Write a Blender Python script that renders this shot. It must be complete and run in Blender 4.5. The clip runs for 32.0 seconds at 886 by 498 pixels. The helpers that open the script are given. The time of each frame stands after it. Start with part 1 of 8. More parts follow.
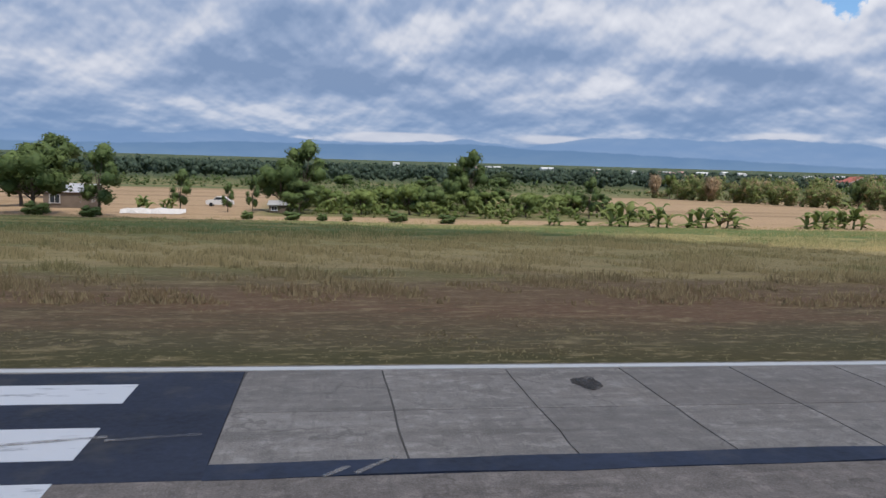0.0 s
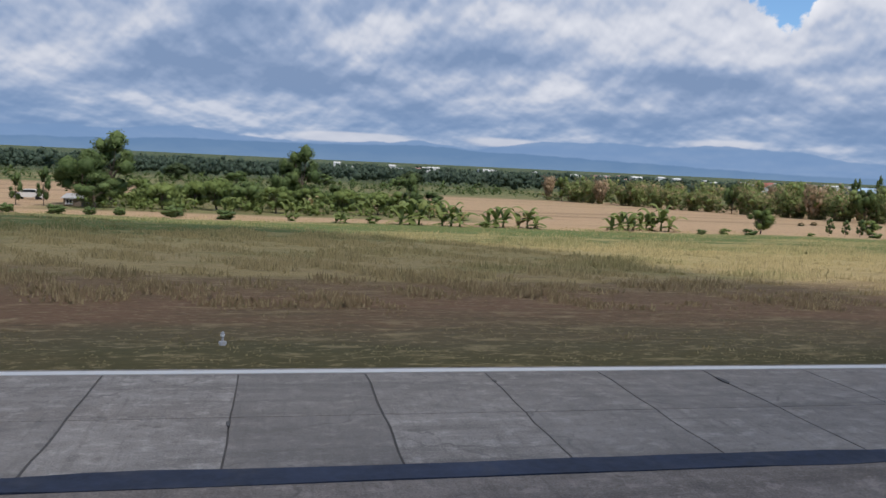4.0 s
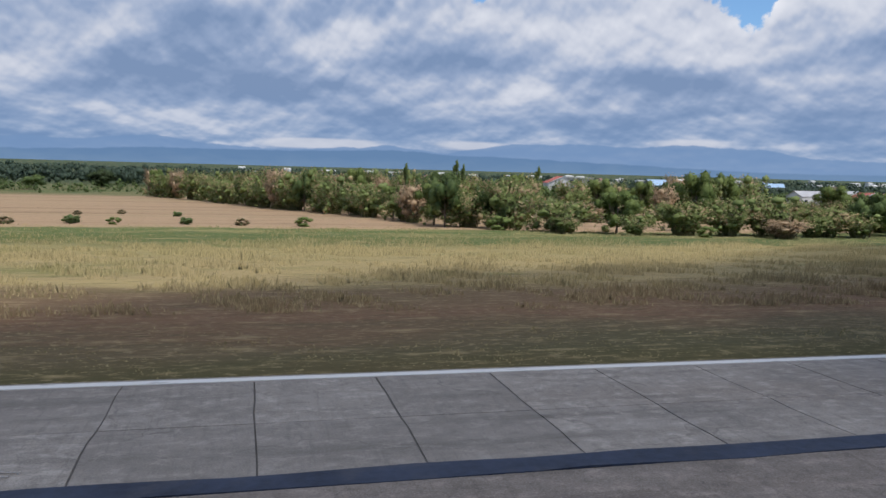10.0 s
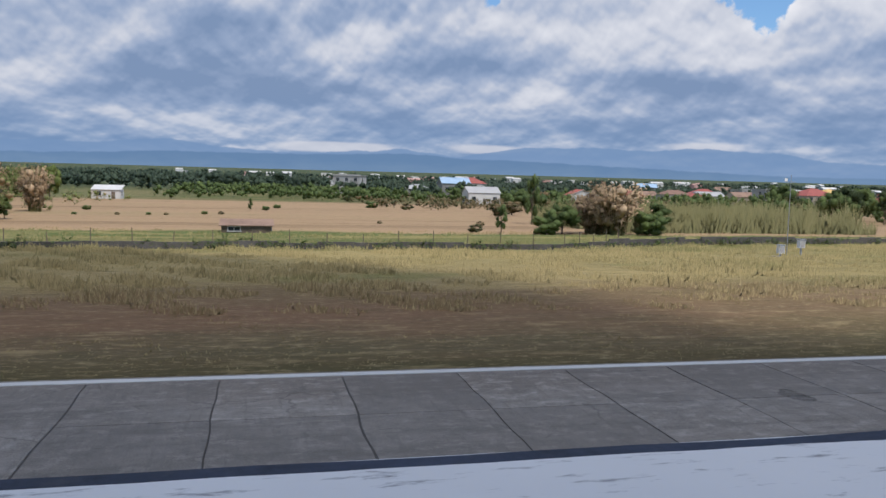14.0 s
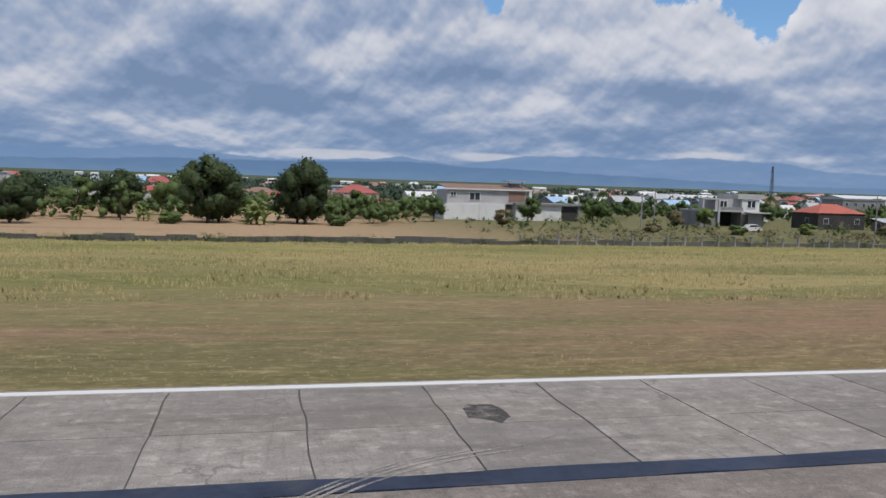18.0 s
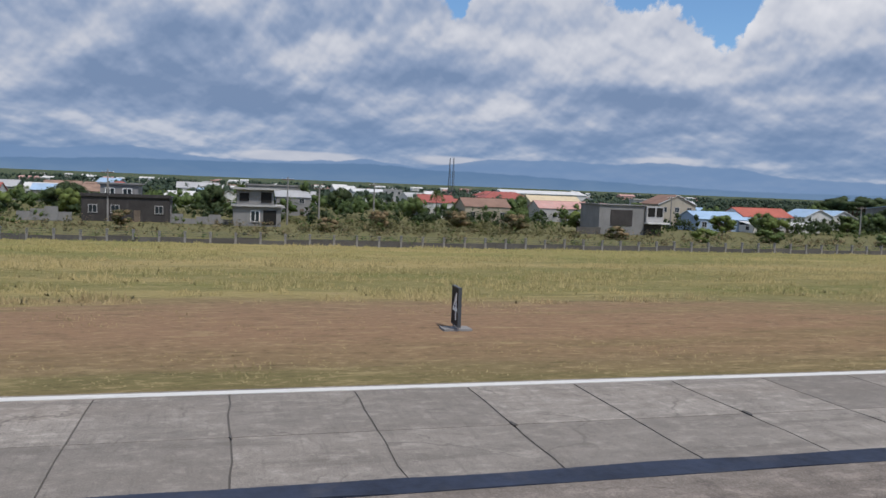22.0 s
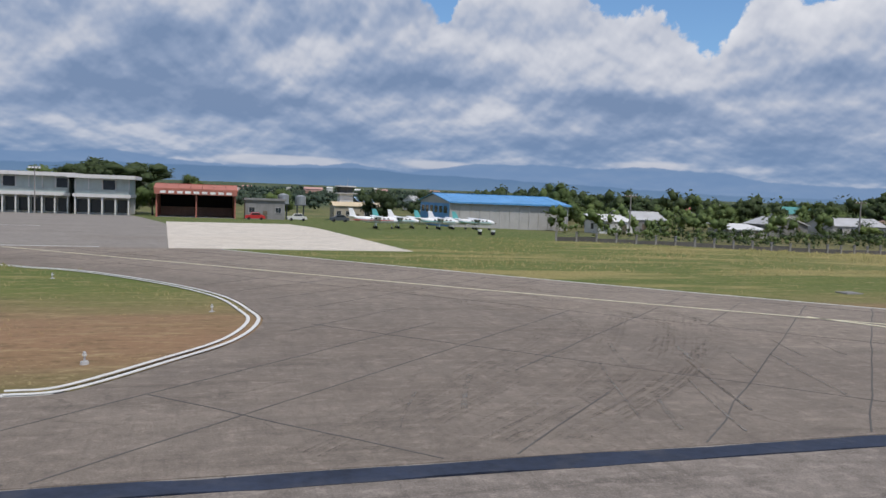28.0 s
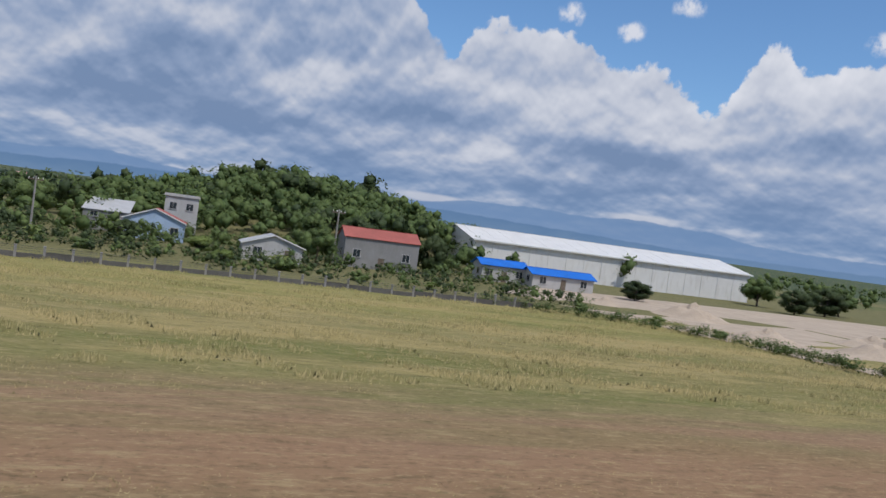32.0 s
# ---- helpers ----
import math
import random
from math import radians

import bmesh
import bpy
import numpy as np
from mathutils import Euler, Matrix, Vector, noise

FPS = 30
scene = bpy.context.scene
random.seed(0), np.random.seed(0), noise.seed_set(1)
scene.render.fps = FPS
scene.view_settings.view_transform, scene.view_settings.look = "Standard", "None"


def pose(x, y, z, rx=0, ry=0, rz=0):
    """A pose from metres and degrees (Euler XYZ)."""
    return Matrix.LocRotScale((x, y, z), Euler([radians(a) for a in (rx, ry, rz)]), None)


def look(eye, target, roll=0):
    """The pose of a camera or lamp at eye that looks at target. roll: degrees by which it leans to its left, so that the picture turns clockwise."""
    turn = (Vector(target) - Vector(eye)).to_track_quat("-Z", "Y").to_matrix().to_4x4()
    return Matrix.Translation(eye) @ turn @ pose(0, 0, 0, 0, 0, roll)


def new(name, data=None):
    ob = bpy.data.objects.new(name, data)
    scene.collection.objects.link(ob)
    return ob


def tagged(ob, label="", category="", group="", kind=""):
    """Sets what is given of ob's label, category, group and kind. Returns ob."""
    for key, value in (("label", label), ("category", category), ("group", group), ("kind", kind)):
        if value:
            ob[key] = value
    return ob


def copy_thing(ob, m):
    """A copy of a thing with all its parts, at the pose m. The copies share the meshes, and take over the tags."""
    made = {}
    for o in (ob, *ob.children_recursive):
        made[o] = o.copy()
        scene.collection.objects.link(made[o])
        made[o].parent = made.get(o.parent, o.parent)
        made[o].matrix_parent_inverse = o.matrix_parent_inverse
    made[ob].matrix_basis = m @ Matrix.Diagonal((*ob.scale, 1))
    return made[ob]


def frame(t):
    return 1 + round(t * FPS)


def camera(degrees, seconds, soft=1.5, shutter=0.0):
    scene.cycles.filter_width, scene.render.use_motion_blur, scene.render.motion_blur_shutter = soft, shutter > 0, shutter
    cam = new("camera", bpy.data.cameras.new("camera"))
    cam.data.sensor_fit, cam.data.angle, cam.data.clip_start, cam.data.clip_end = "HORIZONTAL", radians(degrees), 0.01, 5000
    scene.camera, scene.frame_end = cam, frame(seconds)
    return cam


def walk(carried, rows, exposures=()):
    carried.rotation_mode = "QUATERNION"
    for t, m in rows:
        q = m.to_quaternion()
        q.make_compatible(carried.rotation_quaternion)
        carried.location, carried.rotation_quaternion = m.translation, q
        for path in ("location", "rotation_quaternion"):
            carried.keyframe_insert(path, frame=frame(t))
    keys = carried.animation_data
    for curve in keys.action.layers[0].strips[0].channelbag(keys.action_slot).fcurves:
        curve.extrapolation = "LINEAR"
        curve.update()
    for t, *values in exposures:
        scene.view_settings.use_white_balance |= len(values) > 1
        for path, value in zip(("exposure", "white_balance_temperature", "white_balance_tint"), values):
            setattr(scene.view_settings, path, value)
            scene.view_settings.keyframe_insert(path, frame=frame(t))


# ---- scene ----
import numpy as np
from mathutils import noise
from math import radians

EXPOSURES = ((0.0, 0.08, 6300, 13), (5.0, 0.04, 6300, 13), (6.5, 0.04, 6400, 13), (8.0, 0.04, 6850, 13), (9.0, -0.10, 6000, 13), (10.0, 0.0, 6200, 13), (11.0, 0.18, 6300, 13), (12.2, 0.13, 6750, 13), (14.0, 0.02, 6300, 13), (15.0, 0.0, 6600, 13), (18.0, -0.14, 6300, 13), (31.0, -0.13, 6300, 13), (32.0, -0.16, 6150, 13))
# ---------------------------------------------------------------- the camera and its way
# t, x, y, z, pitch, roll, yaw
ROWS = [
    (0.00, 0.000, 0.009, 2.440, -5.730, -1.549, -8.241),
    (0.50, 0.599, 0.061, 2.440, -5.667, -1.855, -8.305),
    (1.00, 1.349, 0.040, 2.440, -5.657, -2.004, -8.525),
    (1.50, 2.391, 0.092, 2.440, -5.623, -2.355, -8.852),
    (2.00, 3.732, 0.120, 2.440, -5.663, -2.404, -9.352),
    (2.50, 5.404, 0.139, 2.440, -5.690, -2.445, -9.981),
    (4.50, 12.454, 0.114, 2.441, -5.516, -2.547, -12.145),
    (5.00, 15.836, 0.050, 2.440, -5.549, -2.591, -12.474),
    (5.50, 19.621, 0.078, 2.440, -5.490, -2.757, -12.828),
    (6.00, 23.800, 0.152, 2.441, -5.346, -3.035, -13.186),
    (6.50, 28.379, 0.150, 2.440, -5.297, -3.162, -13.508),
    (7.00, 33.157, 0.121, 2.440, -5.342, -2.909, -13.839),
    (7.50, 38.289, 0.257, 2.440, -5.445, -2.542, -14.019),
    (8.00, 43.796, 0.319, 2.440, -5.207, -2.101, -14.100),
    (8.50, 49.607, 0.188, 2.440, -5.080, -1.741, -14.073),
    (9.00, 55.839, 0.083, 2.440, -5.117, -1.526, -13.930),
    (9.50, 62.324, 0.011, 2.440, -5.166, -1.391, -13.898),
    (10.00, 69.163, 0.056, 2.440, -5.161, -1.409, -13.833),
    (10.50, 76.459, 0.083, 2.440, -5.169, -1.394, -13.771),
    (11.00, 84.119, -0.002, 2.441, -5.151, -1.370, -13.693),
    (11.50, 92.075, -0.203, 2.440, -5.137, -1.430, -13.584),
    (12.00, 100.431, -0.212, 2.440, -5.066, -1.473, -13.492),
    (12.50, 108.971, -0.225, 2.440, -5.129, -1.484, -13.397),
    (13.00, 117.724, -0.149, 2.440, -5.111, -1.402, -13.234),
    (13.50, 126.826, -0.183, 2.440, -5.042, -1.478, -13.012),
    (14.00, 136.107, -0.205, 2.440, -4.936, -1.418, -12.921),
    (14.50, 145.650, -0.259, 2.440, -4.937, -1.394, -12.991),
    (15.00, 155.559, -0.281, 2.440, -4.787, -1.481, -13.070),
    (15.50, 165.817, -0.245, 2.440, -4.532, -1.621, -13.049),
    (17.50, 209.228, 0.298, 2.440, -4.499, -1.724, -12.897),
    (18.00, 221.245, -0.011, 2.440, -4.371, -1.691, -12.865),
    (18.50, 233.760, 0.017, 2.440, -4.557, -1.693, -12.691),
    (19.00, 246.633, 0.021, 2.440, -4.877, -1.997, -12.875),
    (19.50, 259.872, 0.042, 2.440, -4.827, -2.617, -13.646),
    (20.00, 273.413, 0.078, 2.440, -4.701, -2.695, -14.496),
    (20.50, 287.187, 0.062, 2.440, -4.412, -2.529, -14.989),
    (21.00, 301.249, 0.055, 2.440, -4.145, -2.577, -15.216),
    (21.50, 315.551, 0.061, 2.440, -4.161, -2.336, -15.319),
    (22.00, 330.145, 0.041, 2.440, -4.074, -2.098, -15.485),
    (22.50, 345.063, 0.008, 2.440, -3.976, -2.111, -15.512),
    (23.00, 360.027, 0.042, 2.440, -4.016, -2.031, -15.713),
    (23.50, 375.215, 0.103, 2.440, -4.003, -2.031, -15.990),
    (24.00, 390.673, 0.177, 2.440, -3.942, -2.052, -16.275),
    (24.50, 406.583, 0.169, 2.440, -3.896, -2.200, -16.620),
    (25.00, 422.970, 0.055, 2.440, -3.773, -2.589, -16.935),
    (25.50, 439.607, -0.061, 2.440, -3.698, -2.670, -17.093),
    (27.50, 506.813, -0.434, 2.440, -3.766, -2.213, -16.729),
    (28.00, 524.090, -0.363, 2.440, -3.728, -2.102, -16.498),
    (28.50, 541.619, -0.258, 2.440, -3.724, -2.051, -16.338),
    (29.00, 559.453, -0.148, 2.440, -3.657, -2.150, -16.339),
    (29.50, 577.661, -0.037, 2.493, -3.539, -2.738, -16.313),
    (30.00, 596.156, 0.056, 2.663, -3.308, -5.001, -16.325),
    (30.50, 614.923, 0.194, 2.741, -2.971, -6.402, -16.456),
    (31.00, 633.988, 0.397, 2.885, -2.299, -7.073, -16.782),
    (31.50, 653.291, 0.623, 3.152, -1.774, -7.211, -17.108),
    (32.00, 673.012, 0.884, 3.689, -1.258, -7.616, -17.177),
]
cam = camera(58.52, 32.0, soft=1.5)
walk(cam, [(t, pose(x, y, z, 90 + p, r, w)) for t, x, y, z, p, r, w in ROWS], EXPOSURES)

# ---------------------------------------------------------------- light and sky
SUN_EL, SUN_AZ = 60.0, 155.0          # degrees; azimuth clockwise from +y
to_sun = Vector((math.cos(radians(SUN_EL)) * math.sin(radians(SUN_AZ)), math.cos(radians(SUN_EL)) * math.cos(radians(SUN_AZ)), math.sin(radians(SUN_EL))))
sun = new("sun", bpy.data.lights.new("sun", "SUN"))
sun.data.energy, sun.data.angle, sun.data.color = 3.0, radians(0.6), (1.0, 0.95, 0.86)
sun.matrix_world = look(to_sun * 200, (0, 0, 0))


def nd(nt, kind, ins=None, operation="", use_clamp=False, data_type="", interpolation_type=""):
    """A node; ins maps an input's name or index to a value or a socket."""
    n = nt.nodes.new("ShaderNode" + kind)
    if operation:
        n.operation = operation
    if use_clamp:
        n.use_clamp = True
    if data_type:
        n.data_type = data_type
    if interpolation_type:
        n.interpolation_type = interpolation_type
    for k, v in (ins or {}).items():
        if isinstance(v, bpy.types.NodeSocket):
            nt.links.new(v, n.inputs[k])
        else:
            n.inputs[k].default_value = v
    return n


def mth(nt, op, a, b=0.0, c=0.0, clamp=False):
    return nd(nt, "Math", {0: a, 1: b, 2: c}, operation=op, use_clamp=clamp).outputs[0]


def ramp(nt, fac, stops, interp="LINEAR"):
    r = nd(nt, "ValToRGB", {0: fac})
    cr = r.color_ramp
    cr.interpolation = interp
    while len(cr.elements) < len(stops):
        cr.elements.new(0.5)
    for e, (p, c) in zip(cr.elements, stops):
        e.position, e.color = p, ((c, c, c, 1) if isinstance(c, (int, float)) else (*c, 1))
    return r.outputs[0]


def mixc(nt, f, a, b):
    n = nd(nt, "Mix", {0: f, 6: a if isinstance(a, bpy.types.NodeSocket) else (*a, 1), 7: b if isinstance(b, bpy.types.NodeSocket) else (*b, 1)}, data_type="RGBA")
    return n.outputs[2]


def sstep(nt, x, a, b):
    return nd(nt, "MapRange", {0: x, 1: a, 2: b, 3: 0.0, 4: 1.0}, interpolation_type="SMOOTHSTEP").outputs[0]


world = bpy.data.worlds.new("sky")
world.use_nodes = True
scene.world = world
wt = world.node_tree
wt.nodes.clear()
direction = nd(wt, "TexCoord").outputs["Generated"]
xyz = nd(wt, "SeparateXYZ", {0: direction}).outputs
az = mth(wt, "MULTIPLY", mth(wt, "ARCTAN2", xyz[0], xyz[1]), 57.2958)
el = mth(wt, "MULTIPLY", mth(wt, "ARCSINE", xyz[2]), 57.2958)
az01 = mth(wt, "MULTIPLY_ADD", az, 1 / 120.0, 0.5)
# cloud coordinates: lower banks lie flatter and closer together
rise_ = mth(wt, "MULTIPLY", mth(wt, "LOGARITHM", mth(wt, "MULTIPLY_ADD", mth(wt, "MAXIMUM", el, -2.0), 0.25, 1.0), 2.71828), 9.0)
dome = nd(wt, "CombineXYZ", {0: mth(wt, "MULTIPLY", az, 0.60), 1: rise_, 2: 1.3}).outputs[0]
warp = nd(wt, "TexNoise", {"Vector": dome, "Scale": 0.30, "Detail": 1.0, "Roughness": 0.4})
dome2 = nd(wt, "VectorMath", {0: dome, 1: nd(wt, "VectorMath", {0: warp.outputs["Color"], "Scale": 0.35}, operation="SCALE").outputs[0]}, operation="ADD").outputs[0]


def heap(vec, scale, rough):
    """Heaped cloud: soft noise with rounded lumps on it, about 0 to 1."""
    n = nd(wt, "TexNoise", {"Vector": vec, "Scale": scale, "Detail": 2.5, "Roughness": rough}).outputs[0]
    v = nd(wt, "TexVoronoi", {"Vector": vec, "Scale": scale * 1.5, "Detail": 1.5, "Roughness": 0.5, "Lacunarity": 2.2})
    v.feature, v.normalize = "SMOOTH_F1", True
    v.inputs["Smoothness"].default_value = 0.25
    return mth(wt, "ADD", mth(wt, "MULTIPLY", n, 0.54), mth(wt, "MULTIPLY", mth(wt, "SUBTRACT", 1.0, v.outputs["Distance"]), 0.50))


def raised(vec, dx, dy):
    return nd(wt, "VectorMath", {0: vec, 1: (dx, dy, 0.0)}, operation="ADD").outputs[0]


def bumps(rows, wide, tall):
    """Soft bulges at (azimuth, elevation) for the large banks of this sky."""
    total = None
    for a_, e_ in rows:
        p = mth(wt, "POWER", mth(wt, "DIVIDE", mth(wt, "SUBTRACT", az, a_), wide), 2.0)
        q = mth(wt, "POWER", mth(wt, "DIVIDE", mth(wt, "SUBTRACT", el, e_), tall), 2.0)
        g = mth(wt, "EXPONENT", mth(wt, "MULTIPLY", mth(wt, "ADD", p, q), -1.0))
        total = g if total is None else mth(wt, "ADD", total, g)
    return total


big, big_up = heap(dome2, 0.22, 0.40), heap(raised(dome2, -0.10, 1.0), 0.22, 0.40)
puff, puff_up = heap(dome2, 0.50, 0.42), heap(raised(dome2, -0.06, 0.45), 0.50, 0.42)
small, small_up = heap(dome2, 1.15, 0.42), heap(raised(dome2, -0.03, 0.20), 1.15, 0.42)
fine = nd(wt, "TexNoise", {"Vector": dome2, "Scale": 2.2, "Detail": 4.0, "Roughness": 0.52}).outputs[0]
right = sstep(wt, az, 8.0, 30.0)
# lit crowns and shaded bases: thickness here against thickness a little higher
lit = mth(wt, "ADD", mth(wt, "MULTIPLY", mth(wt, "SUBTRACT", big, big_up), 0.85), mth(wt, "ADD", mth(wt, "MULTIPLY", mth(wt, "SUBTRACT", puff, puff_up), 0.74), mth(wt, "MULTIPLY", mth(wt, "SUBTRACT", small, small_up), 0.40)))
tone = mth(wt, "ADD", lit, mth(wt, "ADD", mth(wt, "MULTIPLY_ADD", puff, 0.40, 0.285), mth(wt, "MULTIPLY_ADD", fine, 0.07, -0.025)))
dark_banks = bumps(((-1.8, 9.7), (-8.4, 5.9), (1.7, 5.6), (9.4, 4.2), (14.4, 8.0), (-15.6, 2.2), (-4.6, 7.6), (29.6, 6.5), (24.5, 3.9), (-0.2, 5.7), (13.4, 7.6), (27.8, 7.2), (42.7, 8.9), (39.6, 4.2)), 4.6, 1.1)
bright_banks = bumps(((-9.1, 9.5), (-13.6, 6.6), (7.6, 10.2), (3.4, 8.7), (16.0, 10.8), (11.0, 6.4), (15.0, 6.8), (19.3, 5.9), (23.9, 9.3), (-8.5, 4.4), (-1.4, 3.7), (13.2, 11.6), (26.1, 10.6), (40.2, 11.9), (33.9, 8.4), (20.9, 10.5)), 3.4, 1.0)
tone = mth(wt, "ADD", tone, mth(wt, "ADD", mth(wt, "MULTIPLY", dark_banks, -0.20), mth(wt, "MULTIPLY", bright_banks, 0.13)))
tone = mth(wt, "ADD", tone, mth(wt, "MULTIPLY_ADD", mth(wt, "MULTIPLY", right, sstep(wt, el, 4.0, 12.0)), 0.13, -0.035))
# the skyline of the cumulus heads: above it the blue shows
heads = ramp(wt, az01, [(0.0, 1.0), (0.605, 0.985), (0.624, 0.85), (0.636, 0.76), (0.646, 0.87), (0.664, 0.93), (0.700, 0.915), (0.718, 0.87), (0.733, 0.795), (0.744, 0.755), (0.756, 0.79), (0.770, 0.735), (0.780, 0.66), (0.789, 0.61), (0.798, 0.68), (0.803, 0.79), (0.812, 0.885), (0.823, 0.915), (0.833, 0.84), (0.859, 0.835), (0.873, 0.875), (0.882, 0.80), (0.888, 0.71), (0.90, 0.76), (1.0, 0.9)])
lump = mth(wt, "ADD", mth(wt, "MULTIPLY", mth(wt, "SUBTRACT", puff, 0.58), 4.5), mth(wt, "MULTIPLY", mth(wt, "SUBTRACT", fine, 0.5), 1.9))
over = mth(wt, "SUBTRACT", el, mth(wt, "ADD", mth(wt, "MULTIPLY", heads, 16.0), lump))
rim = mth(wt, "MULTIPLY", sstep(wt, over, -2.6, -0.2), sstep(wt, az, 10.0, 20.0))
tone = mth(wt, "ADD", tone, mth(wt, "MULTIPLY", rim, 0.16))
cloud = ramp(wt, tone, [(0.26, (0.205, 0.292, 0.445)), (0.42, (0.290, 0.375, 0.525)), (0.56, (0.425, 0.49, 0.605)), (0.68, (0.58, 0.615, 0.68)), (0.84, (0.71, 0.73, 0.765)), (1.0, (0.83, 0.835, 0.85))])
# towards the horizon the clouds sink into blue distance, with a pale streak over the hills
deep = mth(wt, "SUBTRACT", 1.0, sstep(wt, el, 1.0, 6.5))
veil = ramp(wt, tone, [(0.35, (0.165, 0.275, 0.455)), (0.52, (0.25, 0.355, 0.52)), (0.70, (0.48, 0.54, 0.64))])
cloud = mixc(wt, mth(wt, "MULTIPLY", deep, 0.80), cloud, veil)
streak = nd(wt, "TexNoise", {"Vector": nd(wt, "CombineXYZ", {0: mth(wt, "MULTIPLY", az, 0.16), 1: mth(wt, "MULTIPLY", el, 1.3), 2: 8.0}).outputs[0], "Scale": 1.3, "Detail": 7.0, "Roughness": 0.62}).outputs[0]
glow = mth(wt, "ADD", mth(wt, "MULTIPLY", streak, 0.75), bumps(((2.9, 2.2), (7.0, 2.2), (15.6, 2.3), (31.0, 2.7)), 3.0, 0.40))
cloud = mixc(wt, mth(wt, "MULTIPLY", sstep(wt, glow, 0.66, 1.20), 0.70), cloud, (0.66, 0.67, 0.70))
air = nd(wt, "TexSky")
air.sky_type, air.sun_disc = "NISHITA", False
air.sun_elevation, air.sun_rotation = radians(SUN_EL), radians(SUN_AZ)
air.altitude, air.air_density, air.dust_density, air.ozone_density = 50.0, 1.0, 0.6, 2.0
nishita = air.outputs[0]
blue = nd(wt, "VectorMath", {0: nishita, 1: (0.100, 0.125, 0.140)}, operation="MULTIPLY").outputs[0]
wisp = mth(wt, "MULTIPLY", bumps(((24.4, 16.2), (28.6, 15.4), (32.3, 17.2), (44.6, 15.2)), 1.3, 0.9), mth(wt, "MULTIPLY", fine, 1.7))
blue = mixc(wt, sstep(wt, wisp, 0.35, 0.85), blue, (0.74, 0.76, 0.80))
# broken cloud overhead, out of view
upper = nd(wt, "TexNoise", {"Vector": direction, "Scale": 2.6, "Detail": 6.0, "Roughness": 0.55}).outputs[0]
blue = mixc(wt, mth(wt, "MULTIPLY", sstep(wt, el, 22.0, 34.0), sstep(wt, upper, 0.36, 0.56)), blue, (0.60, 0.62, 0.66))
sky_col = mixc(wt, sstep(wt, over, -0.25, 0.25), cloud, blue)


def ridge(stops, wob, scale, seed):
    h = mth(wt, "MULTIPLY", ramp(wt, az01, stops), 4.0)
    n = nd(wt, "TexNoise", {"Vector": nd(wt, "CombineXYZ", {0: az, 1: seed, 2: 0.0}).outputs[0], "Scale": scale, "Detail": 6.0, "Roughness": 0.6}).outputs[0]
    top = mth(wt, "ADD", h, mth(wt, "MULTIPLY", mth(wt, "SUBTRACT", n, 0.5), wob))
    return mth(wt, "SUBTRACT", 1.0, sstep(wt, mth(wt, "SUBTRACT", el, top), -0.05, 0.08))


# hills drawn in the sky; distance haze is put into their blue, paler below
haze = nd(wt, "TexNoise", {"Vector": dome, "Scale": 0.8, "Detail": 5.0}).outputs[0]
far_col = ramp(wt, mth(wt, "ADD", mth(wt, "MULTIPLY", el, 0.22), mth(wt, "MULTIPLY", haze, 0.5)), [(0.25, (0.215, 0.325, 0.50)), (0.60, (0.185, 0.295, 0.475)), (0.95, (0.170, 0.280, 0.46))])
hill_col = ramp(wt, mth(wt, "ADD", mth(wt, "MULTIPLY", el, 0.3), mth(wt, "MULTIPLY", haze, 0.5)), [(0.25, (0.185, 0.285, 0.42)), (0.65, (0.135, 0.235, 0.385))])
r_far = ridge([(0.0, 0.42), (0.353, 0.45), (0.38, 0.50), (0.418, 0.51), (0.447, 0.60), (0.485, 0.48), (0.507, 0.43), (0.551, 0.465), (0.581, 0.545), (0.618, 0.43), (0.655, 0.615), (0.685, 0.645), (0.727, 0.58), (0.758, 0.645), (0.798, 0.56), (0.82, 0.45), (0.84, 0.41), (1.0, 0.40)], 0.55, 0.35, 4.0)
r_near = ridge([(0.0, 0.25), (0.354, 0.28), (0.409, 0.33), (0.447, 0.39), (0.50, 0.40), (0.548, 0.42), (0.574, 0.46), (0.598, 0.45), (0.622, 0.39), (0.652, 0.38), (0.72, 0.30), (0.80, 0.20), (1.0, 0.18)], 0.30, 0.55, 9.0)
sky_col = mixc(wt, mth(wt, "MULTIPLY", r_far, 0.88), sky_col, far_col)
sky_col = mixc(wt, r_near, sky_col, hill_col)
bg = nd(wt, "Background", {"Color": sky_col, "Strength": 1.0})
nt_out = nd(wt, "OutputWorld", {0: bg.outputs[0]})


# ---------------------------------------------------------------- materials
def material(name, rough=0.85, metal=0.0, spec=0.3):
    m = bpy.data.materials.new(name)
    m.use_nodes = True
    b = m.node_tree.nodes["Principled BSDF"]
    b.inputs["Roughness"].default_value, b.inputs["Metallic"].default_value = rough, metal
    b.inputs["Specular IOR Level"].default_value = spec
    return m, m.node_tree, b


def pos(nt):
    return nd(nt, "NewGeometry").outputs["Position"]


def noise3(nt, vec, scale, detail=5.0, rough=0.6):
    return nd(nt, "TexNoise", {"Vector": vec, "Scale": scale, "Detail": detail, "Roughness": rough}).outputs[0]


def stretch(nt, vec, s):
    return nd(nt, "VectorMath", {0: vec, 1: s}, operation="MULTIPLY").outputs[0]


def bump(nt, b, h, strength, dist):
    n = nd(nt, "Bump", {"Strength": strength, "Distance": dist, "Height": h})
    nt.links.new(n.outputs[0], b.inputs["Normal"])


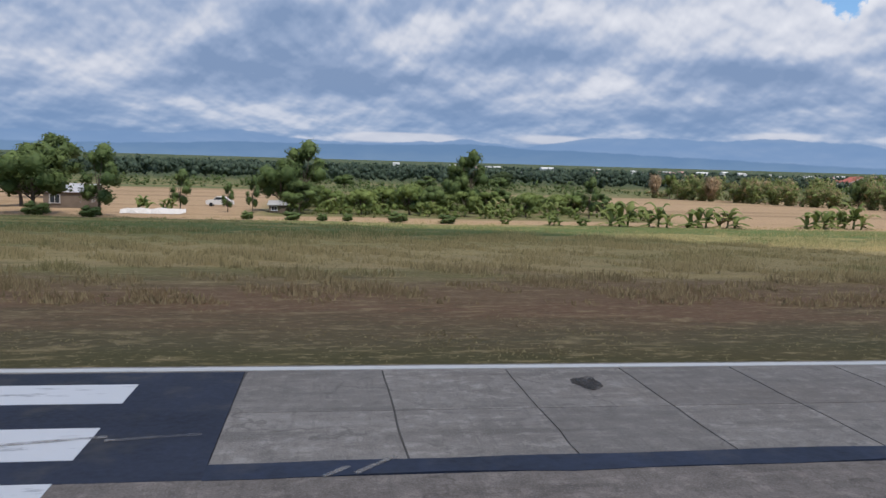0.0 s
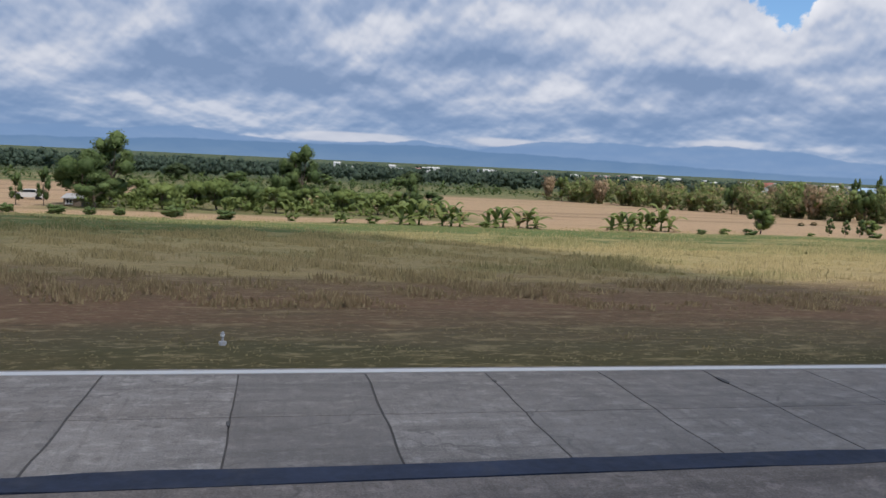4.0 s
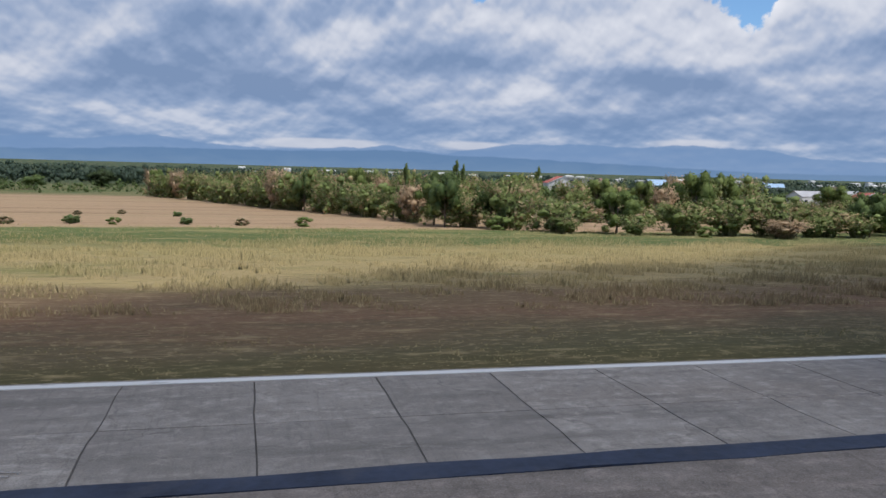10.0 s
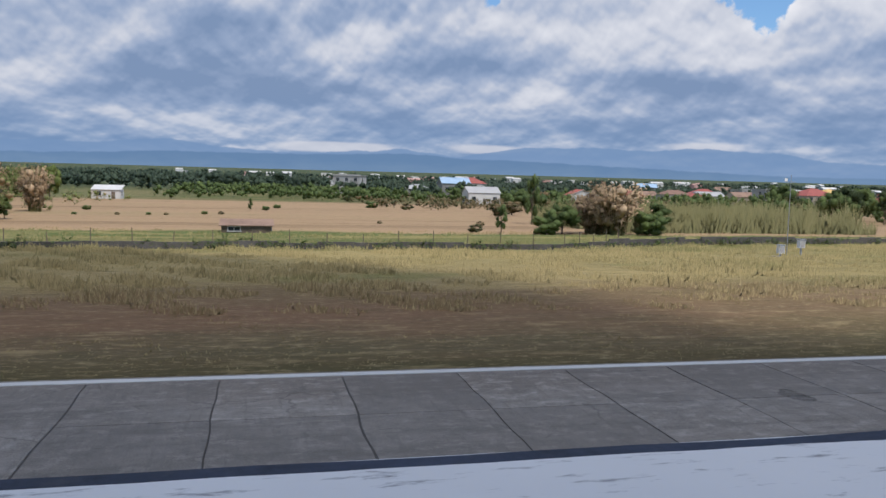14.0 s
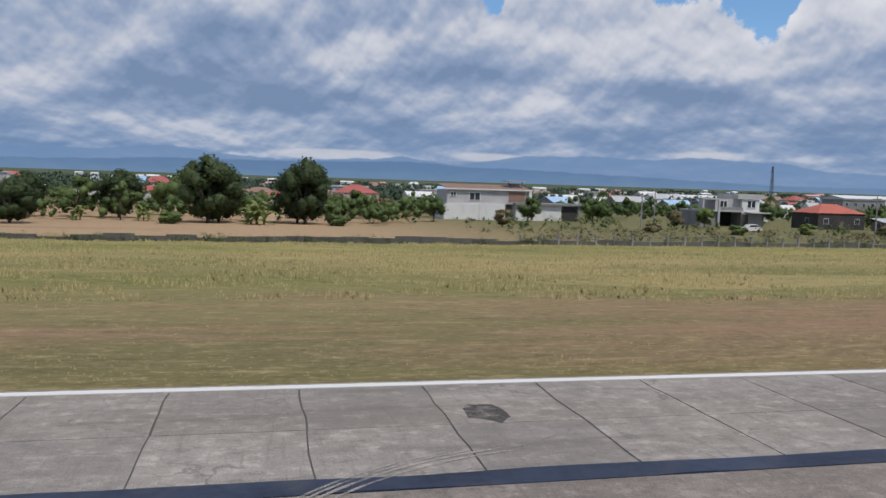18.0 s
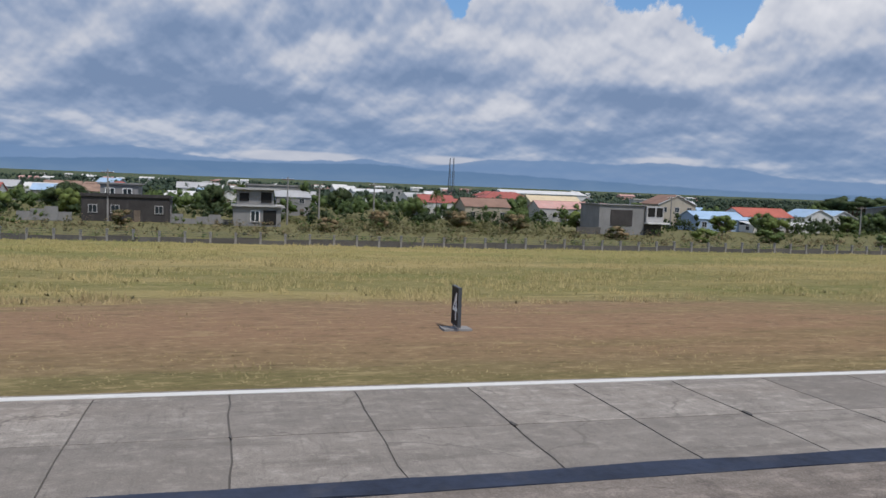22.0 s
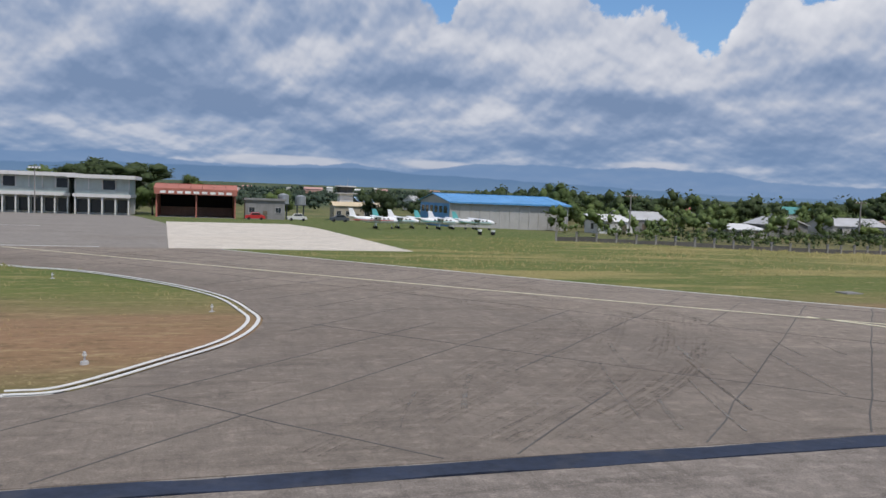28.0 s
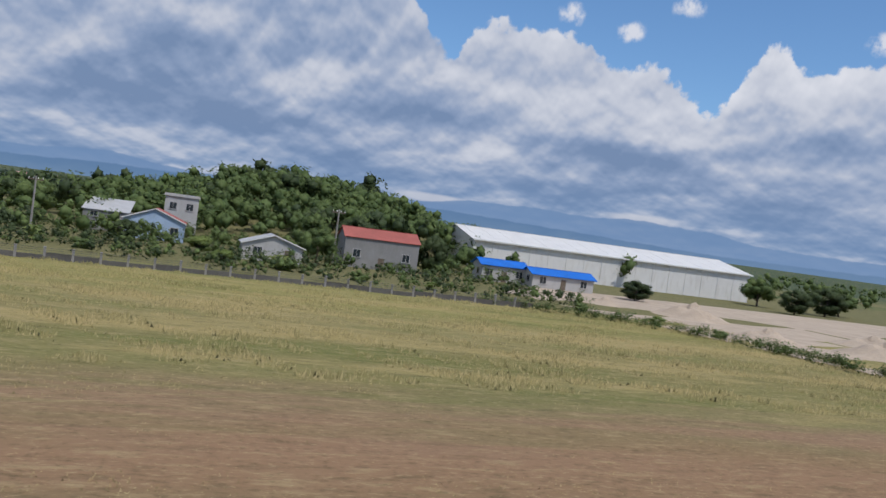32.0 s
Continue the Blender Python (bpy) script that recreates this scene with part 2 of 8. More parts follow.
def plain(name, col, rough=0.8, metal=0.0, vary=0.25, big=0.35, small=6.0, spec=0.3, island=0.0, dirt=None):
    """A painted or raw surface: two scales of unevenness, stains and fine relief."""
    m, nt, b = material(name, rough, metal, spec)
    p = pos(nt)
    n1, n2 = noise3(nt, p, big), noise3(nt, p, small)
    f = mth(nt, "ADD", mth(nt, "MULTIPLY", n1, 0.6), mth(nt, "MULTIPLY", n2, 0.4))
    lo, hi = [c * (1 - vary) for c in col], [min(1, c * (1 + vary)) for c in col]
    c = ramp(nt, f, [(0.32, lo), (0.68, hi)])
    if dirt:
        st = noise3(nt, stretch(nt, p, (1.2, 1.2, 0.25)), 1.6, 6.0)
        c = mixc(nt, mth(nt, "MULTIPLY", sstep(nt, st, 0.50, 0.72), 0.55), c, dirt)
    if island:
        r = nd(nt, "ObjectInfo").outputs["Random"]
        c = mixc(nt, mth(nt, "MULTIPLY", r, island), c, [x * 0.55 for x in col])
    nt.links.new(c, b.inputs["Base Color"])
    bump(nt, b, n2, 0.25, 0.02)
    return m


def leafy(name, dark, light, dry=None, dry_amount=0.0):
    m, nt, b = material(name, 0.6, 0.0, 0.25)
    r = nd(nt, "NewGeometry").outputs["Random Per Island"]
    o = nd(nt, "ObjectInfo").outputs["Random"]
    n = noise3(nt, pos(nt), 0.7, 3.0)
    f = mth(nt, "ADD", mth(nt, "MULTIPLY", r, 0.36), mth(nt, "ADD", mth(nt, "MULTIPLY", n, 0.50), mth(nt, "MULTIPLY", o, 0.24)))
    c = ramp(nt, f, [(0.15, dark), (0.85, light)])
    if dry:
        c = mixc(nt, mth(nt, "GREATER_THAN", mth(nt, "ADD", mth(nt, "MULTIPLY", r, 0.5), n), 1.0 - dry_amount), c, dry)
    nt.links.new(c, b.inputs["Base Color"])
    b.inputs["Transmission Weight"].default_value = 0.0
    back = nd(nt, "BsdfTranslucent", {"Color": c})
    mix = nd(nt, "MixShader", {0: 0.24, 1: b.outputs[0], 2: back.outputs[0]})
    nt.links.new(mix.outputs[0], nt.nodes["Material Output"].inputs[0])
    return m


def field_colour(nt, p):
    """Colour of the airfield and the land behind it, by distance from the runway and along it."""
    s = nd(nt, "SeparateXYZ", {0: p}).outputs
    streaky = stretch(nt, p, (0.30, 1.0, 1.0))
    n1, n2, n3 = noise3(nt, streaky, 0.55, 6.0), noise3(nt, streaky, 3.2, 6.0, 0.65), noise3(nt, stretch(nt, p, (0.05, 0.22, 1)), 1.0, 4.0)
    y = mth(nt, "ADD", s[1], mth(nt, "ADD", mth(nt, "MULTIPLY", mth(nt, "SUBTRACT", n1, 0.5), 5.0), mth(nt, "MULTIPLY", mth(nt, "SUBTRACT", n3, 0.5), 7.0)))
    f = mth(nt, "DIVIDE", y, 64.0)
    green, dgreen, soil, straw, gold, tan = (0.075, 0.105, 0.030), (0.075, 0.110, 0.034), (0.175, 0.105, 0.062), (0.31, 0.238, 0.115), (0.33, 0.26, 0.085), (0.39, 0.265, 0.16)
    a = ramp(nt, f, [(0.155, (0.095, 0.085, 0.043)), (0.185, (0.128, 0.098, 0.054)), (0.215, soil), (0.275, (0.165, 0.115, 0.063)), (0.315, straw), (0.46, (0.30, 0.248, 0.105)), (0.54, dgreen), (0.72, (0.10, 0.14, 0.042)), (0.745, tan), (1.0, tan)])
    b = ramp(nt, f, [(0.155, (0.150, 0.130, 0.062)), (0.20, (0.165, 0.142, 0.066)), (0.24, (0.20, 0.165, 0.080)), (0.30, (0.195, 0.180, 0.070)), (0.38, (0.195, 0.175, 0.068)), (0.47, (0.26, 0.220, 0.095)), (0.56, (0.225, 0.210, 0.072)), (0.64, (0.255, 0.230, 0.082)), (0.71, (0.175, 0.185, 0.06)), (0.76, (0.155, 0.150, 0.065)), (1.0, (0.150, 0.145, 0.065))])
    worn = noise3(nt, stretch(nt, p, (0.035, 0.30, 1.0)), 1.0, 6.0, 0.6)
    b = mixc(nt, mth(nt, "MULTIPLY", sstep(nt, worn, 0.42, 0.56), mth(nt, "MULTIPLY", mth(nt, "ADD", mth(nt, "MULTIPLY", sstep(nt, s[1], 11.0, 13.5), 0.55), 0.45), mth(nt, "SUBTRACT", 1.0, sstep(nt, s[1], 15.5, 20.0)))), b, (0.245, 0.158, 0.098))
    bare = mth(nt, "MULTIPLY", mth(nt, "MULTIPLY", sstep(nt, s[0], 310.0, 360.0), sstep(nt, s[1], 10.3, 11.6)), mth(nt, "SUBTRACT", 1.0, sstep(nt, y, 12.5, 17.0)))
    b = mixc(nt, mth(nt, "MULTIPLY", bare, 0.72), b, (0.26, 0.158, 0.092))
    east = mixc(nt, sstep(nt, y, 43.0, 47.0), ramp(nt, sstep(nt, s[0], 125.0, 180.0), [(0, 0.0), (1, 1.0)]), ramp(nt, sstep(nt, s[0], 222.0, 250.0), [(0, 0.0), (1, 1.0)]))
    c = mixc(nt, east, a, b)
    # the green turf round the apron, and the far land past the fields
    turf = mth(nt, "MULTIPLY", mth(nt, "MULTIPLY", sstep(nt, s[0], 395.0, 425.0), mth(nt, "SUBTRACT", 1.0, sstep(nt, s[0], 545.0, 570.0))), sstep(nt, y, 14.0, 22.0))
    c = mixc(nt, mth(nt, "MULTIPLY", turf, 0.85), c, (0.090, 0.128, 0.034))
    near_green = mth(nt, "MULTIPLY", mth(nt, "MULTIPLY", sstep(nt, s[0], -7.0, -3.0), mth(nt, "SUBTRACT", 1.0, sstep(nt, s[0], 22.0, 27.0))), sstep(nt, y, 51.0, 54.0))
    c = mixc(nt, mth(nt, "MULTIPLY", near_green, 0.85), c, (0.105, 0.135, 0.045))
    far = sstep(nt, mth(nt, "ADD", s[1], mth(nt, "MULTIPLY", n1, 14.0)), 126.0, 138.0)
    c = mixc(nt, far, c, mixc(nt, sstep(nt, s[1], 170.0, 260.0), mixc(nt, sstep(nt, n3, 0.45, 0.6), (0.095, 0.125, 0.045), (0.19, 0.165, 0.08)), (0.055, 0.085, 0.045)))
    patch = noise3(nt, stretch(nt, p, (0.07, 0.30, 1.0)), 1.0, 5.0, 0.6)
    turfy = mth(nt, "MULTIPLY", sstep(nt, y, 15.0, 20.0), mth(nt, "SUBTRACT", 1.0, sstep(nt, y, 44.0, 48.0)))
    c = mixc(nt, mth(nt, "MULTIPLY", mth(nt, "MULTIPLY", sstep(nt, patch, 0.50, 0.62), turfy), 0.60), c, (0.36, 0.285, 0.125))
    c = mixc(nt, mth(nt, "MULTIPLY", mth(nt, "MULTIPLY", sstep(nt, patch, 0.48, 0.36), turfy), 0.55), c, (0.125, 0.145, 0.042))
    mown = mth(nt, "ADD", mth(nt, "POWER", mth(nt, "DIVIDE", mth(nt, "SUBTRACT", s[0], 107.5), 6.0), 2.0), mth(nt, "POWER", mth(nt, "DIVIDE", mth(nt, "SUBTRACT", s[1], 21.0), 8.5), 2.0))
    mown = mth(nt, "SUBTRACT", 1.0, sstep(nt, mth(nt, "ADD", mown, mth(nt, "MULTIPLY", mth(nt, "SUBTRACT", n1, 0.5), 1.6)), 0.7, 1.1))
    c = mixc(nt, mth(nt, "MULTIPLY", mown, 0.80), c, (0.085, 0.115, 0.038))
    strips = noise3(nt, stretch(nt, p, (0.012, 0.20, 1.0)), 1.0, 5.0, 0.65)
    sown = mth(nt, "MULTIPLY", mth(nt, "MULTIPLY", sstep(nt, s[1], 51.0, 55.0), mth(nt, "SUBTRACT", 1.0, sstep(nt, s[1], 124.0, 130.0))), mth(nt, "SUBTRACT", 1.0, sstep(nt, s[0], 200.0, 222.0)))
    c = mixc(nt, mth(nt, "MULTIPLY", mth(nt, "MULTIPLY", sstep(nt, strips, 0.50, 0.60), sown), 0.70), c, (0.235, 0.160, 0.095))
    c = mixc(nt, mth(nt, "MULTIPLY", mth(nt, "MULTIPLY", sstep(nt, strips, 0.44, 0.36), sown), 0.55), c, (0.29, 0.235, 0.125))
    n4 = noise3(nt, stretch(nt, p, (0.55, 1.0, 1.0)), 9.0, 5.0, 0.7)
    c = mixc(nt, mth(nt, "MULTIPLY", sstep(nt, n2, 0.52, 0.68), 0.48), c, (0.36, 0.28, 0.15))
    c = mixc(nt, mth(nt, "MULTIPLY", sstep(nt, n2, 0.48, 0.30), 0.42), c, (0.075, 0.070, 0.034))
    c = mixc(nt, mth(nt, "MULTIPLY", sstep(nt, n4, 0.54, 0.66), 0.40), c, (0.40, 0.315, 0.175))
    c = mixc(nt, mth(nt, "MULTIPLY", sstep(nt, n4, 0.46, 0.34), 0.40), c, (0.065, 0.060, 0.030))
    return c, n2


def field_material():
    m, nt, b = material("field", 0.95, 0.0, 0.1)
    c, n2 = field_colour(nt, pos(nt))
    nt.links.new(c, b.inputs["Base Color"])
    bump(nt, b, n2, 0.5, 0.08)
    return m


def tuft_material():
    m, nt, b = material("grass_blades", 0.8, 0.0, 0.15)
    c, n2 = field_colour(nt, pos(nt))
    r = nd(nt, "NewGeometry").outputs["Random Per Island"]
    c = mixc(nt, 0.16, c, (0.36, 0.30, 0.15))
    c = mixc(nt, mth(nt, "MULTIPLY", sstep(nt, r, 0.45, 1.0), 0.34), c, (0.46, 0.38, 0.20))
    c = mixc(nt, mth(nt, "MULTIPLY", sstep(nt, r, 0.40, 0.0), 0.40), c, (0.085, 0.085, 0.035))
    nt.links.new(c, b.inputs["Base Color"])
    return m


def concrete_material(name, col, island=True, streak=1.0, warm=(0.20, 0.155, 0.12)):
    """Old pavement: pieces of different tone, long rubber streaks, pale worn patches, hairline dirt."""
    m, nt, b = material(name, 0.9, 0.0, 0.2)
    p = pos(nt)
    long = stretch(nt, p, (0.10, 1.0, 1.0))
    n1, n2, n3, n4 = noise3(nt, long, 2.2, 8.0, 0.65), noise3(nt, p, 0.9, 8.0, 0.7), noise3(nt, p, 26.0, 4.0), noise3(nt, stretch(nt, p, (0.06, 0.35, 1)), 1.0, 4.0)
    c = ramp(nt, n2, [(0.28, [x * 0.72 for x in col]), (0.50, col), (0.70, [min(1, x * 1.22) for x in col])])
    c = mixc(nt, mth(nt, "MULTIPLY", sstep(nt, n1, 0.50, 0.68), 0.62 * streak), c, [x * 0.42 for x in col])
    c = mixc(nt, mth(nt, "MULTIPLY", sstep(nt, n1, 0.47, 0.28), 0.50 * streak), c, [min(1, x * 1.45) for x in col])
    c = mixc(nt, mth(nt, "MULTIPLY", sstep(nt, n4, 0.45, 0.70), 0.45), c, warm)
    c = mixc(nt, mth(nt, "MULTIPLY", n3, 0.22), c, [x * 0.5 for x in col])
    # broom marks across, speckle, and hairline cracks where the surface is worn
    scuff = noise3(nt, stretch(nt, p, (2.6, 3.6, 1.0)), 1.3, 8.0, 0.74)
    c = mixc(nt, mth(nt, "MULTIPLY", sstep(nt, scuff, 0.50, 0.64), 0.50 * streak), c, [min(1, x * 1.75) for x in col])
    c = mixc(nt, mth(nt, "MULTIPLY", sstep(nt, scuff, 0.47, 0.34), 0.50 * streak), c, [x * 0.45 for x in col])
    blot = noise3(nt, p, 5.5, 6.0, 0.7)
    c = mixc(nt, mth(nt, "MULTIPLY", sstep(nt, blot, 0.53, 0.66), 0.5), c, [x * 0.55 for x in col])
    broom = noise3(nt, stretch(nt, p, (14.0, 1.1, 1.0)), 1.0, 3.0)
    speck = noise3(nt, p, 60.0, 2.0, 0.7)
    c = mixc(nt, mth(nt, "MULTIPLY", sstep(nt, broom, 0.52, 0.70), 0.35), c, [x * 0.50 for x in col])
    c = mixc(nt, mth(nt, "MULTIPLY", sstep(nt, speck, 0.52, 0.70), 0.45), c, [min(1, x * 1.6) for x in col])
    c = mixc(nt, mth(nt, "MULTIPLY", sstep(nt, speck, 0.48, 0.30), 0.45), c, [x * 0.40 for x in col])
    vor = nd(nt, "TexVoronoi", {"Vector": nd(nt, "VectorMath", {0: p, 1: nd(nt, "VectorMath", {0: nd(nt, "TexNoise", {"Vector": p, "Scale": 1.7, "Detail": 6.0}).outputs["Color"], "Scale": 0.9}, operation="SCALE").outputs[0]}, operation="ADD").outputs[0], "Scale": 0.55})
    vor.feature = "DISTANCE_TO_EDGE"
    crack = mth(nt, "MULTIPLY", mth(nt, "SUBTRACT", 1.0, sstep(nt, vor.outputs[0], 0.004, 0.014)), sstep(nt, n2, 0.46, 0.58))
    c = mixc(nt, mth(nt, "MULTIPLY", crack, 0.45), c, [x * 0.30 for x in col])
    if island:
        r = nd(nt, "ObjectInfo").outputs["Random"]
        r = mth(nt, "FRACT", mth(nt, "ADD", r, nd(nt, "NewGeometry").outputs["Random Per Island"]))
        c = mixc(nt, mth(nt, "MULTIPLY", r, 0.50), c, [x * 0.52 for x in col])
    nt.links.new(c, b.inputs["Base Color"])
    bump(nt, b, mth(nt, "ADD", n3, n2), 0.3, 0.01)
    return m


def taxiway_material():
    """Brownish concrete, blackened by tyres where aircraft turn on and off the runway."""
    m = concrete_material("taxiway_concrete", (0.305, 0.255, 0.208), False, 0.9)
    nt = m.node_tree
    b = nt.nodes["Principled BSDF"]
    c = b.inputs["Base Color"].links[0].from_socket
    p = pos(nt)
    q = nd(nt, "SeparateXYZ", {0: p}).outputs
    n = mth(nt, "MULTIPLY_ADD", noise3(nt, p, 0.28, 6.0, 0.62), 9.0, -4.5)
    one = sstep(nt, mth(nt, "ADD", mth(nt, "SUBTRACT", q[0], q[1]), n), 424.0, 431.5)
    two = mth(nt, "SUBTRACT", 1.0, sstep(nt, mth(nt, "ADD", mth(nt, "ADD", q[0], q[1]), n), 544.0, 549.0))
    first = mth(nt, "LESS_THAN", q[0], 490.0)
    stain = mth(nt, "ADD", mth(nt, "MULTIPLY", one, first), mth(nt, "MULTIPLY", mth(nt, "MULTIPLY_ADD", two, 0.30, 0.30), mth(nt, "SUBTRACT", 1.0, first)))
    sweep = noise3(nt, stretch(nt, p, (1.4, 0.35, 1.0)), 1.6, 6.0, 0.65)
    stain = mth(nt, "MULTIPLY", stain, mth(nt, "MULTIPLY_ADD", sweep, 0.8, 0.45), clamp=True)
    nt.links.new(mixc(nt, mth(nt, "MULTIPLY", stain, 0.92), c, (0.088, 0.075, 0.066)), b.inputs["Base Color"])
    return m


def worn_paint(name, col, under, wear=0.56):
    m, nt, b = material(name, 0.75, 0.0, 0.25)
    p = pos(nt)
    n1, n2 = noise3(nt, stretch(nt, p, (0.25, 1, 1)), 5.0, 8.0, 0.7), noise3(nt, p, 0.6, 4.0)
    c = mixc(nt, mth(nt, "MULTIPLY", sstep(nt, n1, wear, wear + 0.14), 0.8), [x for x in col], under)
    c = mixc(nt, mth(nt, "MULTIPLY", n2, 0.3), c, [x * 0.7 for x in col])
    nt.links.new(c, b.inputs["Base Color"])
    return m


def faint_mark(name, col, cover):
    """Rubber or dust smeared thinly on the pavement, worn through in streaks."""
    m, nt, b = material(name, 0.85, 0.0, 0.2)
    p = pos(nt)
    n1, n2 = noise3(nt, p, 3.5, 8.0, 0.72), noise3(nt, stretch(nt, p, (0.5, 0.5, 1)), 0.9, 4.0)
    nt.links.new(ramp(nt, n1, [(0.3, [x * 0.8 for x in col]), (0.7, [x * 1.15 for x in col])]), b.inputs["Base Color"])
    a = mth(nt, "MULTIPLY", mth(nt, "MULTIPLY", sstep(nt, n1, 0.34, 0.60), sstep(nt, n2, 0.32, 0.60)), cover)
    nt.links.new(a, b.inputs["Alpha"])
    return m


M = {}
M["field"], M["blades"] = field_material(), tuft_material()
M["slab"] = concrete_material("slab_concrete", (0.300, 0.270, 0.238))
M["runway_core"] = concrete_material("runway_core", (0.215, 0.185, 0.16), False)
M["taxi"] = concrete_material("stained_taxiway", (0.245, 0.205, 0.172), True, 0.75)
M["new_slab"] = concrete_material("newer_slab_concrete", (0.47, 0.43, 0.37), True, 0.35, (0.40, 0.35, 0.28))
M["taxiway"] = taxiway_material()
M["apron"] = concrete_material("apron_concrete", (0.30, 0.27, 0.24), True, 0.7)
M["bright"] = concrete_material("new_concrete", (0.62, 0.56, 0.48), False, 0.15, (0.55, 0.47, 0.38))
M["seal"] = plain("bitumen_seal", (0.028, 0.036, 0.060), 0.7, 0, 0.5, 1.0, 9.0, dirt=(0.07, 0.07, 0.08))
M["asphalt"] = plain("dark_asphalt", (0.030, 0.036, 0.056), 0.8, 0, 0.45, 0.6, 14.0, dirt=(0.085, 0.08, 0.075))
M["joint"] = plain("joint_filler", (0.105, 0.097, 0.090), 0.9)
M["line"] = worn_paint("edge_line_paint", (0.68, 0.67, 0.64), (0.30, 0.28, 0.26), 0.56)
M["marking"] = worn_paint("marking_paint", (0.74, 0.74, 0.74), (0.05, 0.05, 0.06), 0.55)
M["cream"] = worn_paint("taxi_line_paint", (0.72, 0.66, 0.48), (0.30, 0.27, 0.24), 0.60)
M["mark"] = faint_mark("tyre_scuff", (0.40, 0.37, 0.34), 0.62)
M["stain"] = faint_mark("oil_stain", (0.075, 0.070, 0.066), 0.80)
M["scuff"] = faint_mark("pale_tyre_scuff", (0.25, 0.225, 0.20), 0.60)
M["rubber"] = faint_mark("rubber_marks", (0.105, 0.088, 0.075), 0.15)
M["bark"] = plain("bark", (0.13, 0.10, 0.075), 0.95, 0, 0.4, 2.0, 18.0)
M["leaf"] = leafy("tree_leaves", (0.050, 0.088, 0.026), (0.170, 0.228, 0.072))
M["leaf_light"] = leafy("light_leaves", (0.083, 0.133, 0.029), (0.232, 0.287, 0.083))
M["leaf_dark"] = leafy("dark_leaves", (0.028, 0.050, 0.020), (0.088, 0.122, 0.046))
# bluish green: the haze of distance is mixed into this leaf colour
M["leaf_far"] = leafy("hazed_distant_leaves", (0.030, 0.055, 0.040), (0.085, 0.122, 0.078))
M["leaf_olive"] = leafy("olive_leaves", (0.060, 0.071, 0.027), (0.142, 0.142, 0.060), (0.30, 0.22, 0.12), 0.22)
M["bamboo"] = leafy("bamboo_leaves", (0.125, 0.170, 0.050), (0.315, 0.370, 0.125), (0.46, 0.34, 0.19), 0.10)
M["bamboo_dry"] = leafy("dry_bamboo_leaves", (0.30, 0.20, 0.11), (0.60, 0.44, 0.28))
M["banana"] = leafy("banana_leaves", (0.078, 0.120, 0.027), (0.270, 0.302, 0.094), (0.36, 0.27, 0.14), 0.22)
M["reed"] = leafy("reeds", (0.105, 0.115, 0.042), (0.250, 0.230, 0.100))
M["white"] = plain("white_render", (0.66, 0.65, 0.63), 0.8, 0, 0.06, 0.8, 8.0, dirt=(0.52, 0.49, 0.45))
M["grey"] = plain("bare_cement", (0.25, 0.245, 0.24), 0.9, 0, 0.18, 0.8, 8.0, dirt=(0.19, 0.18, 0.17))
M["pale"] = plain("pale_render", (0.44, 0.43, 0.42), 0.85, 0, 0.12, 0.8, 8.0, dirt=(0.36, 0.34, 0.31))
M["beige"] = plain("beige_render", (0.42, 0.37, 0.29), 0.85, 0, 0.12, 0.8, 8.0, dirt=(0.34, 0.29, 0.22))
M["pale_green"] = plain("pale_green_glazing", (0.44, 0.50, 0.47), 0.45, 0, 0.10, 0.8, 8.0, dirt=(0.36, 0.40, 0.38), spec=0.5)
M["bluewall"] = plain("blue_render", (0.34, 0.44, 0.58), 0.85, 0, 0.12, 0.8, 8.0, dirt=(0.28, 0.33, 0.40))
# black wall colour; at the terminal and red-roofed house it stands for shade
M["black"] = plain("black_wall_and_shade", (0.055, 0.050, 0.048), 0.9, 0, 0.3, 0.8, 8.0, dirt=(0.10, 0.09, 0.085))
M["block"] = plain("hollow_block", (0.135, 0.125, 0.115), 0.95, 0, 0.3, 1.2, 10.0, island=0.5, dirt=(0.09, 0.085, 0.075))
M["post"] = plain("concrete_post", (0.28, 0.265, 0.25), 0.9, 0, 0.15, 1.2, 10.0, dirt=(0.25, 0.23, 0.20))
M["red_roof"] = plain("red_roof", (0.36, 0.105, 0.085), 0.6, 0, 0.2, 0.6, 6.0, dirt=(0.27, 0.09, 0.07))
M["orange_roof"] = plain("orange_red_roof", (0.44, 0.125, 0.085), 0.6, 0, 0.2, 0.6, 6.0, dirt=(0.36, 0.12, 0.08))
M["pink_roof"] = plain("faded_pink_roof", (0.55, 0.32, 0.28), 0.7, 0, 0.2, 0.6, 6.0, dirt=(0.45, 0.36, 0.33))
M["brown_roof"] = plain("brown_roof", (0.26, 0.16, 0.12), 0.7, 0, 0.25, 0.6, 6.0)
M["tan_roof"] = plain("cream_tile_roof", (0.62, 0.51, 0.34), 0.7, 0, 0.12, 0.6, 6.0, dirt=(0.48, 0.38, 0.26))
M["yellow_roof"] = plain("yellow_roof", (0.70, 0.47, 0.17), 0.6, 0, 0.12, 0.6, 6.0)
M["blue_roof"] = plain("blue_roof", (0.12, 0.32, 0.60), 0.5, 0, 0.2, 0.6, 6.0)
M["pale_blue_roof"] = plain("pale_blue_roof", (0.36, 0.50, 0.66), 0.5, 0, 0.15, 0.6, 6.0)
M["green_roof"] = plain("green_roof", (0.15, 0.24, 0.17), 0.6, 0, 0.2, 0.6, 6.0, dirt=(0.09, 0.14, 0.11))
M["teal_roof"] = plain("teal_roof", (0.09, 0.28, 0.26), 0.55, 0, 0.2, 0.6, 6.0)
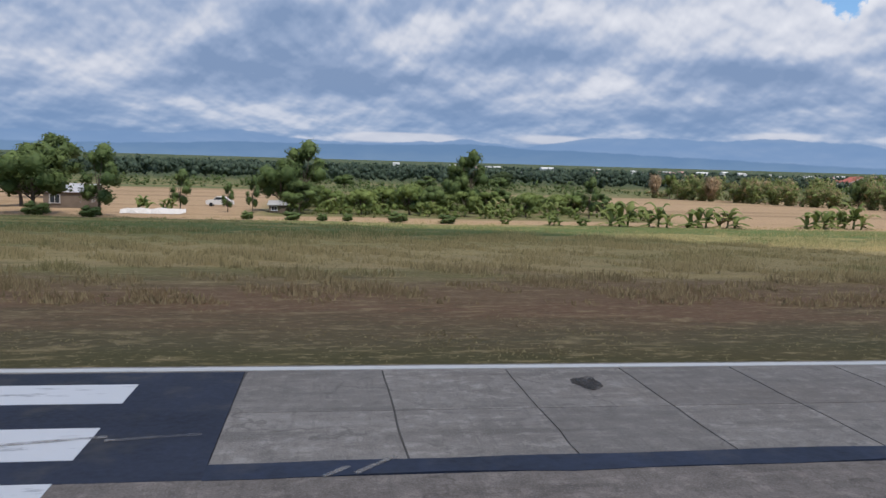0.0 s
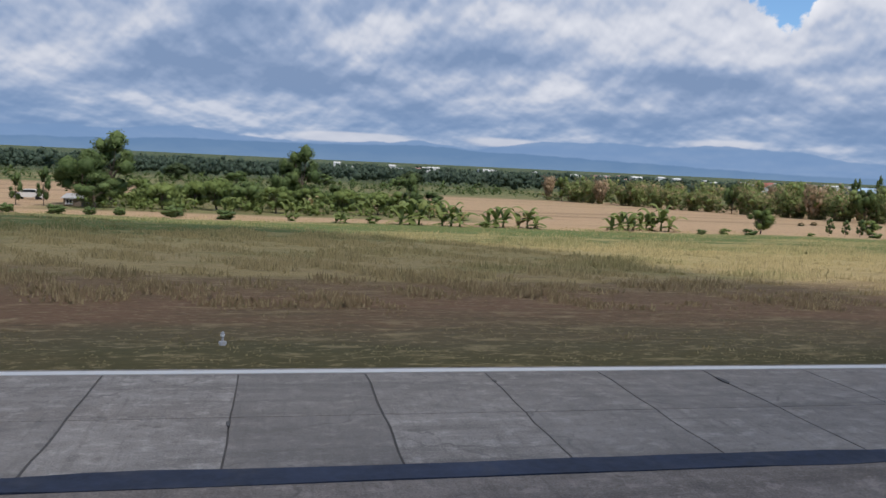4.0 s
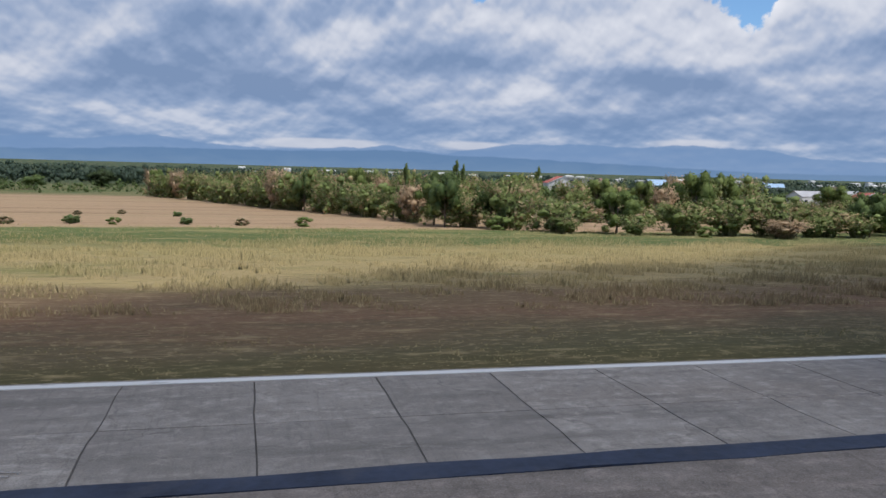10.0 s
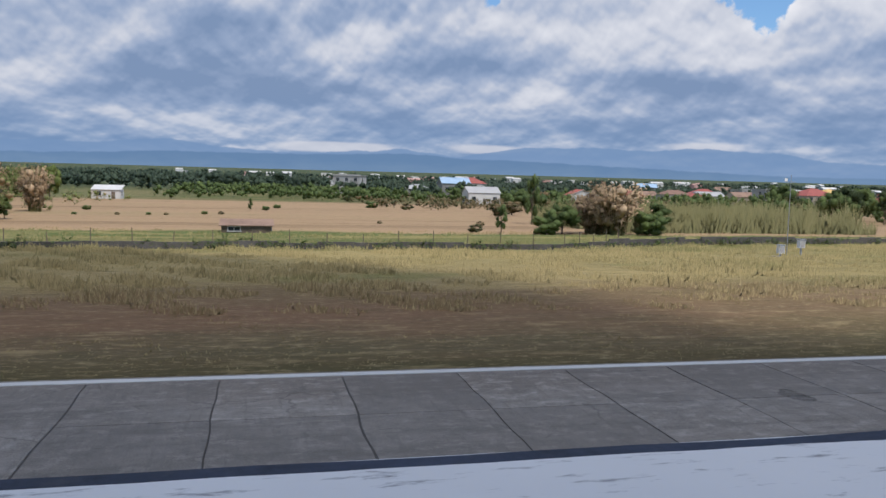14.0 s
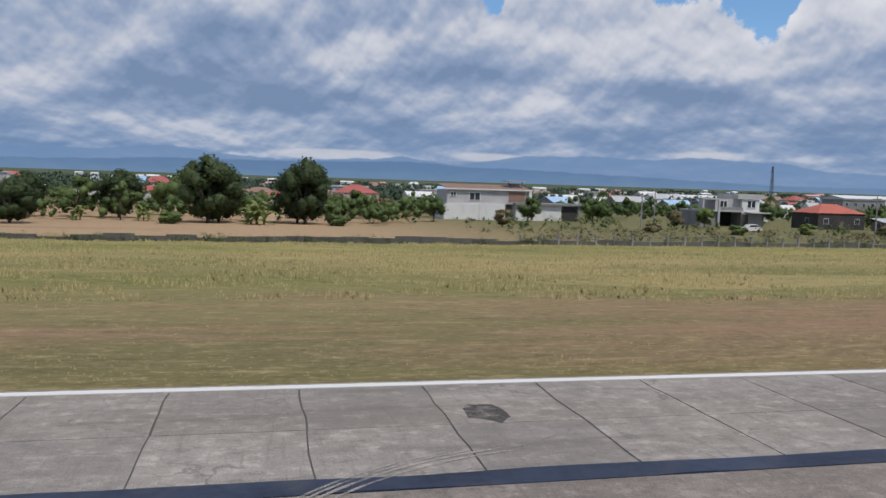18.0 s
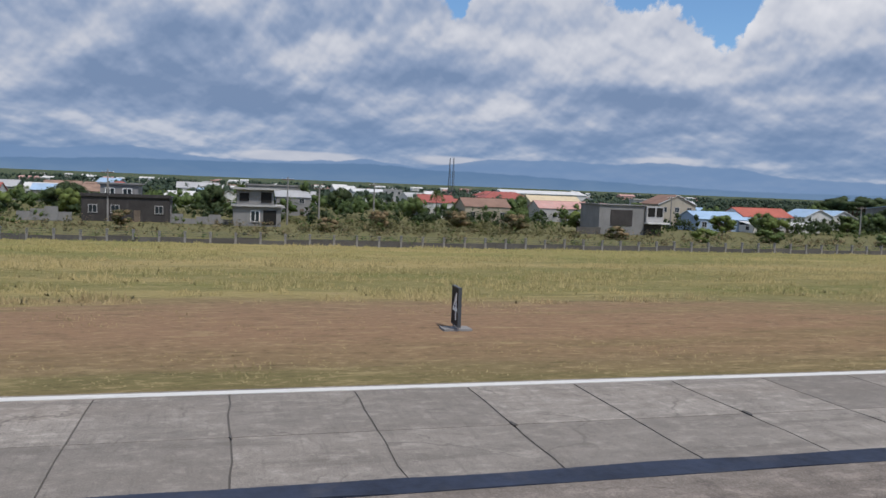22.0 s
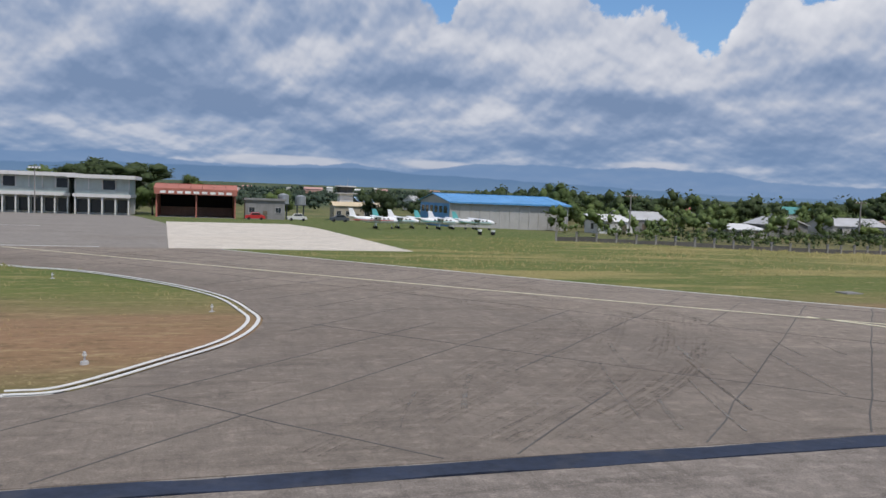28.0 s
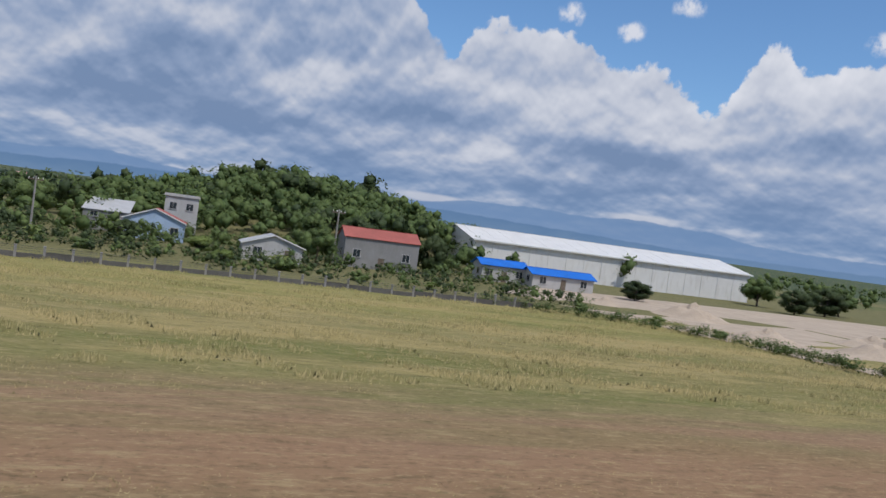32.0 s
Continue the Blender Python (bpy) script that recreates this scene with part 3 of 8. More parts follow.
M["zinc"] = plain("zinc_roof", (0.46, 0.46, 0.46), 0.55, 0.1, 0.15, 0.6, 6.0, dirt=(0.40, 0.36, 0.33))
M["rust"] = plain("rusty_sheet", (0.30, 0.20, 0.15), 0.8, 0, 0.3, 0.6, 6.0, dirt=(0.17, 0.10, 0.07))
M["white_roof"] = plain("white_roof", (0.66, 0.65, 0.63), 0.5, 0, 0.08, 0.6, 6.0)
M["brick_red"] = plain("painted_red_frame", (0.42, 0.16, 0.12), 0.8, 0, 0.2, 0.6, 6.0)
# near-black colour that stands for the shade inside rooms and halls
M["dark"] = plain("interior_shade", (0.022, 0.021, 0.020), 0.95)
M["wood"] = plain("weathered_timber", (0.16, 0.125, 0.095), 0.9, 0, 0.3, 1.5, 16.0)
M["steel"] = plain("galvanised_steel", (0.42, 0.43, 0.44), 0.45, 0.6, 0.12, 1.0, 9.0)
M["dark_steel"] = plain("dark_steel", (0.10, 0.11, 0.12), 0.5, 0.5)
M["orange"] = plain("orange_fabric", (0.95, 0.17, 0.012), 0.6, 0, 0.12, 2.0, 9.0)
M["aircraft_white"] = plain("aircraft_white", (0.82, 0.82, 0.82), 0.3, 0, 0.04, spec=0.5)
M["aircraft_red"] = plain("aircraft_red", (0.50, 0.03, 0.03), 0.3, 0, 0.05, spec=0.5)
M["aircraft_teal"] = plain("aircraft_teal", (0.12, 0.42, 0.42), 0.3, 0, 0.05, spec=0.5)
M["tyre"] = plain("tyre", (0.02, 0.02, 0.02), 0.85)
M["tarp"] = plain("blue_tarpaulin", (0.012, 0.14, 0.55), 0.5, 0, 0.2, 0.8, 5.0)
M["cloth"] = plain("white_sheeting", (0.60, 0.57, 0.54), 0.8, 0, 0.08)
M["sand"] = plain("sand_heap", (0.42, 0.34, 0.26), 0.95, 0, 0.2, 0.6, 8.0)
M["sign_black"] = plain("sign_black", (0.012, 0.012, 0.014), 0.6)
M["sign_white"] = plain("sign_white", (0.80, 0.80, 0.78), 0.6)
M["yellow"] = plain("yellow_paint", (0.70, 0.48, 0.05), 0.6)
M["cloud"] = plain("cloud_white", (0.85, 0.85, 0.86), 1.0, 0, 0.02, spec=0.0)
cnt = M["cloud"].node_tree
thin = nd(cnt, "MixShader", {0: 0.52, 1: cnt.nodes["Principled BSDF"].outputs[0], 2: nd(cnt, "BsdfTransparent").outputs[0]})
cnt.links.new(thin.outputs[0], cnt.nodes["Material Output"].inputs[0])
glass, gnt, gb = material("window_glass", 0.12, 0.0, 0.5)
gb.inputs["Base Color"].default_value = (0.03, 0.038, 0.045, 1)
M["glass"] = glass



# ---------------------------------------------------------------- building helpers
def smooth(a, b, x):
    q = min(1.0, max(0.0, (x - a) / (b - a)))
    return q * q * (3 - 2 * q)


def lerp_table(x, xs, ys):
    return float(np.interp(x, xs, ys))


def hill(x, y):
    return 7.2 * math.exp(-((x - 688) / 24) ** 2 - ((y - 126) / 22) ** 2)


def land(x, y):
    """Height of the ground: level by the runway, falling gently away from it, flat under the apron."""
    ap = smooth(392, 422, x) * (1 - smooth(545, 575, x))
    base = -lerp_table(y, [-9e3, 15, 50, 105, 9e3], [0, 0, 0.85, 1.4, 1.4]) * (1 - 0.65 * smooth(545, 585, x))
    level = -lerp_table(y, [-9e3, 55, 95, 115, 9e3], [0, 0, 0.9, 1.45, 1.45])
    return base * (1 - ap) + level * ap + hill(x, y) + 0.011 * max(0.0, y - 330)


def mesh_of(name, bm, mat):
    me = bpy.data.meshes.new(name)
    bm.normal_update()
    bm.to_mesh(me)
    bm.free()
    me.materials.append(M[mat])
    return me


def part(name, bm, mat, parent, label=""):
    ob = new(name, mesh_of(name, bm, mat))
    ob.parent = parent
    return tagged(ob, label=label) if label else ob


def shared(name, me, parent, m=None):
    ob = new(name, me)
    ob.parent = parent
    if m is not None:
        ob.matrix_basis = m
    return ob


def thing(name, x, y, z, label, category, group="", rz=0.0, kind=""):
    ob = new(name)
    ob.matrix_basis = pose(x, y, z, 0, 0, rz)
    return tagged(ob, label, category, group, kind)


def box(bm, x0, y0, z0, x1, y1, z1):
    v = [bm.verts.new(p) for p in ((x0, y0, z0), (x1, y0, z0), (x1, y1, z0), (x0, y1, z0), (x0, y0, z1), (x1, y0, z1), (x1, y1, z1), (x0, y1, z1))]
    for f in ((3, 2, 1, 0), (4, 5, 6, 7), (0, 1, 5, 4), (1, 2, 6, 5), (2, 3, 7, 6), (3, 0, 4, 7)):
        bm.faces.new([v[i] for i in f])
    return bm


def boxm(x0, y0, z0, x1, y1, z1):
    return box(bmesh.new(), x0, y0, z0, x1, y1, z1)


def prism(bm, pts, t):
    """A slab over the polygon pts (any plane), t thick along its normal, downwards."""
    n = (Vector(pts[1]) - Vector(pts[0])).cross(Vector(pts[2]) - Vector(pts[0])).normalized()
    top = [bm.verts.new(p) for p in pts]
    bot = [bm.verts.new(Vector(p) - n * t) for p in pts]
    bm.faces.new(top)
    bm.faces.new(bot[::-1])
    k = len(pts)
    for i in range(k):
        bm.faces.new((top[i], bot[i], bot[(i + 1) % k], top[(i + 1) % k]))
    return bm


def tube(bm, pts, radii, seg=7):
    """A tapered tube along the points."""
    rings = []
    for i, p in enumerate(pts):
        p = Vector(p)
        d = (Vector(pts[min(i + 1, len(pts) - 1)]) - Vector(pts[max(i - 1, 0)])).normalized()
        a = d.orthogonal().normalized()
        b = d.cross(a)
        rings.append([bm.verts.new(p + (a * math.cos(2 * math.pi * k / seg) + b * math.sin(2 * math.pi * k / seg)) * radii[i]) for k in range(seg)])
    for r0, r1 in zip(rings, rings[1:]):
        for k in range(seg):
            bm.faces.new((r0[k], r0[(k + 1) % seg], r1[(k + 1) % seg], r1[k]))
    bm.faces.new(rings[0][::-1])
    bm.faces.new(rings[-1])
    return bm


def from_arrays(name, verts, faces, mat):
    """A mesh from vertex and face arrays (all faces with the same number of corners)."""
    me = bpy.data.meshes.new(name)
    k = faces.shape[1]
    me.vertices.add(len(verts))
    me.vertices.foreach_set("co", np.ascontiguousarray(verts, dtype=np.float32).ravel())
    me.loops.add(faces.size)
    me.loops.foreach_set("vertex_index", np.ascontiguousarray(faces, dtype=np.int32).ravel())
    me.polygons.add(len(faces))
    me.polygons.foreach_set("loop_start", np.arange(0, faces.size, k, dtype=np.int32))
    me.update(calc_edges=True)
    me.materials.append(M[mat])
    return me


def face_out(v, k):
    """Wind faces of k corners so that they face the runway side (-y)."""
    q = v.reshape(-1, k, 3)
    n = np.cross(q[:, 1] - q[:, 0], q[:, 2] - q[:, 0])
    back = n[:, 1] > 0
    q[back] = q[back][:, ::-1]
    return q.reshape(-1, 3)


def soft_normals(me, n):
    """Shade leaves and blades as one soft mass."""
    me.normals_split_custom_set_from_vertices(n.astype(np.float32))
    return me


def leaf_faces(centres, size, rng, flat=0.35):
    """Leaf blades, one at each centre, turned at random."""
    n = len(centres)
    a = rng.normal(size=(n, 3))
    a[:, 2] *= flat
    a /= np.linalg.norm(a, axis=1)[:, None]
    b = rng.normal(size=(n, 3))
    b -= (a * b).sum(1)[:, None] * a
    b /= np.linalg.norm(b, axis=1)[:, None]
    s = (np.asarray(size) * rng.uniform(0.6, 1.35, n))[:, None]
    v = np.stack([centres - a * s, centres + b * s * 0.80, centres + a * s], 1).reshape(-1, 3)
    return face_out(v, 3), np.arange(3 * n).reshape(-1, 3)


BALL_V, BALL_F = [], []
for i in range(7):
    for j in range(9):
        th, ph = math.pi * (i + 0.0) / 6, 2 * math.pi * j / 8
        BALL_V.append((math.sin(th) * math.cos(ph), math.sin(th) * math.sin(ph), math.cos(th)))
for i in range(6):
    for j in range(8):
        BALL_F.append((i * 9 + j, (i + 1) * 9 + j, (i + 1) * 9 + j + 1, i * 9 + j + 1))
BALL_V, BALL_F = np.array(BALL_V), np.array(BALL_F)


def cores(cs, rs, rng, rough=0.25, grid=None):
    """Uneven leafy masses inside the leaf clumps: vertices, quads and outward directions."""
    bv, bf = grid if grid else (BALL_V, BALL_F)
    k = 1 + rng.uniform(-rough, rough, (len(cs), len(bv), 1))
    v = cs[:, None, :] + bv[None] * rs[:, None, None] * k
    f = bf[None] + (np.arange(len(cs)) * len(bv))[:, None, None]
    f = f.reshape(-1, 4)
    return v.reshape(-1, 3), np.concatenate([f[:, :3], f[:, [0, 2, 3]]]), np.tile(bv, (len(cs), 1))


# ---------------------------------------------------------------- ground, runway, apron
xs = np.concatenate([[-4400, -2500, -1200, -600, -300], np.arange(-150, 760, 6.0), [780, 820, 900, 1100, 1500, 2400, 4400]])
ys = np.concatenate([[-2500, -800, -200, -40, 9.72, 9.80], np.arange(11, 48, 2.0), np.arange(48, 170, 5.0), [180, 200, 230, 270, 330, 420, 600, 1000, 1800, 3000, 4600]])
gv = np.array([(x, y, land(x, y) - (0.25 if y < 9.75 else 0.03 if y < 12 else 0.0) + (0.10 * noise.noise((x * 0.13, y * 0.2, 0)) if 14 < y < 60 and not 392 < x < 560 else 0)) for x in xs for y in ys])
ny = len(ys)
gf = np.array([(i * ny + j, (i + 1) * ny + j, (i + 1) * ny + j + 1, i * ny + j + 1) for i in range(len(xs) - 1) for j in range(ny - 1)])
ground = new("ground", from_arrays("ground", gv, gf, "field"))
tagged(ground, "dry airfield grass, bare soil and tan fields", "ground", kind="structure")

JX0, JX1 = -0.94, 700.0
runway = thing("runway", 0, 0, 0, "old grey concrete runway with dark sealed joints", "runway", kind="structure")
part("runway_core", boxm(-300, -30, -0.2, 1100, 6.12, -0.004), "runway_core", runway, "brownish worn concrete with tyre streaks")
bm = bmesh.new()
prev = None
for x in np.arange(JX0, 760, 0.5):
    q = [bm.verts.new((x, 6.13 + 0.06 * noise.noise((x * 0.7, 0, 0)) + 0.03 * noise.noise((x * 2.3, 4, 0)), 0.002)), bm.verts.new((x, 6.45 + 0.07 * noise.noise((x * 0.6, 9, 0)) + 0.03 * noise.noise((x * 2.9, 7, 0)), 0.005))]
    if prev:
        bm.faces.new((prev[0], q[0], q[1], prev[1]))
    prev = q
ext = bmesh.ops.extrude_face_region(bm, geom=bm.faces[:])
for e in ext["geom"]:
    if isinstance(e, bmesh.types.BMVert):
        e.co.z -= 0.02
bmesh.ops.recalc_face_normals(bm, faces=bm.faces[:])
part("bitumen_strip", bm, "seal", runway, "blue-black bitumen joint seal along the runway")
part("shoulder_asphalt", boxm(-300, 6.121, -0.2, JX0 - 0.003, 9.40, -0.002), "asphalt", runway, "blue-black asphalt at the runway end")
part("joint_bed", boxm(JX0, 6.30, -0.2, 1100, 9.43, -0.009), "joint", runway, "dark filled joints between the slabs")
for x0, x1 in ((-300, 423.4), (453.6, 522.4), (548.6, 1100)):
    part("edge_line", boxm(x0, 9.467, -0.2, x1, 9.611, 0.002), "line", runway, "white painted edge line")
part("line_bed", boxm(-300, 9.431, -0.2, 1100, 9.70, -0.006), "slab", runway, "concrete strip under the edge line")
for y0, y1 in ((8.19, 8.89), (6.61, 7.42), (5.20, 6.119), (3.4, 4.3), (1.6, 2.5)):
    part("threshold_stripe", boxm(-16.5, y0, -0.05, -2.03, y1, 0.003), "marking", runway, "worn white threshold stripe")
part("aiming_mark", boxm(122.7, 2.6, -0.05, 145.5, 6.46, 0.003), "marking", runway, "broad white aiming point marking")

anchors = [-0.94, 0.69, 2.2, 16.99, 25.7, 34.3, 45.8, 57.7, 85.1, 119.6, 157.5, 223.2, 248.1, 274.6, 302.5, 331.7, 360.7, 392.4, 402.6, 423.05, 506.3, 558.7, 578.7, 597.4, 634.8, JX1]
joints = []
for a, b in zip(anchors, anchors[1:]):
    k = max(1, round((b - a) / 1.48))
    joints += [a + (b - a) * i / k for i in range(k)]
rng = np.random.default_rng(3)


def wob(x, y):
    """How far a joint wanders at that place."""
    return 0.036 * noise.noise((x * 2.7, y * 1.3, 0)) + 0.015 * noise.noise((x * 5.1, y * 4.0, 3))


def slab_verts(x0, x1, y0, y1, w):
    """A slab with wandering, slightly broken edges; w holds small offsets."""
    g, c = 0.003, 0.004
    ys_ = np.linspace(y0 + 0.007, y1 - 0.007, 5)
    a = [(x0 + wob(x0, y) + g + w[0], y) for y in ys_]
    b = [(x1 + wob(x1, y) - g - w[1], y) for y in ys_]
    top = [(x + c, y, w[2] * 0.3) for x, y in a] + [(x - c, y, w[2] * 0.3) for x, y in b]
    return top + [(x, y, -0.03) for x, y in a] + [(x, y, -0.03) for x, y in b]


SLAB_F = [(i, i + 5, i + 6, i + 1) for i in range(4)] + [(i, i + 1, i + 11, i + 10) for i in range(4)] + [(i + 5, i + 15, i + 16, i + 6) for i in range(4)] + [(0, 10, 15, 5), (4, 9, 19, 14)]
rest_v, rest_f = [], []
dark_v, dark_f = [], []
pale_v, pale_f = [], []
made = 0
for x0, x1 in zip(joints, joints[1:]):
    for y0, y1 in ((6.40, 7.80), (7.80, 9.43)):
        w = rng.uniform(0.0, 0.008, 4)
        v = slab_verts(x0, x1, y0, y1, w)
        if made < 298 and x0 < 235:
            me = bpy.data.meshes.new("slab")
            me.from_pydata(v, [], SLAB_F)
            me.materials.append(M["slab"])
            shared("slab", me, runway)
            made += 1
        else:
            vs, fs = (dark_v, dark_f) if 452 < x0 < 470 else (pale_v, pale_f) if 402.4 < x0 < 424 else (rest_v, rest_f)
            k = len(vs)
            vs += v
            fs += [tuple(i + k for i in f) for f in SLAB_F]
me = from_arrays("slab_field", np.array(rest_v), np.array(rest_f), "slab")
me.shade_flat()
tagged(shared("slab_field", me, runway), "further concrete slabs of the runway", kind="stuff")
me = from_arrays("new_slab_field", np.array(pale_v), np.array(pale_f), "new_slab")
me.shade_flat()
tagged(shared("new_slab_field", me, runway), "newer cream-grey concrete slabs", kind="stuff")
me = from_arrays("stained_slab_field", np.array(dark_v), np.array(dark_f), "taxi")
me.shade_flat()
tagged(shared("stained_slab_field", me, runway), "rubber-stained concrete slabs at the taxiways", kind="stuff")


# bitumen patches where the joints have broken
for k in range(70):
    jx = joints[(k * 53 + 7) % len(joints)]
    if 420 < jx < 552:
        continue
    py, r = (7.80 if k % 3 else rng.uniform(6.9, 9.2)), rng.uniform(0.025, 0.07)
    bm = bmesh.new()
    ring = [(jx + wob(jx, py) + math.cos(a) * r * (0.55 + 0.6 * noise.noise((math.cos(a) * 1.3, math.sin(a) * 1.3, k))), py + math.sin(a) * r * (1.9 + 0.9 * noise.noise((math.cos(a) * 1.7, math.sin(a) * 1.7, k + 50))), 0.006) for a in np.linspace(0, 2 * math.pi, 13)[:-1]]
    prism(bm, ring, 0.012)
    part("joint_patch", bm, "joint", runway)


def drape(name, poly, mat, parent, label, lift=0.012, step=4.0, thick=0.12):
    """A thin paved sheet over a polygon in plan, following the land."""
    bm = bmesh.new()
    f = bm.faces.new([bm.verts.new((x, y, 0)) for x, y in poly])
    y0, y1 = min(p[1] for p in poly), max(p[1] for p in poly)
    y = y0 + step
    while y < y1:
        bmesh.ops.bisect_plane(bm, geom=bm.verts[:] + bm.edges[:] + bm.faces[:], plane_co=(0, y, 0), plane_no=(0, 1, 0))
        y += step
    ext = bmesh.ops.extrude_face_region(bm, geom=bm.faces[:])
    for v in bm.verts:
        v.co.z = land(v.co.x, v.co.y) + lift - thick
    for e in ext["geom"]:
        if isinstance(e, bmesh.types.BMVert):
            e.co.z += thick
    bmesh.ops.recalc_face_normals(bm, faces=bm.faces[:])
    return part(name, bm, mat, parent, label)


def curve_pts(ctrl, n=8):
    """Points on a smooth line through the control points."""
    out = []
    for i in range(len(ctrl) - 1):
        p0, p1, p2, p3 = (np.array(ctrl[max(0, min(len(ctrl) - 1, i + k))], float) for k in (-1, 0, 1, 2))
        for j in range(n):
            t = j / n
            out.append(tuple(0.5 * (2 * p1 + (p2 - p0) * t + (2 * p0 - 5 * p1 + 4 * p2 - p3) * t * t + (3 * p1 - p0 - 3 * p2 + p3) * t ** 3)))
    return out + [tuple(ctrl[-1])]


def stripe(name, line, width, mat, parent, label="", lift=0.022):
    bm = bmesh.new()
    prev = None
    for i, p in enumerate(line):
        a, b = np.array(line[max(0, i - 1)]), np.array(line[min(len(line) - 1, i + 1)])
        d = (b - a) / (np.linalg.norm(b - a) + 1e-9)
        n = np.array((-d[1], d[0])) * width / 2
        pts = [bm.verts.new((q[0], q[1], land(q[0], q[1]) + lift)) for q in (np.array(p) + n, np.array(p) - n)]
        if prev:
            bm.faces.new((prev[0], prev[1], pts[1], pts[0]))
        prev = pts
    ext = bmesh.ops.extrude_face_region(bm, geom=bm.faces[:])
    for e in ext["geom"]:
        if isinstance(e, bmesh.types.BMVert):
            e.co.z -= 0.008
    bmesh.ops.recalc_face_normals(bm, faces=bm.faces[:])
    return part(name, bm, mat, parent, label)


EDGE_L1 = curve_pts([(421.0, 9.45), (423.0, 9.70), (425.6, 10.05), (427.6, 11.25), (429.9, 12.9), (434.2, 16.7), (440.3, 22.6), (451.4, 33.7)])
EDGE_R1 = curve_pts([(463.9, 33.7), (452.0, 22.8), (450.9, 20.5), (449.7, 16.7), (449.7, 14.8), (450.5, 13.1), (451.6, 11.1), (455.0, 9.45)])
EDGE_L2 = curve_pts([(521.9, 9.45), (522.6, 9.65), (523.6, 11.05), (524.6, 12.7), (525.1, 14.6), (525.0, 16.05), (524.5, 18.3), (523.2, 20.8), (520.8, 23.8), (518.2, 25.6), (511.0, 32.4)])
EDGE_R2 = curve_pts([(524.6, 33.0), (533.4, 23.1), (541.9, 14.6), (545.8, 11.5), (549.2, 9.6), (551.0, 9.45)])
apron = thing("apron", 0, 0, 0, "concrete apron and two curved taxiways", "apron", kind="structure")
LEAD_IN = [(417.6, 6.47), (419.5, 7.1), (421.3, 7.9), (423.1, 8.7)]
drape("taxiway", LEAD_IN + EDGE_L1[12:] + EDGE_R1 + [(460.5, 6.47)], "taxiway", apron, "stained concrete taxiway with tyre tracks", 0.010, 3.0)
drape("taxiway", [(512.5, 6.47), (521.7, 9.43)] + EDGE_L2 + [(517.0, 33.0)] + EDGE_R2 + [(553.5, 6.47)], "taxiway", apron, "stained concrete taxiway with tyre tracks", 0.010, 3.0)


def within(px, py, poly):
    """Whether a point lies inside a polygon in plan."""
    hit = False
    for (xa, ya), (xb, yb) in zip(poly, poly[1:] + poly[:1]):
        if (ya > py) != (yb > py) and px < (xb - xa) * (py - ya) / (yb - ya) + xa:
            hit = not hit
    return hit


# slab joints of the taxiways run slantwise to the runway
for area, x0, x1 in ((LEAD_IN + EDGE_L1[12:] + EDGE_R1 + [(460.5, 6.47)], 402.8, 452.0), ([(512.5, 6.47), (521.7, 9.43)] + EDGE_L2 + [(517.0, 33.0)] + EDGE_R2 + [(553.5, 6.47)], 493.0, 551.0)):
    for slope, gap in ((1, 2.12), (-1, 3.7)):
        for k in range(int((x1 - x0) / gap) + 14):
            run = []
            for y in np.arange(6.55, 32.5, 0.7):
                x = x0 + gap * k + slope * (y - 6.5) + 0.07 * noise.noise((y * 1.7, k, 2 + slope))
                if within(x, y, area) and within(x + 0.5, y, area) and within(x - 0.5, y, area) and noise.noise((y * 0.14, k * 1.7, slope)) > -0.22:
                    run.append((x, y))
                else:
                    if len(run) > 3:
                        stripe("joint_line", run, 0.022, "joint", apron, "", 0.0135)
                    run = []
            if len(run) > 3:
                stripe("joint_line", run, 0.022, "joint", apron, "", 0.0135)
drape("apron_field", [(440.0, 33.72), (524.7, 33.02), (516.0, 97.0), (500, 99), (440.0, 96.0)], "apron", apron, "grey stained concrete apron", 0.008)
drape("pale_concrete", [(439.9, 34.2), (448.9, 35.4), (451.6, 71.0), (440.1, 66.0)], "bright", apron, "new cream-white concrete stand", 0.020)
drape("pale_concrete", [(522.6, 33.1), (532.8, 33.4), (530.5, 66.0), (521.0, 64.2)], "bright", apron, "new cream-white concrete stand", 0.020)


def offset(line, d):
    out = []
    for i, p in enumerate(line):
        a, b = np.array(line[max(0, i - 1)]), np.array(line[min(len(line) - 1, i + 1)])
        t = (b - a) / (np.linalg.norm(b - a) + 1e-9)
        out.append((p[0] - t[1] * d, p[1] + t[0] * d))
    return out


for edge, sgn in ((EDGE_L1, -1), (EDGE_R1, -1), (EDGE_L2, 1)):
    stripe("edge_stripe", offset(edge, 0.08 * sgn), 0.07, "line", apron, "white double edge line")
    stripe("edge_stripe", offset(edge, 0.27 * sgn), 0.07, "line", apron, "white double edge line")
stripe("centre_stripe", [(427.0, 4.1), (435.4, 12.5), (458.6, 35.7)], 0.09, "cream", apron, "cream taxi line")
stripe("centre_stripe", curve_pts([(437.5, 14.6), (436.7, 12.4), (436.3, 10.0), (436.4, 8.6), (436.8, 6.9), (437.3, 5.4)]), 0.10, "cream", apron, "cream curved taxi line")
stripe("centre_stripe", curve_pts([(516.8, 32.4), (529.9, 20.6), (537.9, 13.8), (540.4, 11.5), (544.0, 8.4), (546.2, 6.5)]), 0.09, "cream", apron, "cream taxi line")
stripe("centre_stripe", curve_pts([(537.3, 14.5), (538.4, 12.2), (538.8, 9.6), (538.7, 7.7), (538.4, 6.5), (537.9, 5.2)]), 0.13, "cream", apron, "cream curved taxi line")
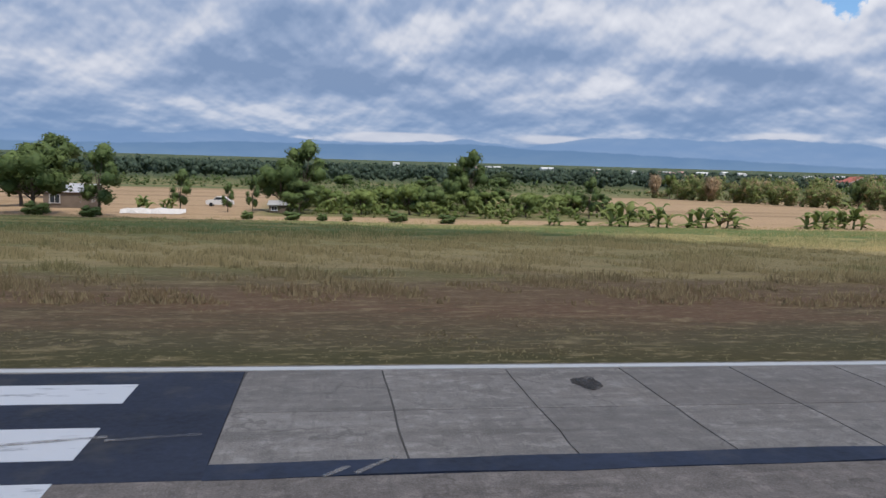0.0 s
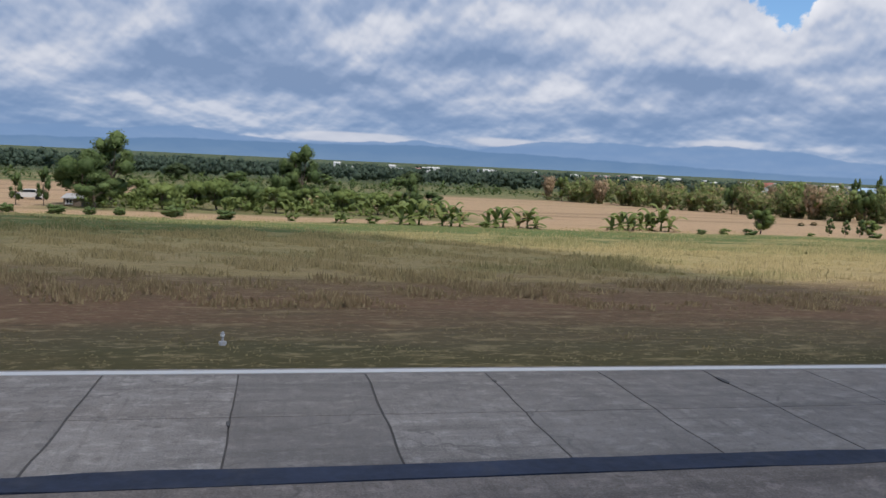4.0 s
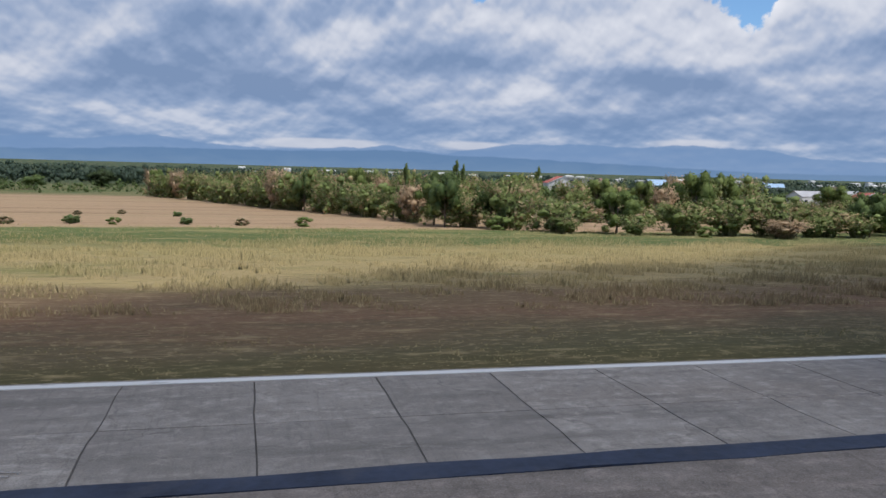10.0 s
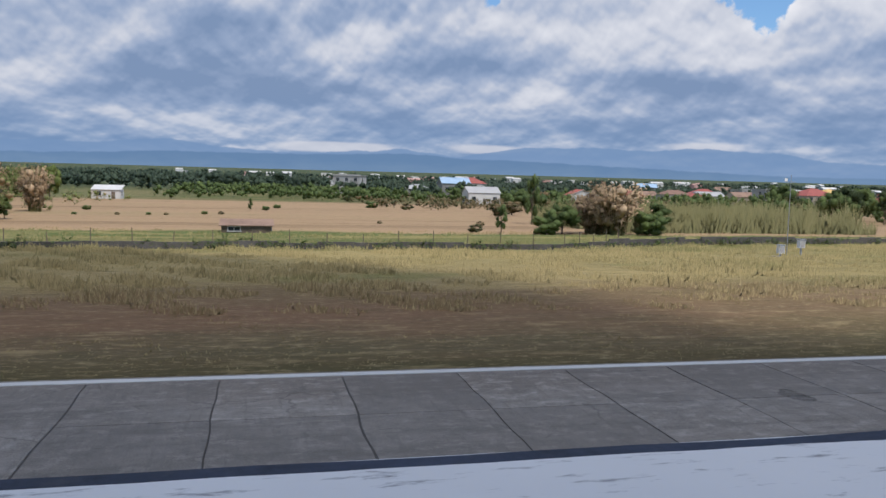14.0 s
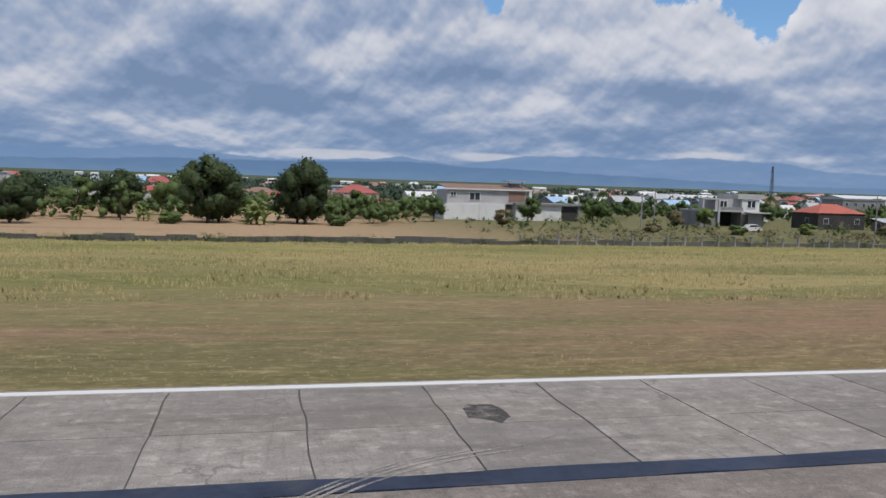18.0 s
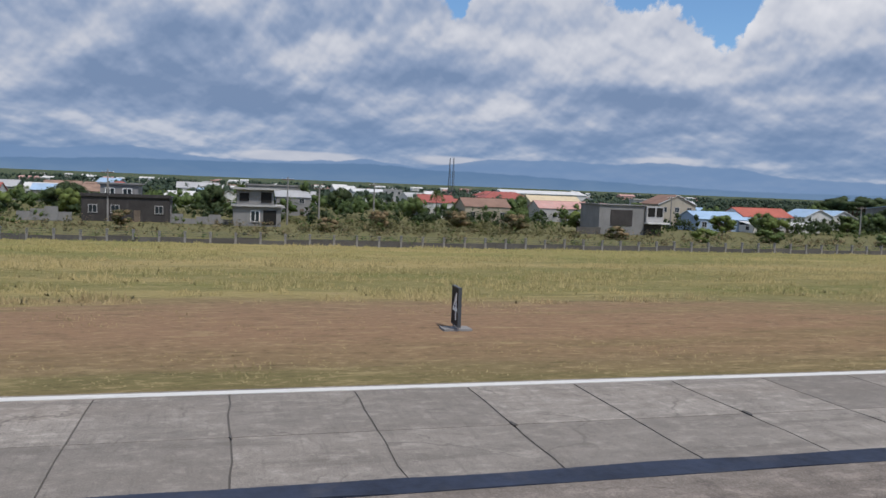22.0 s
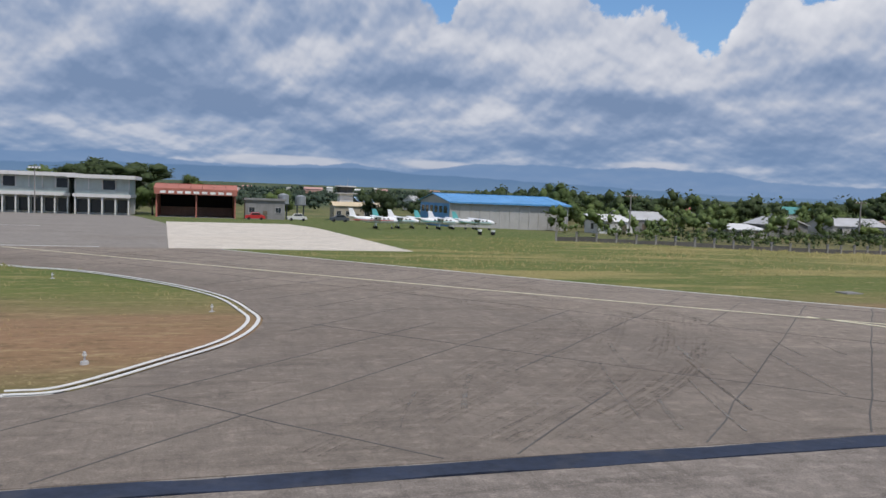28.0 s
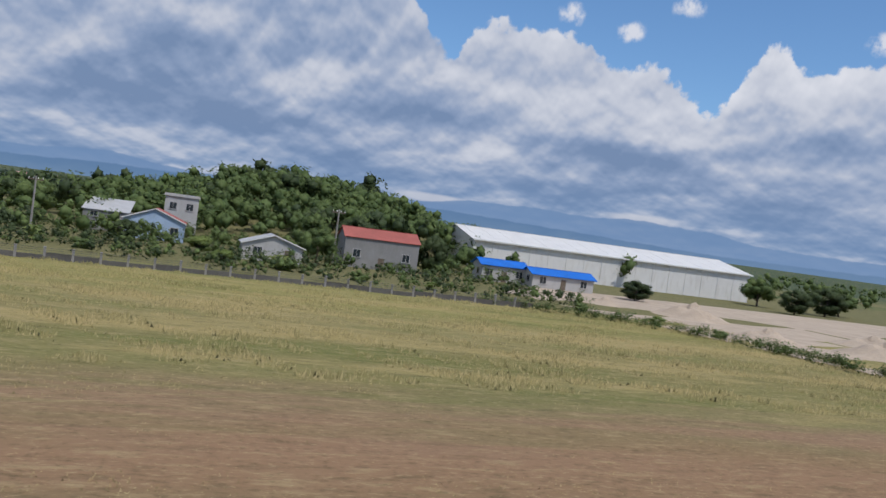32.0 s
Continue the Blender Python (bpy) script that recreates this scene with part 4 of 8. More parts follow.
stripe("edge_stripe", LEAD_IN + [(425.2, 9.75)], 0.10, "line", apron, "faded white lead-in line")
for line in ([(451.4, 33.9), (520.0, 33.2)], [(470, 40), (480, 60)], [(500, 40), (508, 58)], [(462, 50), (515, 49)]):
    stripe("apron_stripe", line, 0.14, "line", apron, "white apron line")
stripe("edge_stripe", offset(EDGE_R2, -0.12), 0.09, "line", apron, "white edge line")
# dark rubber sweeps where aircraft turn off
for k in range(7):
    a = rng.uniform(-1.6, 1.6)
    line = curve_pts([(526.5 + a, 6.8), (529.5 + 1.3 * a, 9.8), (532.6 + 1.4 * a, 14.5), (529.5 + 1.6 * a, 22.0), (522.5 + 1.6 * a, 30.0)][: 3 + k % 3])
    for d in (0.0, 0.11, 0.20, 0.34):
        stripe("rubber_mark", offset(line, d), rng.uniform(0.03, 0.09), "rubber", apron, "", 0.0145 + 0.0003 * k)
# pale tyre sweeps on the taxiways and scuffs on the runway
for k in range(9):
    d, w = (0.0, 0.75, 1.5, 2.0, 2.5, 3.0, 3.6, 4.3, 5.2)[k], (0.30, 0.26, 0.12, 0.18, 0.10, 0.14, 0.10, 0.16, 0.10)[k]
    stripe("tyre_mark", curve_pts([(440.6 + d, 13.2 - 0.1 * d), (439.2 + d, 11.6), (438.7 + d, 9.6), (439.1 + 1.1 * d, 7.8), (439.7 + 1.25 * d, 6.6)][: 5 - k % 2]), w, "scuff", apron, "", 0.0160 + 0.0002 * k)
for k in range(16):
    x0, y0, ln = 526.0 + rng.uniform(0, 13), rng.uniform(6.8, 11.0), rng.uniform(1.2, 3.6)
    stripe("tyre_mark", [(x0 + 0.25 * ln * q + 0.1 * q * q, y0 + ln * q * 0.8) for q in np.linspace(0, 1, 6)], rng.uniform(0.03, 0.08), "scuff", apron, "", 0.0165 + 0.0001 * k)
for cx, cy, r, a0, a1 in ((160.8, 4.4, 2.6, 1.9, 3.0), (160.9, 4.4, 2.05, 1.9, 3.1), (255.4, 4.2, 3.0, 1.7, 3.0), (255.4, 4.2, 2.3, 1.7, 3.1), (224.5, 4.4, 2.7, 1.8, 3.1), (230.4, 4.6, 2.2, 0.2, 1.4), (306.0, 4.0, 3.6, 1.0, 2.2), (105.0, 4.0, 3.9, 1.3, 2.5), (105.0, 4.0, 3.2, 1.3, 2.5), (50.5, 4.2, 2.8, 1.5, 2.8), (66.0, 4.0, 3.0, 1.2, 2.2)):
    stripe("tyre_mark", [(cx + r * math.cos(a) * 1.3, min(9.3, cy + r * math.sin(a))) for a in np.linspace(a0, a1, 20)], 0.030, "mark", runway, "", 0.014)
    for d in (0.06, 0.11, -0.09):
        stripe("tyre_mark", [(cx + (r + d) * math.cos(a) * 1.3, min(9.3, cy + (r + d) * math.sin(a))) for a in np.linspace(a0 + 0.1 + d, a1 - 0.15 + d, 16)], 0.022, "mark", runway, "", 0.0143)

# dark repaired patches and spills on the slabs
for k in range(34):
    px, py = ((3.05, 8.7), (103.4, 7.05), (45.2, 9.0), (58.1, 8.9))[k] if k < 4 else (-0.5 + 20.4 * (k - 3) + 6 * noise.noise((k * 3.3, 1, 0)), 7.8 + 1.3 * noise.noise((k * 1.9, 7, 0)))
    if 416 < px < 462 or 512 < px < 553:
        continue
    r = 0.16 + 0.12 * abs(noise.noise((k * 2.7, 3, 0)))
    ring = [(px + math.cos(a) * r * (1.1 + 0.7 * noise.noise((math.cos(a) * 1.3, math.sin(a) * 1.3, k))), py + math.sin(a) * r * (1.7 + 0.9 * noise.noise((math.cos(a) * 1.7, math.sin(a) * 1.7, k + 50))), 0.0055) for a in np.linspace(0, 2 * math.pi, 15)[:-1]]
    part("stain_patch", prism(bmesh.new(), ring, 0.01), "stain", runway)
for x0, y0, dx, dy in ((0.25, 6.15, 0.35, 0.35), (0.0, 6.1, 0.2, 0.2), (-3.2, 6.9, 1.3, 0.25), (-1.9, 7.05, 0.8, 0.12), (17.0, 5.2, 0.9, 0.9), (18.6, 4.9, 1.2, 1.1), (29.0, 5.4, 1.4, 0.5), (46.0, 5.9, 0.5, 0.4)):
    stripe("tyre_mark", [(x0 + dx * q, y0 + dy * q) for q in np.linspace(0, 1, 5)], 0.045, "mark", runway, "", 0.014)

# ---------------------------------------------------------------- overhead clouds that shade the near ground
for name, blobs in (("cloud", ((-27, -2, 56), (28, -12.5, 26), (-62, -6, 50))), ("cloud", ((112, 2, 35), (88, -3, 28), (142, -12, 25), (126, -20, 30)))):
    bm = bmesh.new()
    for cx, cy, r in blobs:
        o = to_sun * (230 / to_sun.z)
        q = bmesh.ops.create_icosphere(bm, subdivisions=4, radius=1.0)["verts"]
        for v in q:
            d = v.co.copy()
            k = 1 + 0.07 * noise.noise(d * 2.3 + Vector((cx, cy, 0))) + 0.05 * noise.noise(d * 6.0)
            v.co = Vector((cx + o.x + d.x * r * k, cy + o.y + d.y * r * 0.93 * k, 230 + d.z * r * 0.35 * k))
    tagged(new(name, mesh_of(name, bm, "cloud")), "low white cumulus cloud overhead", "cloud", kind="structure")


# ---------------------------------------------------------------- plants
def land_np(x, y):
    sm_ = lambda a, b, q: (lambda k: k * k * (3 - 2 * k))(np.clip((q - a) / (b - a), 0, 1))
    ap = sm_(392, 422, x) * (1 - sm_(545, 575, x))
    base = -np.interp(y, [-9e3, 15, 50, 105, 9e3], [0, 0, 0.85, 1.4, 1.4]) * (1 - 0.65 * sm_(545, 585, x))
    level = -np.interp(y, [-9e3, 55, 95, 115, 9e3], [0, 0, 0.9, 1.45, 1.45])
    return base * (1 - ap) + level * ap + 7.2 * np.exp(-((x - 688) / 24) ** 2 - ((y - 126) / 22) ** 2) + 0.011 * np.maximum(0.0, y - 330)


SMALL_V, SMALL_F = [], []
for i in range(4):
    for j in range(6):
        th, ph = math.pi * i / 3, 2 * math.pi * j / 5
        SMALL_V.append((math.sin(th) * math.cos(ph), math.sin(th) * math.sin(ph), math.cos(th)))
for i in range(3):
    for j in range(5):
        SMALL_F.append((i * 6 + j, (i + 1) * 6 + j, (i + 1) * 6 + j + 1, i * 6 + j + 1))
SMALL_V, SMALL_F = np.array(SMALL_V), np.array(SMALL_F)


def lobes(rng, n, centre, radii, r0, r1):
    """Leaf clumps spread through an uneven crown: centres and radii."""
    d = rng.normal(size=(n, 3))
    d /= np.linalg.norm(d, axis=1)[:, None]
    d *= rng.uniform(0.45, 1.0, (n, 1)) ** 0.5
    return np.array(centre) + d * np.array(radii), rng.uniform(r0, r1, n)


def clump_leaves(rng, cs, rs, per, flat=0.75):
    out = []
    for c, r in zip(cs, rs):
        d = rng.normal(size=(per, 3))
        d /= np.linalg.norm(d, axis=1)[:, None]
        d[:, 2] *= flat
        out.append(c + d * r * rng.uniform(0.55, 1.22, (per, 1)))
    return np.concatenate(out)


def make_tree(seed, name, mat, label, centre, radii, n=16, r0=0.10, r1=0.19, per=135, leaf=0.034, trunk=0.020, fork=0.24, flat=0.75):
    rng = np.random.default_rng(seed)
    ob = thing(name, 0, 0, 0, label, "tree", "trees behind the airfield")
    cs, rs = lobes(rng, n, centre, radii, r0, r1)
    cs[:, 2] = np.maximum(cs[:, 2], 0.10)
    bm = bmesh.new()
    lean = rng.uniform(-0.03, 0.03, 2)
    tube(bm, [(0, 0, -0.03), (lean[0] * 0.5, lean[1] * 0.5, fork * 0.5), (lean[0], lean[1], fork), (lean[0] * 1.5, lean[1] * 1.5, centre[2])], [trunk * 1.5, trunk * 1.1, trunk, trunk * 0.4], 7)
    for c in cs[: min(9, n)]:
        b = np.array((lean[0], lean[1], fork * rng.uniform(0.7, 1.2)))
        mid = (b + c) / 2 + np.array((0, 0, -0.03))
        tube(bm, [tuple(b), tuple(mid), tuple(c)], [trunk * 0.6, trunk * 0.4, trunk * 0.15], 5)
    part("trunk", bm, "bark", ob)
    ctr = clump_leaves(rng, cs, rs, int(per * 1.5), flat)
    v, f = leaf_faces(ctr, leaf * 0.78, rng)
    own = np.repeat(cs, int(per * 1.5), axis=0)
    out = (ctr - own) / 0.15 + (ctr - np.array(centre)) * 1.6 + np.array((0, 0, 0.25))
    out = np.repeat(out / np.linalg.norm(out, axis=1)[:, None], 3, axis=0)
    cv, cf, cn = cores(cs, rs * 0.70, rng, 0.30, (SMALL_V, SMALL_F))
    me = from_arrays("crown", np.concatenate([v, cv]), np.concatenate([f, cf + len(v)]), mat)
    shared("crown", soft_normals(me, np.concatenate([out, cn])), ob)
    return ob


def make_shrub(seed, name, mat, label):
    return make_tree(seed, name, mat, label, (0, 0, 0.40), (0.38, 0.38, 0.40), 22, 0.12, 0.20, 85, 0.032, 0.016, 0.10)


def make_bamboo(seed, mat, label, n=56, per=74):
    rng = np.random.default_rng(seed)
    ob = thing("bamboo_clump", 0, 0, 0, label, "bamboo", "bamboo clumps by the field")
    bm = bmesh.new()
    pts = []
    for k in range(n):
        a, r = rng.uniform(0, 6.28), 0.16 * rng.uniform(0, 1) ** 0.5
        h, out = rng.uniform(0.55, 1.02), rng.uniform(0.10, 0.40)
        b = np.array((math.cos(a) * r, math.sin(a) * r, 0))
        d = np.array((math.cos(a), math.sin(a), 0)) * out
        line = [b + d * (q ** 2.2) + np.array((0, 0, h * (q - 0.16 * q ** 4))) for q in np.linspace(0, 1, 6)]
        tube(bm, [tuple(p) for p in line], [0.008, 0.007, 0.006, 0.005, 0.004, 0.002], 4)
        q = rng.uniform(0.18, 1.0, per)
        c = b + d * (q ** 2.2)[:, None] + np.stack([0 * q, 0 * q, h * (q - 0.16 * q ** 4)], 1)
        pts.append(c + rng.normal(size=(per, 3)) * (0.020 + 0.030 * q[:, None]))
    tagged(part("cane_stand", bm, "reed", ob), "pale jointed canes", kind="stuff")
    ctr = np.concatenate(pts)
    v, f = leaf_faces(ctr, 0.030, rng, 1.1)
    out = (ctr - np.array((0, 0, 0.45))) * np.array((1.6, 1.6, 1.0)) + rng.normal(size=ctr.shape) * 0.16 + np.array((0, 0, 0.15))
    out = np.repeat(out / np.linalg.norm(out, axis=1)[:, None], 3, axis=0)
    pick = ctr[rng.choice(len(ctr), 44, replace=False)]
    pick = pick[pick[:, 2] > 0.22]
    cv, cf, cn = cores(pick, rng.uniform(0.04, 0.085, len(pick)), rng, 0.4, (SMALL_V, SMALL_F))
    me = from_arrays("foliage", np.concatenate([v, cv]), np.concatenate([f, cf + len(v)]), mat)
    shared("foliage", soft_normals(me, np.concatenate([out, cn])), ob)
    return ob


def make_banana(seed):
    """A clump of slim stems, each with a crown of long leaves that rise, arch over and fray."""
    rng = np.random.default_rng(seed)
    ob = thing("banana_plant", 0, 0, 0, "green banana plant with tattered arching leaves", "banana plant", "banana plants along the field")
    for k in range(3):
        ox, oy = ((0, 0), (-0.20, 0.08), (0.19, -0.05))[k]
        hs = (0.27, 0.16, 0.21)[k] * rng.uniform(0.9, 1.1)
        part("stem", tube(bmesh.new(), [(ox, oy, -0.03), (ox + 0.01, oy, hs * 0.5), (ox + 0.02, oy, hs)], [0.030, 0.024, 0.015], 7), "banana", ob)
        for j in range((8, 5, 6)[k]):
            a = j * 2.4 + rng.uniform(-0.4, 0.4)
            ln, up = rng.uniform(0.25, 0.55), (rng.uniform(0.4, 0.95) if j % 2 else rng.uniform(-0.25, 0.45))
            bm = bmesh.new()
            rows = []
            for i in range(9):
                q = i / 8
                rad = ln * (0.6 * q + 0.4 * q * q)
                z = hs - 0.04 + up * (1.55 * q - 1.05 * q * q) - 0.20 * ln * q ** 3
                w = 0.088 * math.sin(math.pi * min(1, 0.08 + q * 0.92)) ** 0.6 * rng.uniform(0.55, 1.15)
                c = Vector((ox + 0.02 + math.cos(a) * rad, oy + math.sin(a) * rad, z))
                s = Vector((-math.sin(a), math.cos(a), 0)) * w
                rows.append([bm.verts.new(c - s - Vector((0, 0, w * 0.6))), bm.verts.new(c), bm.verts.new(c + s - Vector((0, 0, w * 0.6)))])
            for r0, r1 in zip(rows, rows[1:]):
                bm.faces.new((r0[0], r0[1], r1[1], r1[0]))
                bm.faces.new((r0[1], r0[2], r1[2], r1[1]))
            part("leaf", bm, "banana", ob)
    return ob


def make_palm(seed):
    rng = np.random.default_rng(seed)
    ob = thing("coconut_palm", 0, 0, 0, "tall coconut palm with drooping fronds", "palm", "palms behind the airfield")
    part("trunk", tube(bmesh.new(), [(0, 0, -0.03), (0.02, 0, 0.3), (0.05, 0, 0.6), (0.06, 0, 0.82)], [0.020, 0.015, 0.013, 0.012], 7), "bark", ob)
    for j in range(13):
        a, up = j * 2.4, rng.uniform(-0.05, 0.22)
        cs = []
        for q in np.linspace(0.05, 1, 34):
            c = np.array((0.06 + math.cos(a) * 0.30 * q, math.sin(a) * 0.30 * q, 0.82 + up * q - (up + 0.22) * q ** 2.2))
            for s in (-1, 1):
                cs.append(c + np.array((-math.sin(a), math.cos(a), -0.6)) * s * 0.03 * rng.uniform(0.4, 1.2) + np.array((0, 0, -0.02)))
        v, f = leaf_faces(np.array(cs), 0.030, rng)
        shared("frond", from_arrays("frond", v, f, "leaf"), ob)
    return ob


MAKERS = {
    "broad": lambda: make_tree(11, "broadleaf_tree", "leaf", "leafy broad green tree with uneven crown", (0, 0, 0.56), (0.36, 0.36, 0.34), 22),
    "broad_b": lambda: make_tree(12, "broadleaf_tree", "leaf", "leafy broad green tree with uneven crown", (0.03, 0, 0.55), (0.38, 0.36, 0.35), 26, 0.09, 0.16),
    "broad_c": lambda: make_tree(13, "broadleaf_tree", "leaf_light", "light green tree with rounded crown", (0, 0.02, 0.54), (0.37, 0.37, 0.34), 20, 0.11, 0.18),
    "mango": lambda: make_tree(14, "mango_tree", "leaf_light", "low mango tree with light green foliage", (0, 0, 0.48), (0.37, 0.37, 0.34), 20, 0.12, 0.20, 100, 0.040, 0.022, 0.2),
    "dark": lambda: make_tree(15, "dark_tree", "leaf_dark", "dense dark green rounded tree", (0, 0, 0.52), (0.36, 0.36, 0.38), 32, 0.12, 0.18, 150, 0.036, 0.022, 0.2),
    "slim": lambda: make_tree(16, "slim_tree", "leaf", "tall slim tree with sparse leaves", (0, 0, 0.58), (0.28, 0.28, 0.37), 20, 0.07, 0.14, 80, 0.030, 0.016, 0.34),
    "olive": lambda: make_tree(17, "olive_green_tree", "leaf_olive", "dusty olive green tree, half dry", (0, 0, 0.54), (0.36, 0.36, 0.34), 20, 0.10, 0.17, 110),
    "rain": lambda: make_tree(18, "rain_tree", "leaf_dark", "wide dark rain tree like an umbrella", (0, 0, 0.74), (0.42, 0.42, 0.17), 40, 0.08, 0.13, 75, 0.026, 0.022, 0.36, 0.6),
    "shrub": lambda: make_shrub(21, "shrub", "leaf", "round dark green roadside shrub"),
    "shrub_b": lambda: make_shrub(22, "shrub", "leaf_light", "light green wild bush in the grass"),
    "shrub_c": lambda: make_shrub(23, "shrub", "leaf_olive", "dusty olive bush with dry twigs"),
    "bamboo": lambda: make_bamboo(31, "bamboo", "feathery green bamboo clump with dry patches"),
    "bamboo_b": lambda: make_bamboo(32, "bamboo", "feathery green bamboo clump with dry patches", 50, 66),
    "dry": lambda: make_bamboo(33, "bamboo_dry", "dry tan bamboo clump with bleached leaves", 64, 60),
    "banana": lambda: make_banana(41),
    "banana_b": lambda: make_banana(42),
    "palm": lambda: make_palm(51),
}
FIRST = {}


def plant(kind, x, y, ztop, w, label="", turn=None):
    z = land(x, y) - 0.02
    h = ztop - z
    if kind.startswith(("shrub", "mango", "broad", "dark")) and y < 130:
        w = min(w, 1.75 * h)
    if kind in FIRST:
        p = FIRST[kind]
        s = p.scale
        m = pose(x, y, z, 0, 0, turn if turn is not None else (x * 37 + y * 11) % 56 - 28) @ Matrix.Diagonal((w / s[0], w / s[1], h / s[2], 1))
        ob = copy_thing(p, m)
    else:
        ob = FIRST[kind] = MAKERS[kind]()
        ob.matrix_basis = pose(x, y, z, 0, 0, turn or 0) @ Matrix.Diagonal((w, w, h, 1))
        bpy.context.view_layer.update()
    if label:
        tagged(ob, label=label)
    return ob


# field edge, first stretch: kind, x, y, top, crown width
for row in (
    ("broad", -17.4, 50.5, 4.0, 5.2), ("broad_b", -25.8, 78, 5.2, 6.5), ("slim", -13.4, 49.5, 3.3, 4.2), ("broad_b", -21.5, 60, 3.8, 5.4), ("dark", -30, 72, 4.4, 5.4), ("broad", -36, 66, 4.6, 6.2), ("broad", -27, 64, 3.4, 5.4),
    ("slim", -10.1, 57, 1.9, 2.6), ("slim", -6.9, 57, 1.1, 1.5), ("slim", -5.2, 57, 1.6, 1.6), ("broad", -3.4, 60, 3.5, 4.4), ("slim", -1.8, 61, 4.2, 5.6), ("broad_b", -1.9, 56.5, 1.5, 3.4), ("mango", 2.4, 56.5, 1.15, 2.9), ("mango", 5.9, 57, 1.65, 2.9), ("broad", 7.8, 59, 1.5, 2.6),
    ("broad_c", 9.9, 56.5, 1.2, 2.7), ("broad_b", 10.6, 66, 3.2, 3.2), ("slim", 11.9, 66, 4.0, 4.6), ("mango", 14.7, 57.5, 1.15, 2.6), ("slim", 19.4, 57, 2.1, 2.3), ("mango", 17.4, 59, 1.0, 2.6), ("broad_c", 12.4, 60, 1.1, 2.6), ("mango", 4.2, 60, 1.3, 2.8), ("broad_b", 21.8, 62, 1.0, 2.6),
    ("shrub", -13.4, 47.6, 0.05, 3.6), ("shrub", -16.6, 48.4, 0.25, 3.0), ("shrub", -4.7, 48, -0.15, 0.9), ("shrub", -2.1, 47.7, -0.1, 1.4), ("shrub", -0.3, 47.6, -0.2, 0.8), ("shrub", 1.2, 48, -0.2, 0.8),
    ("shrub", 4.2, 47.4, 0.05, 1.9), ("shrub", 7.1, 46.8, -0.05, 2.2), ("shrub_b", 10.9, 47.6, -0.3, 1.1), ("shrub_b", 15.6, 46.8, -0.2, 1.4), ("shrub_b", 22.2, 46.0, -0.3, 1.0), ("shrub", 36.6, 46.2, -0.35, 1.3), ("shrub_b", 38.6, 46.8, -0.3, 1.2), ("shrub", 40.2, 46.4, -0.2, 1.5), ("shrub_b", 45.0, 46.8, -0.45, 1.3),
    ("broad_c", 42.3, 48.4, 1.1, 2.0), ("slim", 47.4, 48.1, 0.45, 0.9), ("slim", 48.6, 48.0, 0.35, 0.9), ("slim", 49.7, 47.9, 0.45, 0.9), ("broad_c", 52.8, 50.8, 0.45, 1.6), ("shrub", 50.4, 47.4, -0.2, 1.2), ("shrub_c", 55.6, 50.2, -0.3, 1.0), ("shrub", 58.8, 52, -0.2, 1.3), ("shrub_b", 61.4, 50.8, -0.3, 1.0), ("shrub", 65.4, 52.2, -0.3, 1.1), ("shrub_c", 68.8, 50.6, -0.3, 1.2), ("shrub_b", 72.6, 50.2, -0.1, 1.5),
    ("shrub_c", 56.8, 64, -0.6, 1.1), ("shrub_c", 59.6, 66, -0.6, 1.0), ("shrub", 64.0, 63, -0.5, 1.0),
    ("dark", 39.5, 178, 2.6, 6), ("broad", 33, 152, 1.6, 4.6), ("broad_b", 18, 146, 1.4, 4.4), ("broad", 3, 144, 1.5, 4.6), ("dark", -9, 158, 2.2, 5.0),
):
    plant(*row)
rng = np.random.default_rng(61)
for i in range(16):
    plant(("mango", "broad_c", "shrub_b", "broad_b")[i % 4], -2.5 + 1.55 * i + rng.uniform(-0.5, 0.5), rng.uniform(61, 68), rng.uniform(0.5, 1.1), rng.uniform(2.2, 3.0))
for i, (x, y, z, w) in enumerate(((-12.4, 56, 0.55, 1.6), (-10.9, 56.4, 0.45, 1.5), (13.6, 46.4, 0.1, 1.5), (17.7, 46.3, 1.6, 2.7), (20.2, 46.3, 1.3, 2.6), (23.1, 46.9, 1.15, 2.4), (25.2, 47.1, 1.0, 2.7), (31.7, 47.8, 1.05, 2.6), (34.9, 48.4, 1.6, 2.7), (33.6, 48.8, 1.0, 2.2),
                              (3.2, 58, 0.9, 2.0), (8.6, 58.6, 1.1, 2.0), (12.4, 57, 0.9, 1.9), (16.2, 56.5, 0.9, 1.9), (20.8, 57, 0.8, 1.9), (0.6, 57, 1.0, 1.8), (10.9, 54.2, 0.55, 1.6), (6.8, 55.5, 0.7, 1.7), (22.6, 55, 0.5, 1.8), (-2.9, 58.5, 0.9, 1.6), (15.0, 62, 1.0, 2.0), (1.8, 62, 1.1, 2.0))):
    plant("banana_b" if i % 2 else "banana", x, y, z, w)


# bamboo wood: a wedge with its point far behind the field
BELT = [(53, 128), (63, 108), (70, 87), (78, 66), (82, 51), (88, 43.5), (95, 40.5), (110, 41.0), (114.5, 50), (117, 60), (118, 128)]
rng = np.random.default_rng(5)
edge_pts = []
for (xa, ya), (xb, yb) in list(zip(BELT, BELT[1:]))[:9]:
    k = max(2, int(math.hypot(xb - xa, yb - ya) / 3.0))
    edge_pts += [(xa + (xb - xa) * (i + 0.5) / k + rng.uniform(0.2, 1.6), ya + (yb - ya) * (i + 0.5) / k + rng.uniform(0.3, 2.0)) for i in range(k)]
inner = []
while len(inner) < 46:
    q = (rng.uniform(53, 118), rng.uniform(47, 128))
    if within(q[0], q[1], BELT):
        inner.append(q)
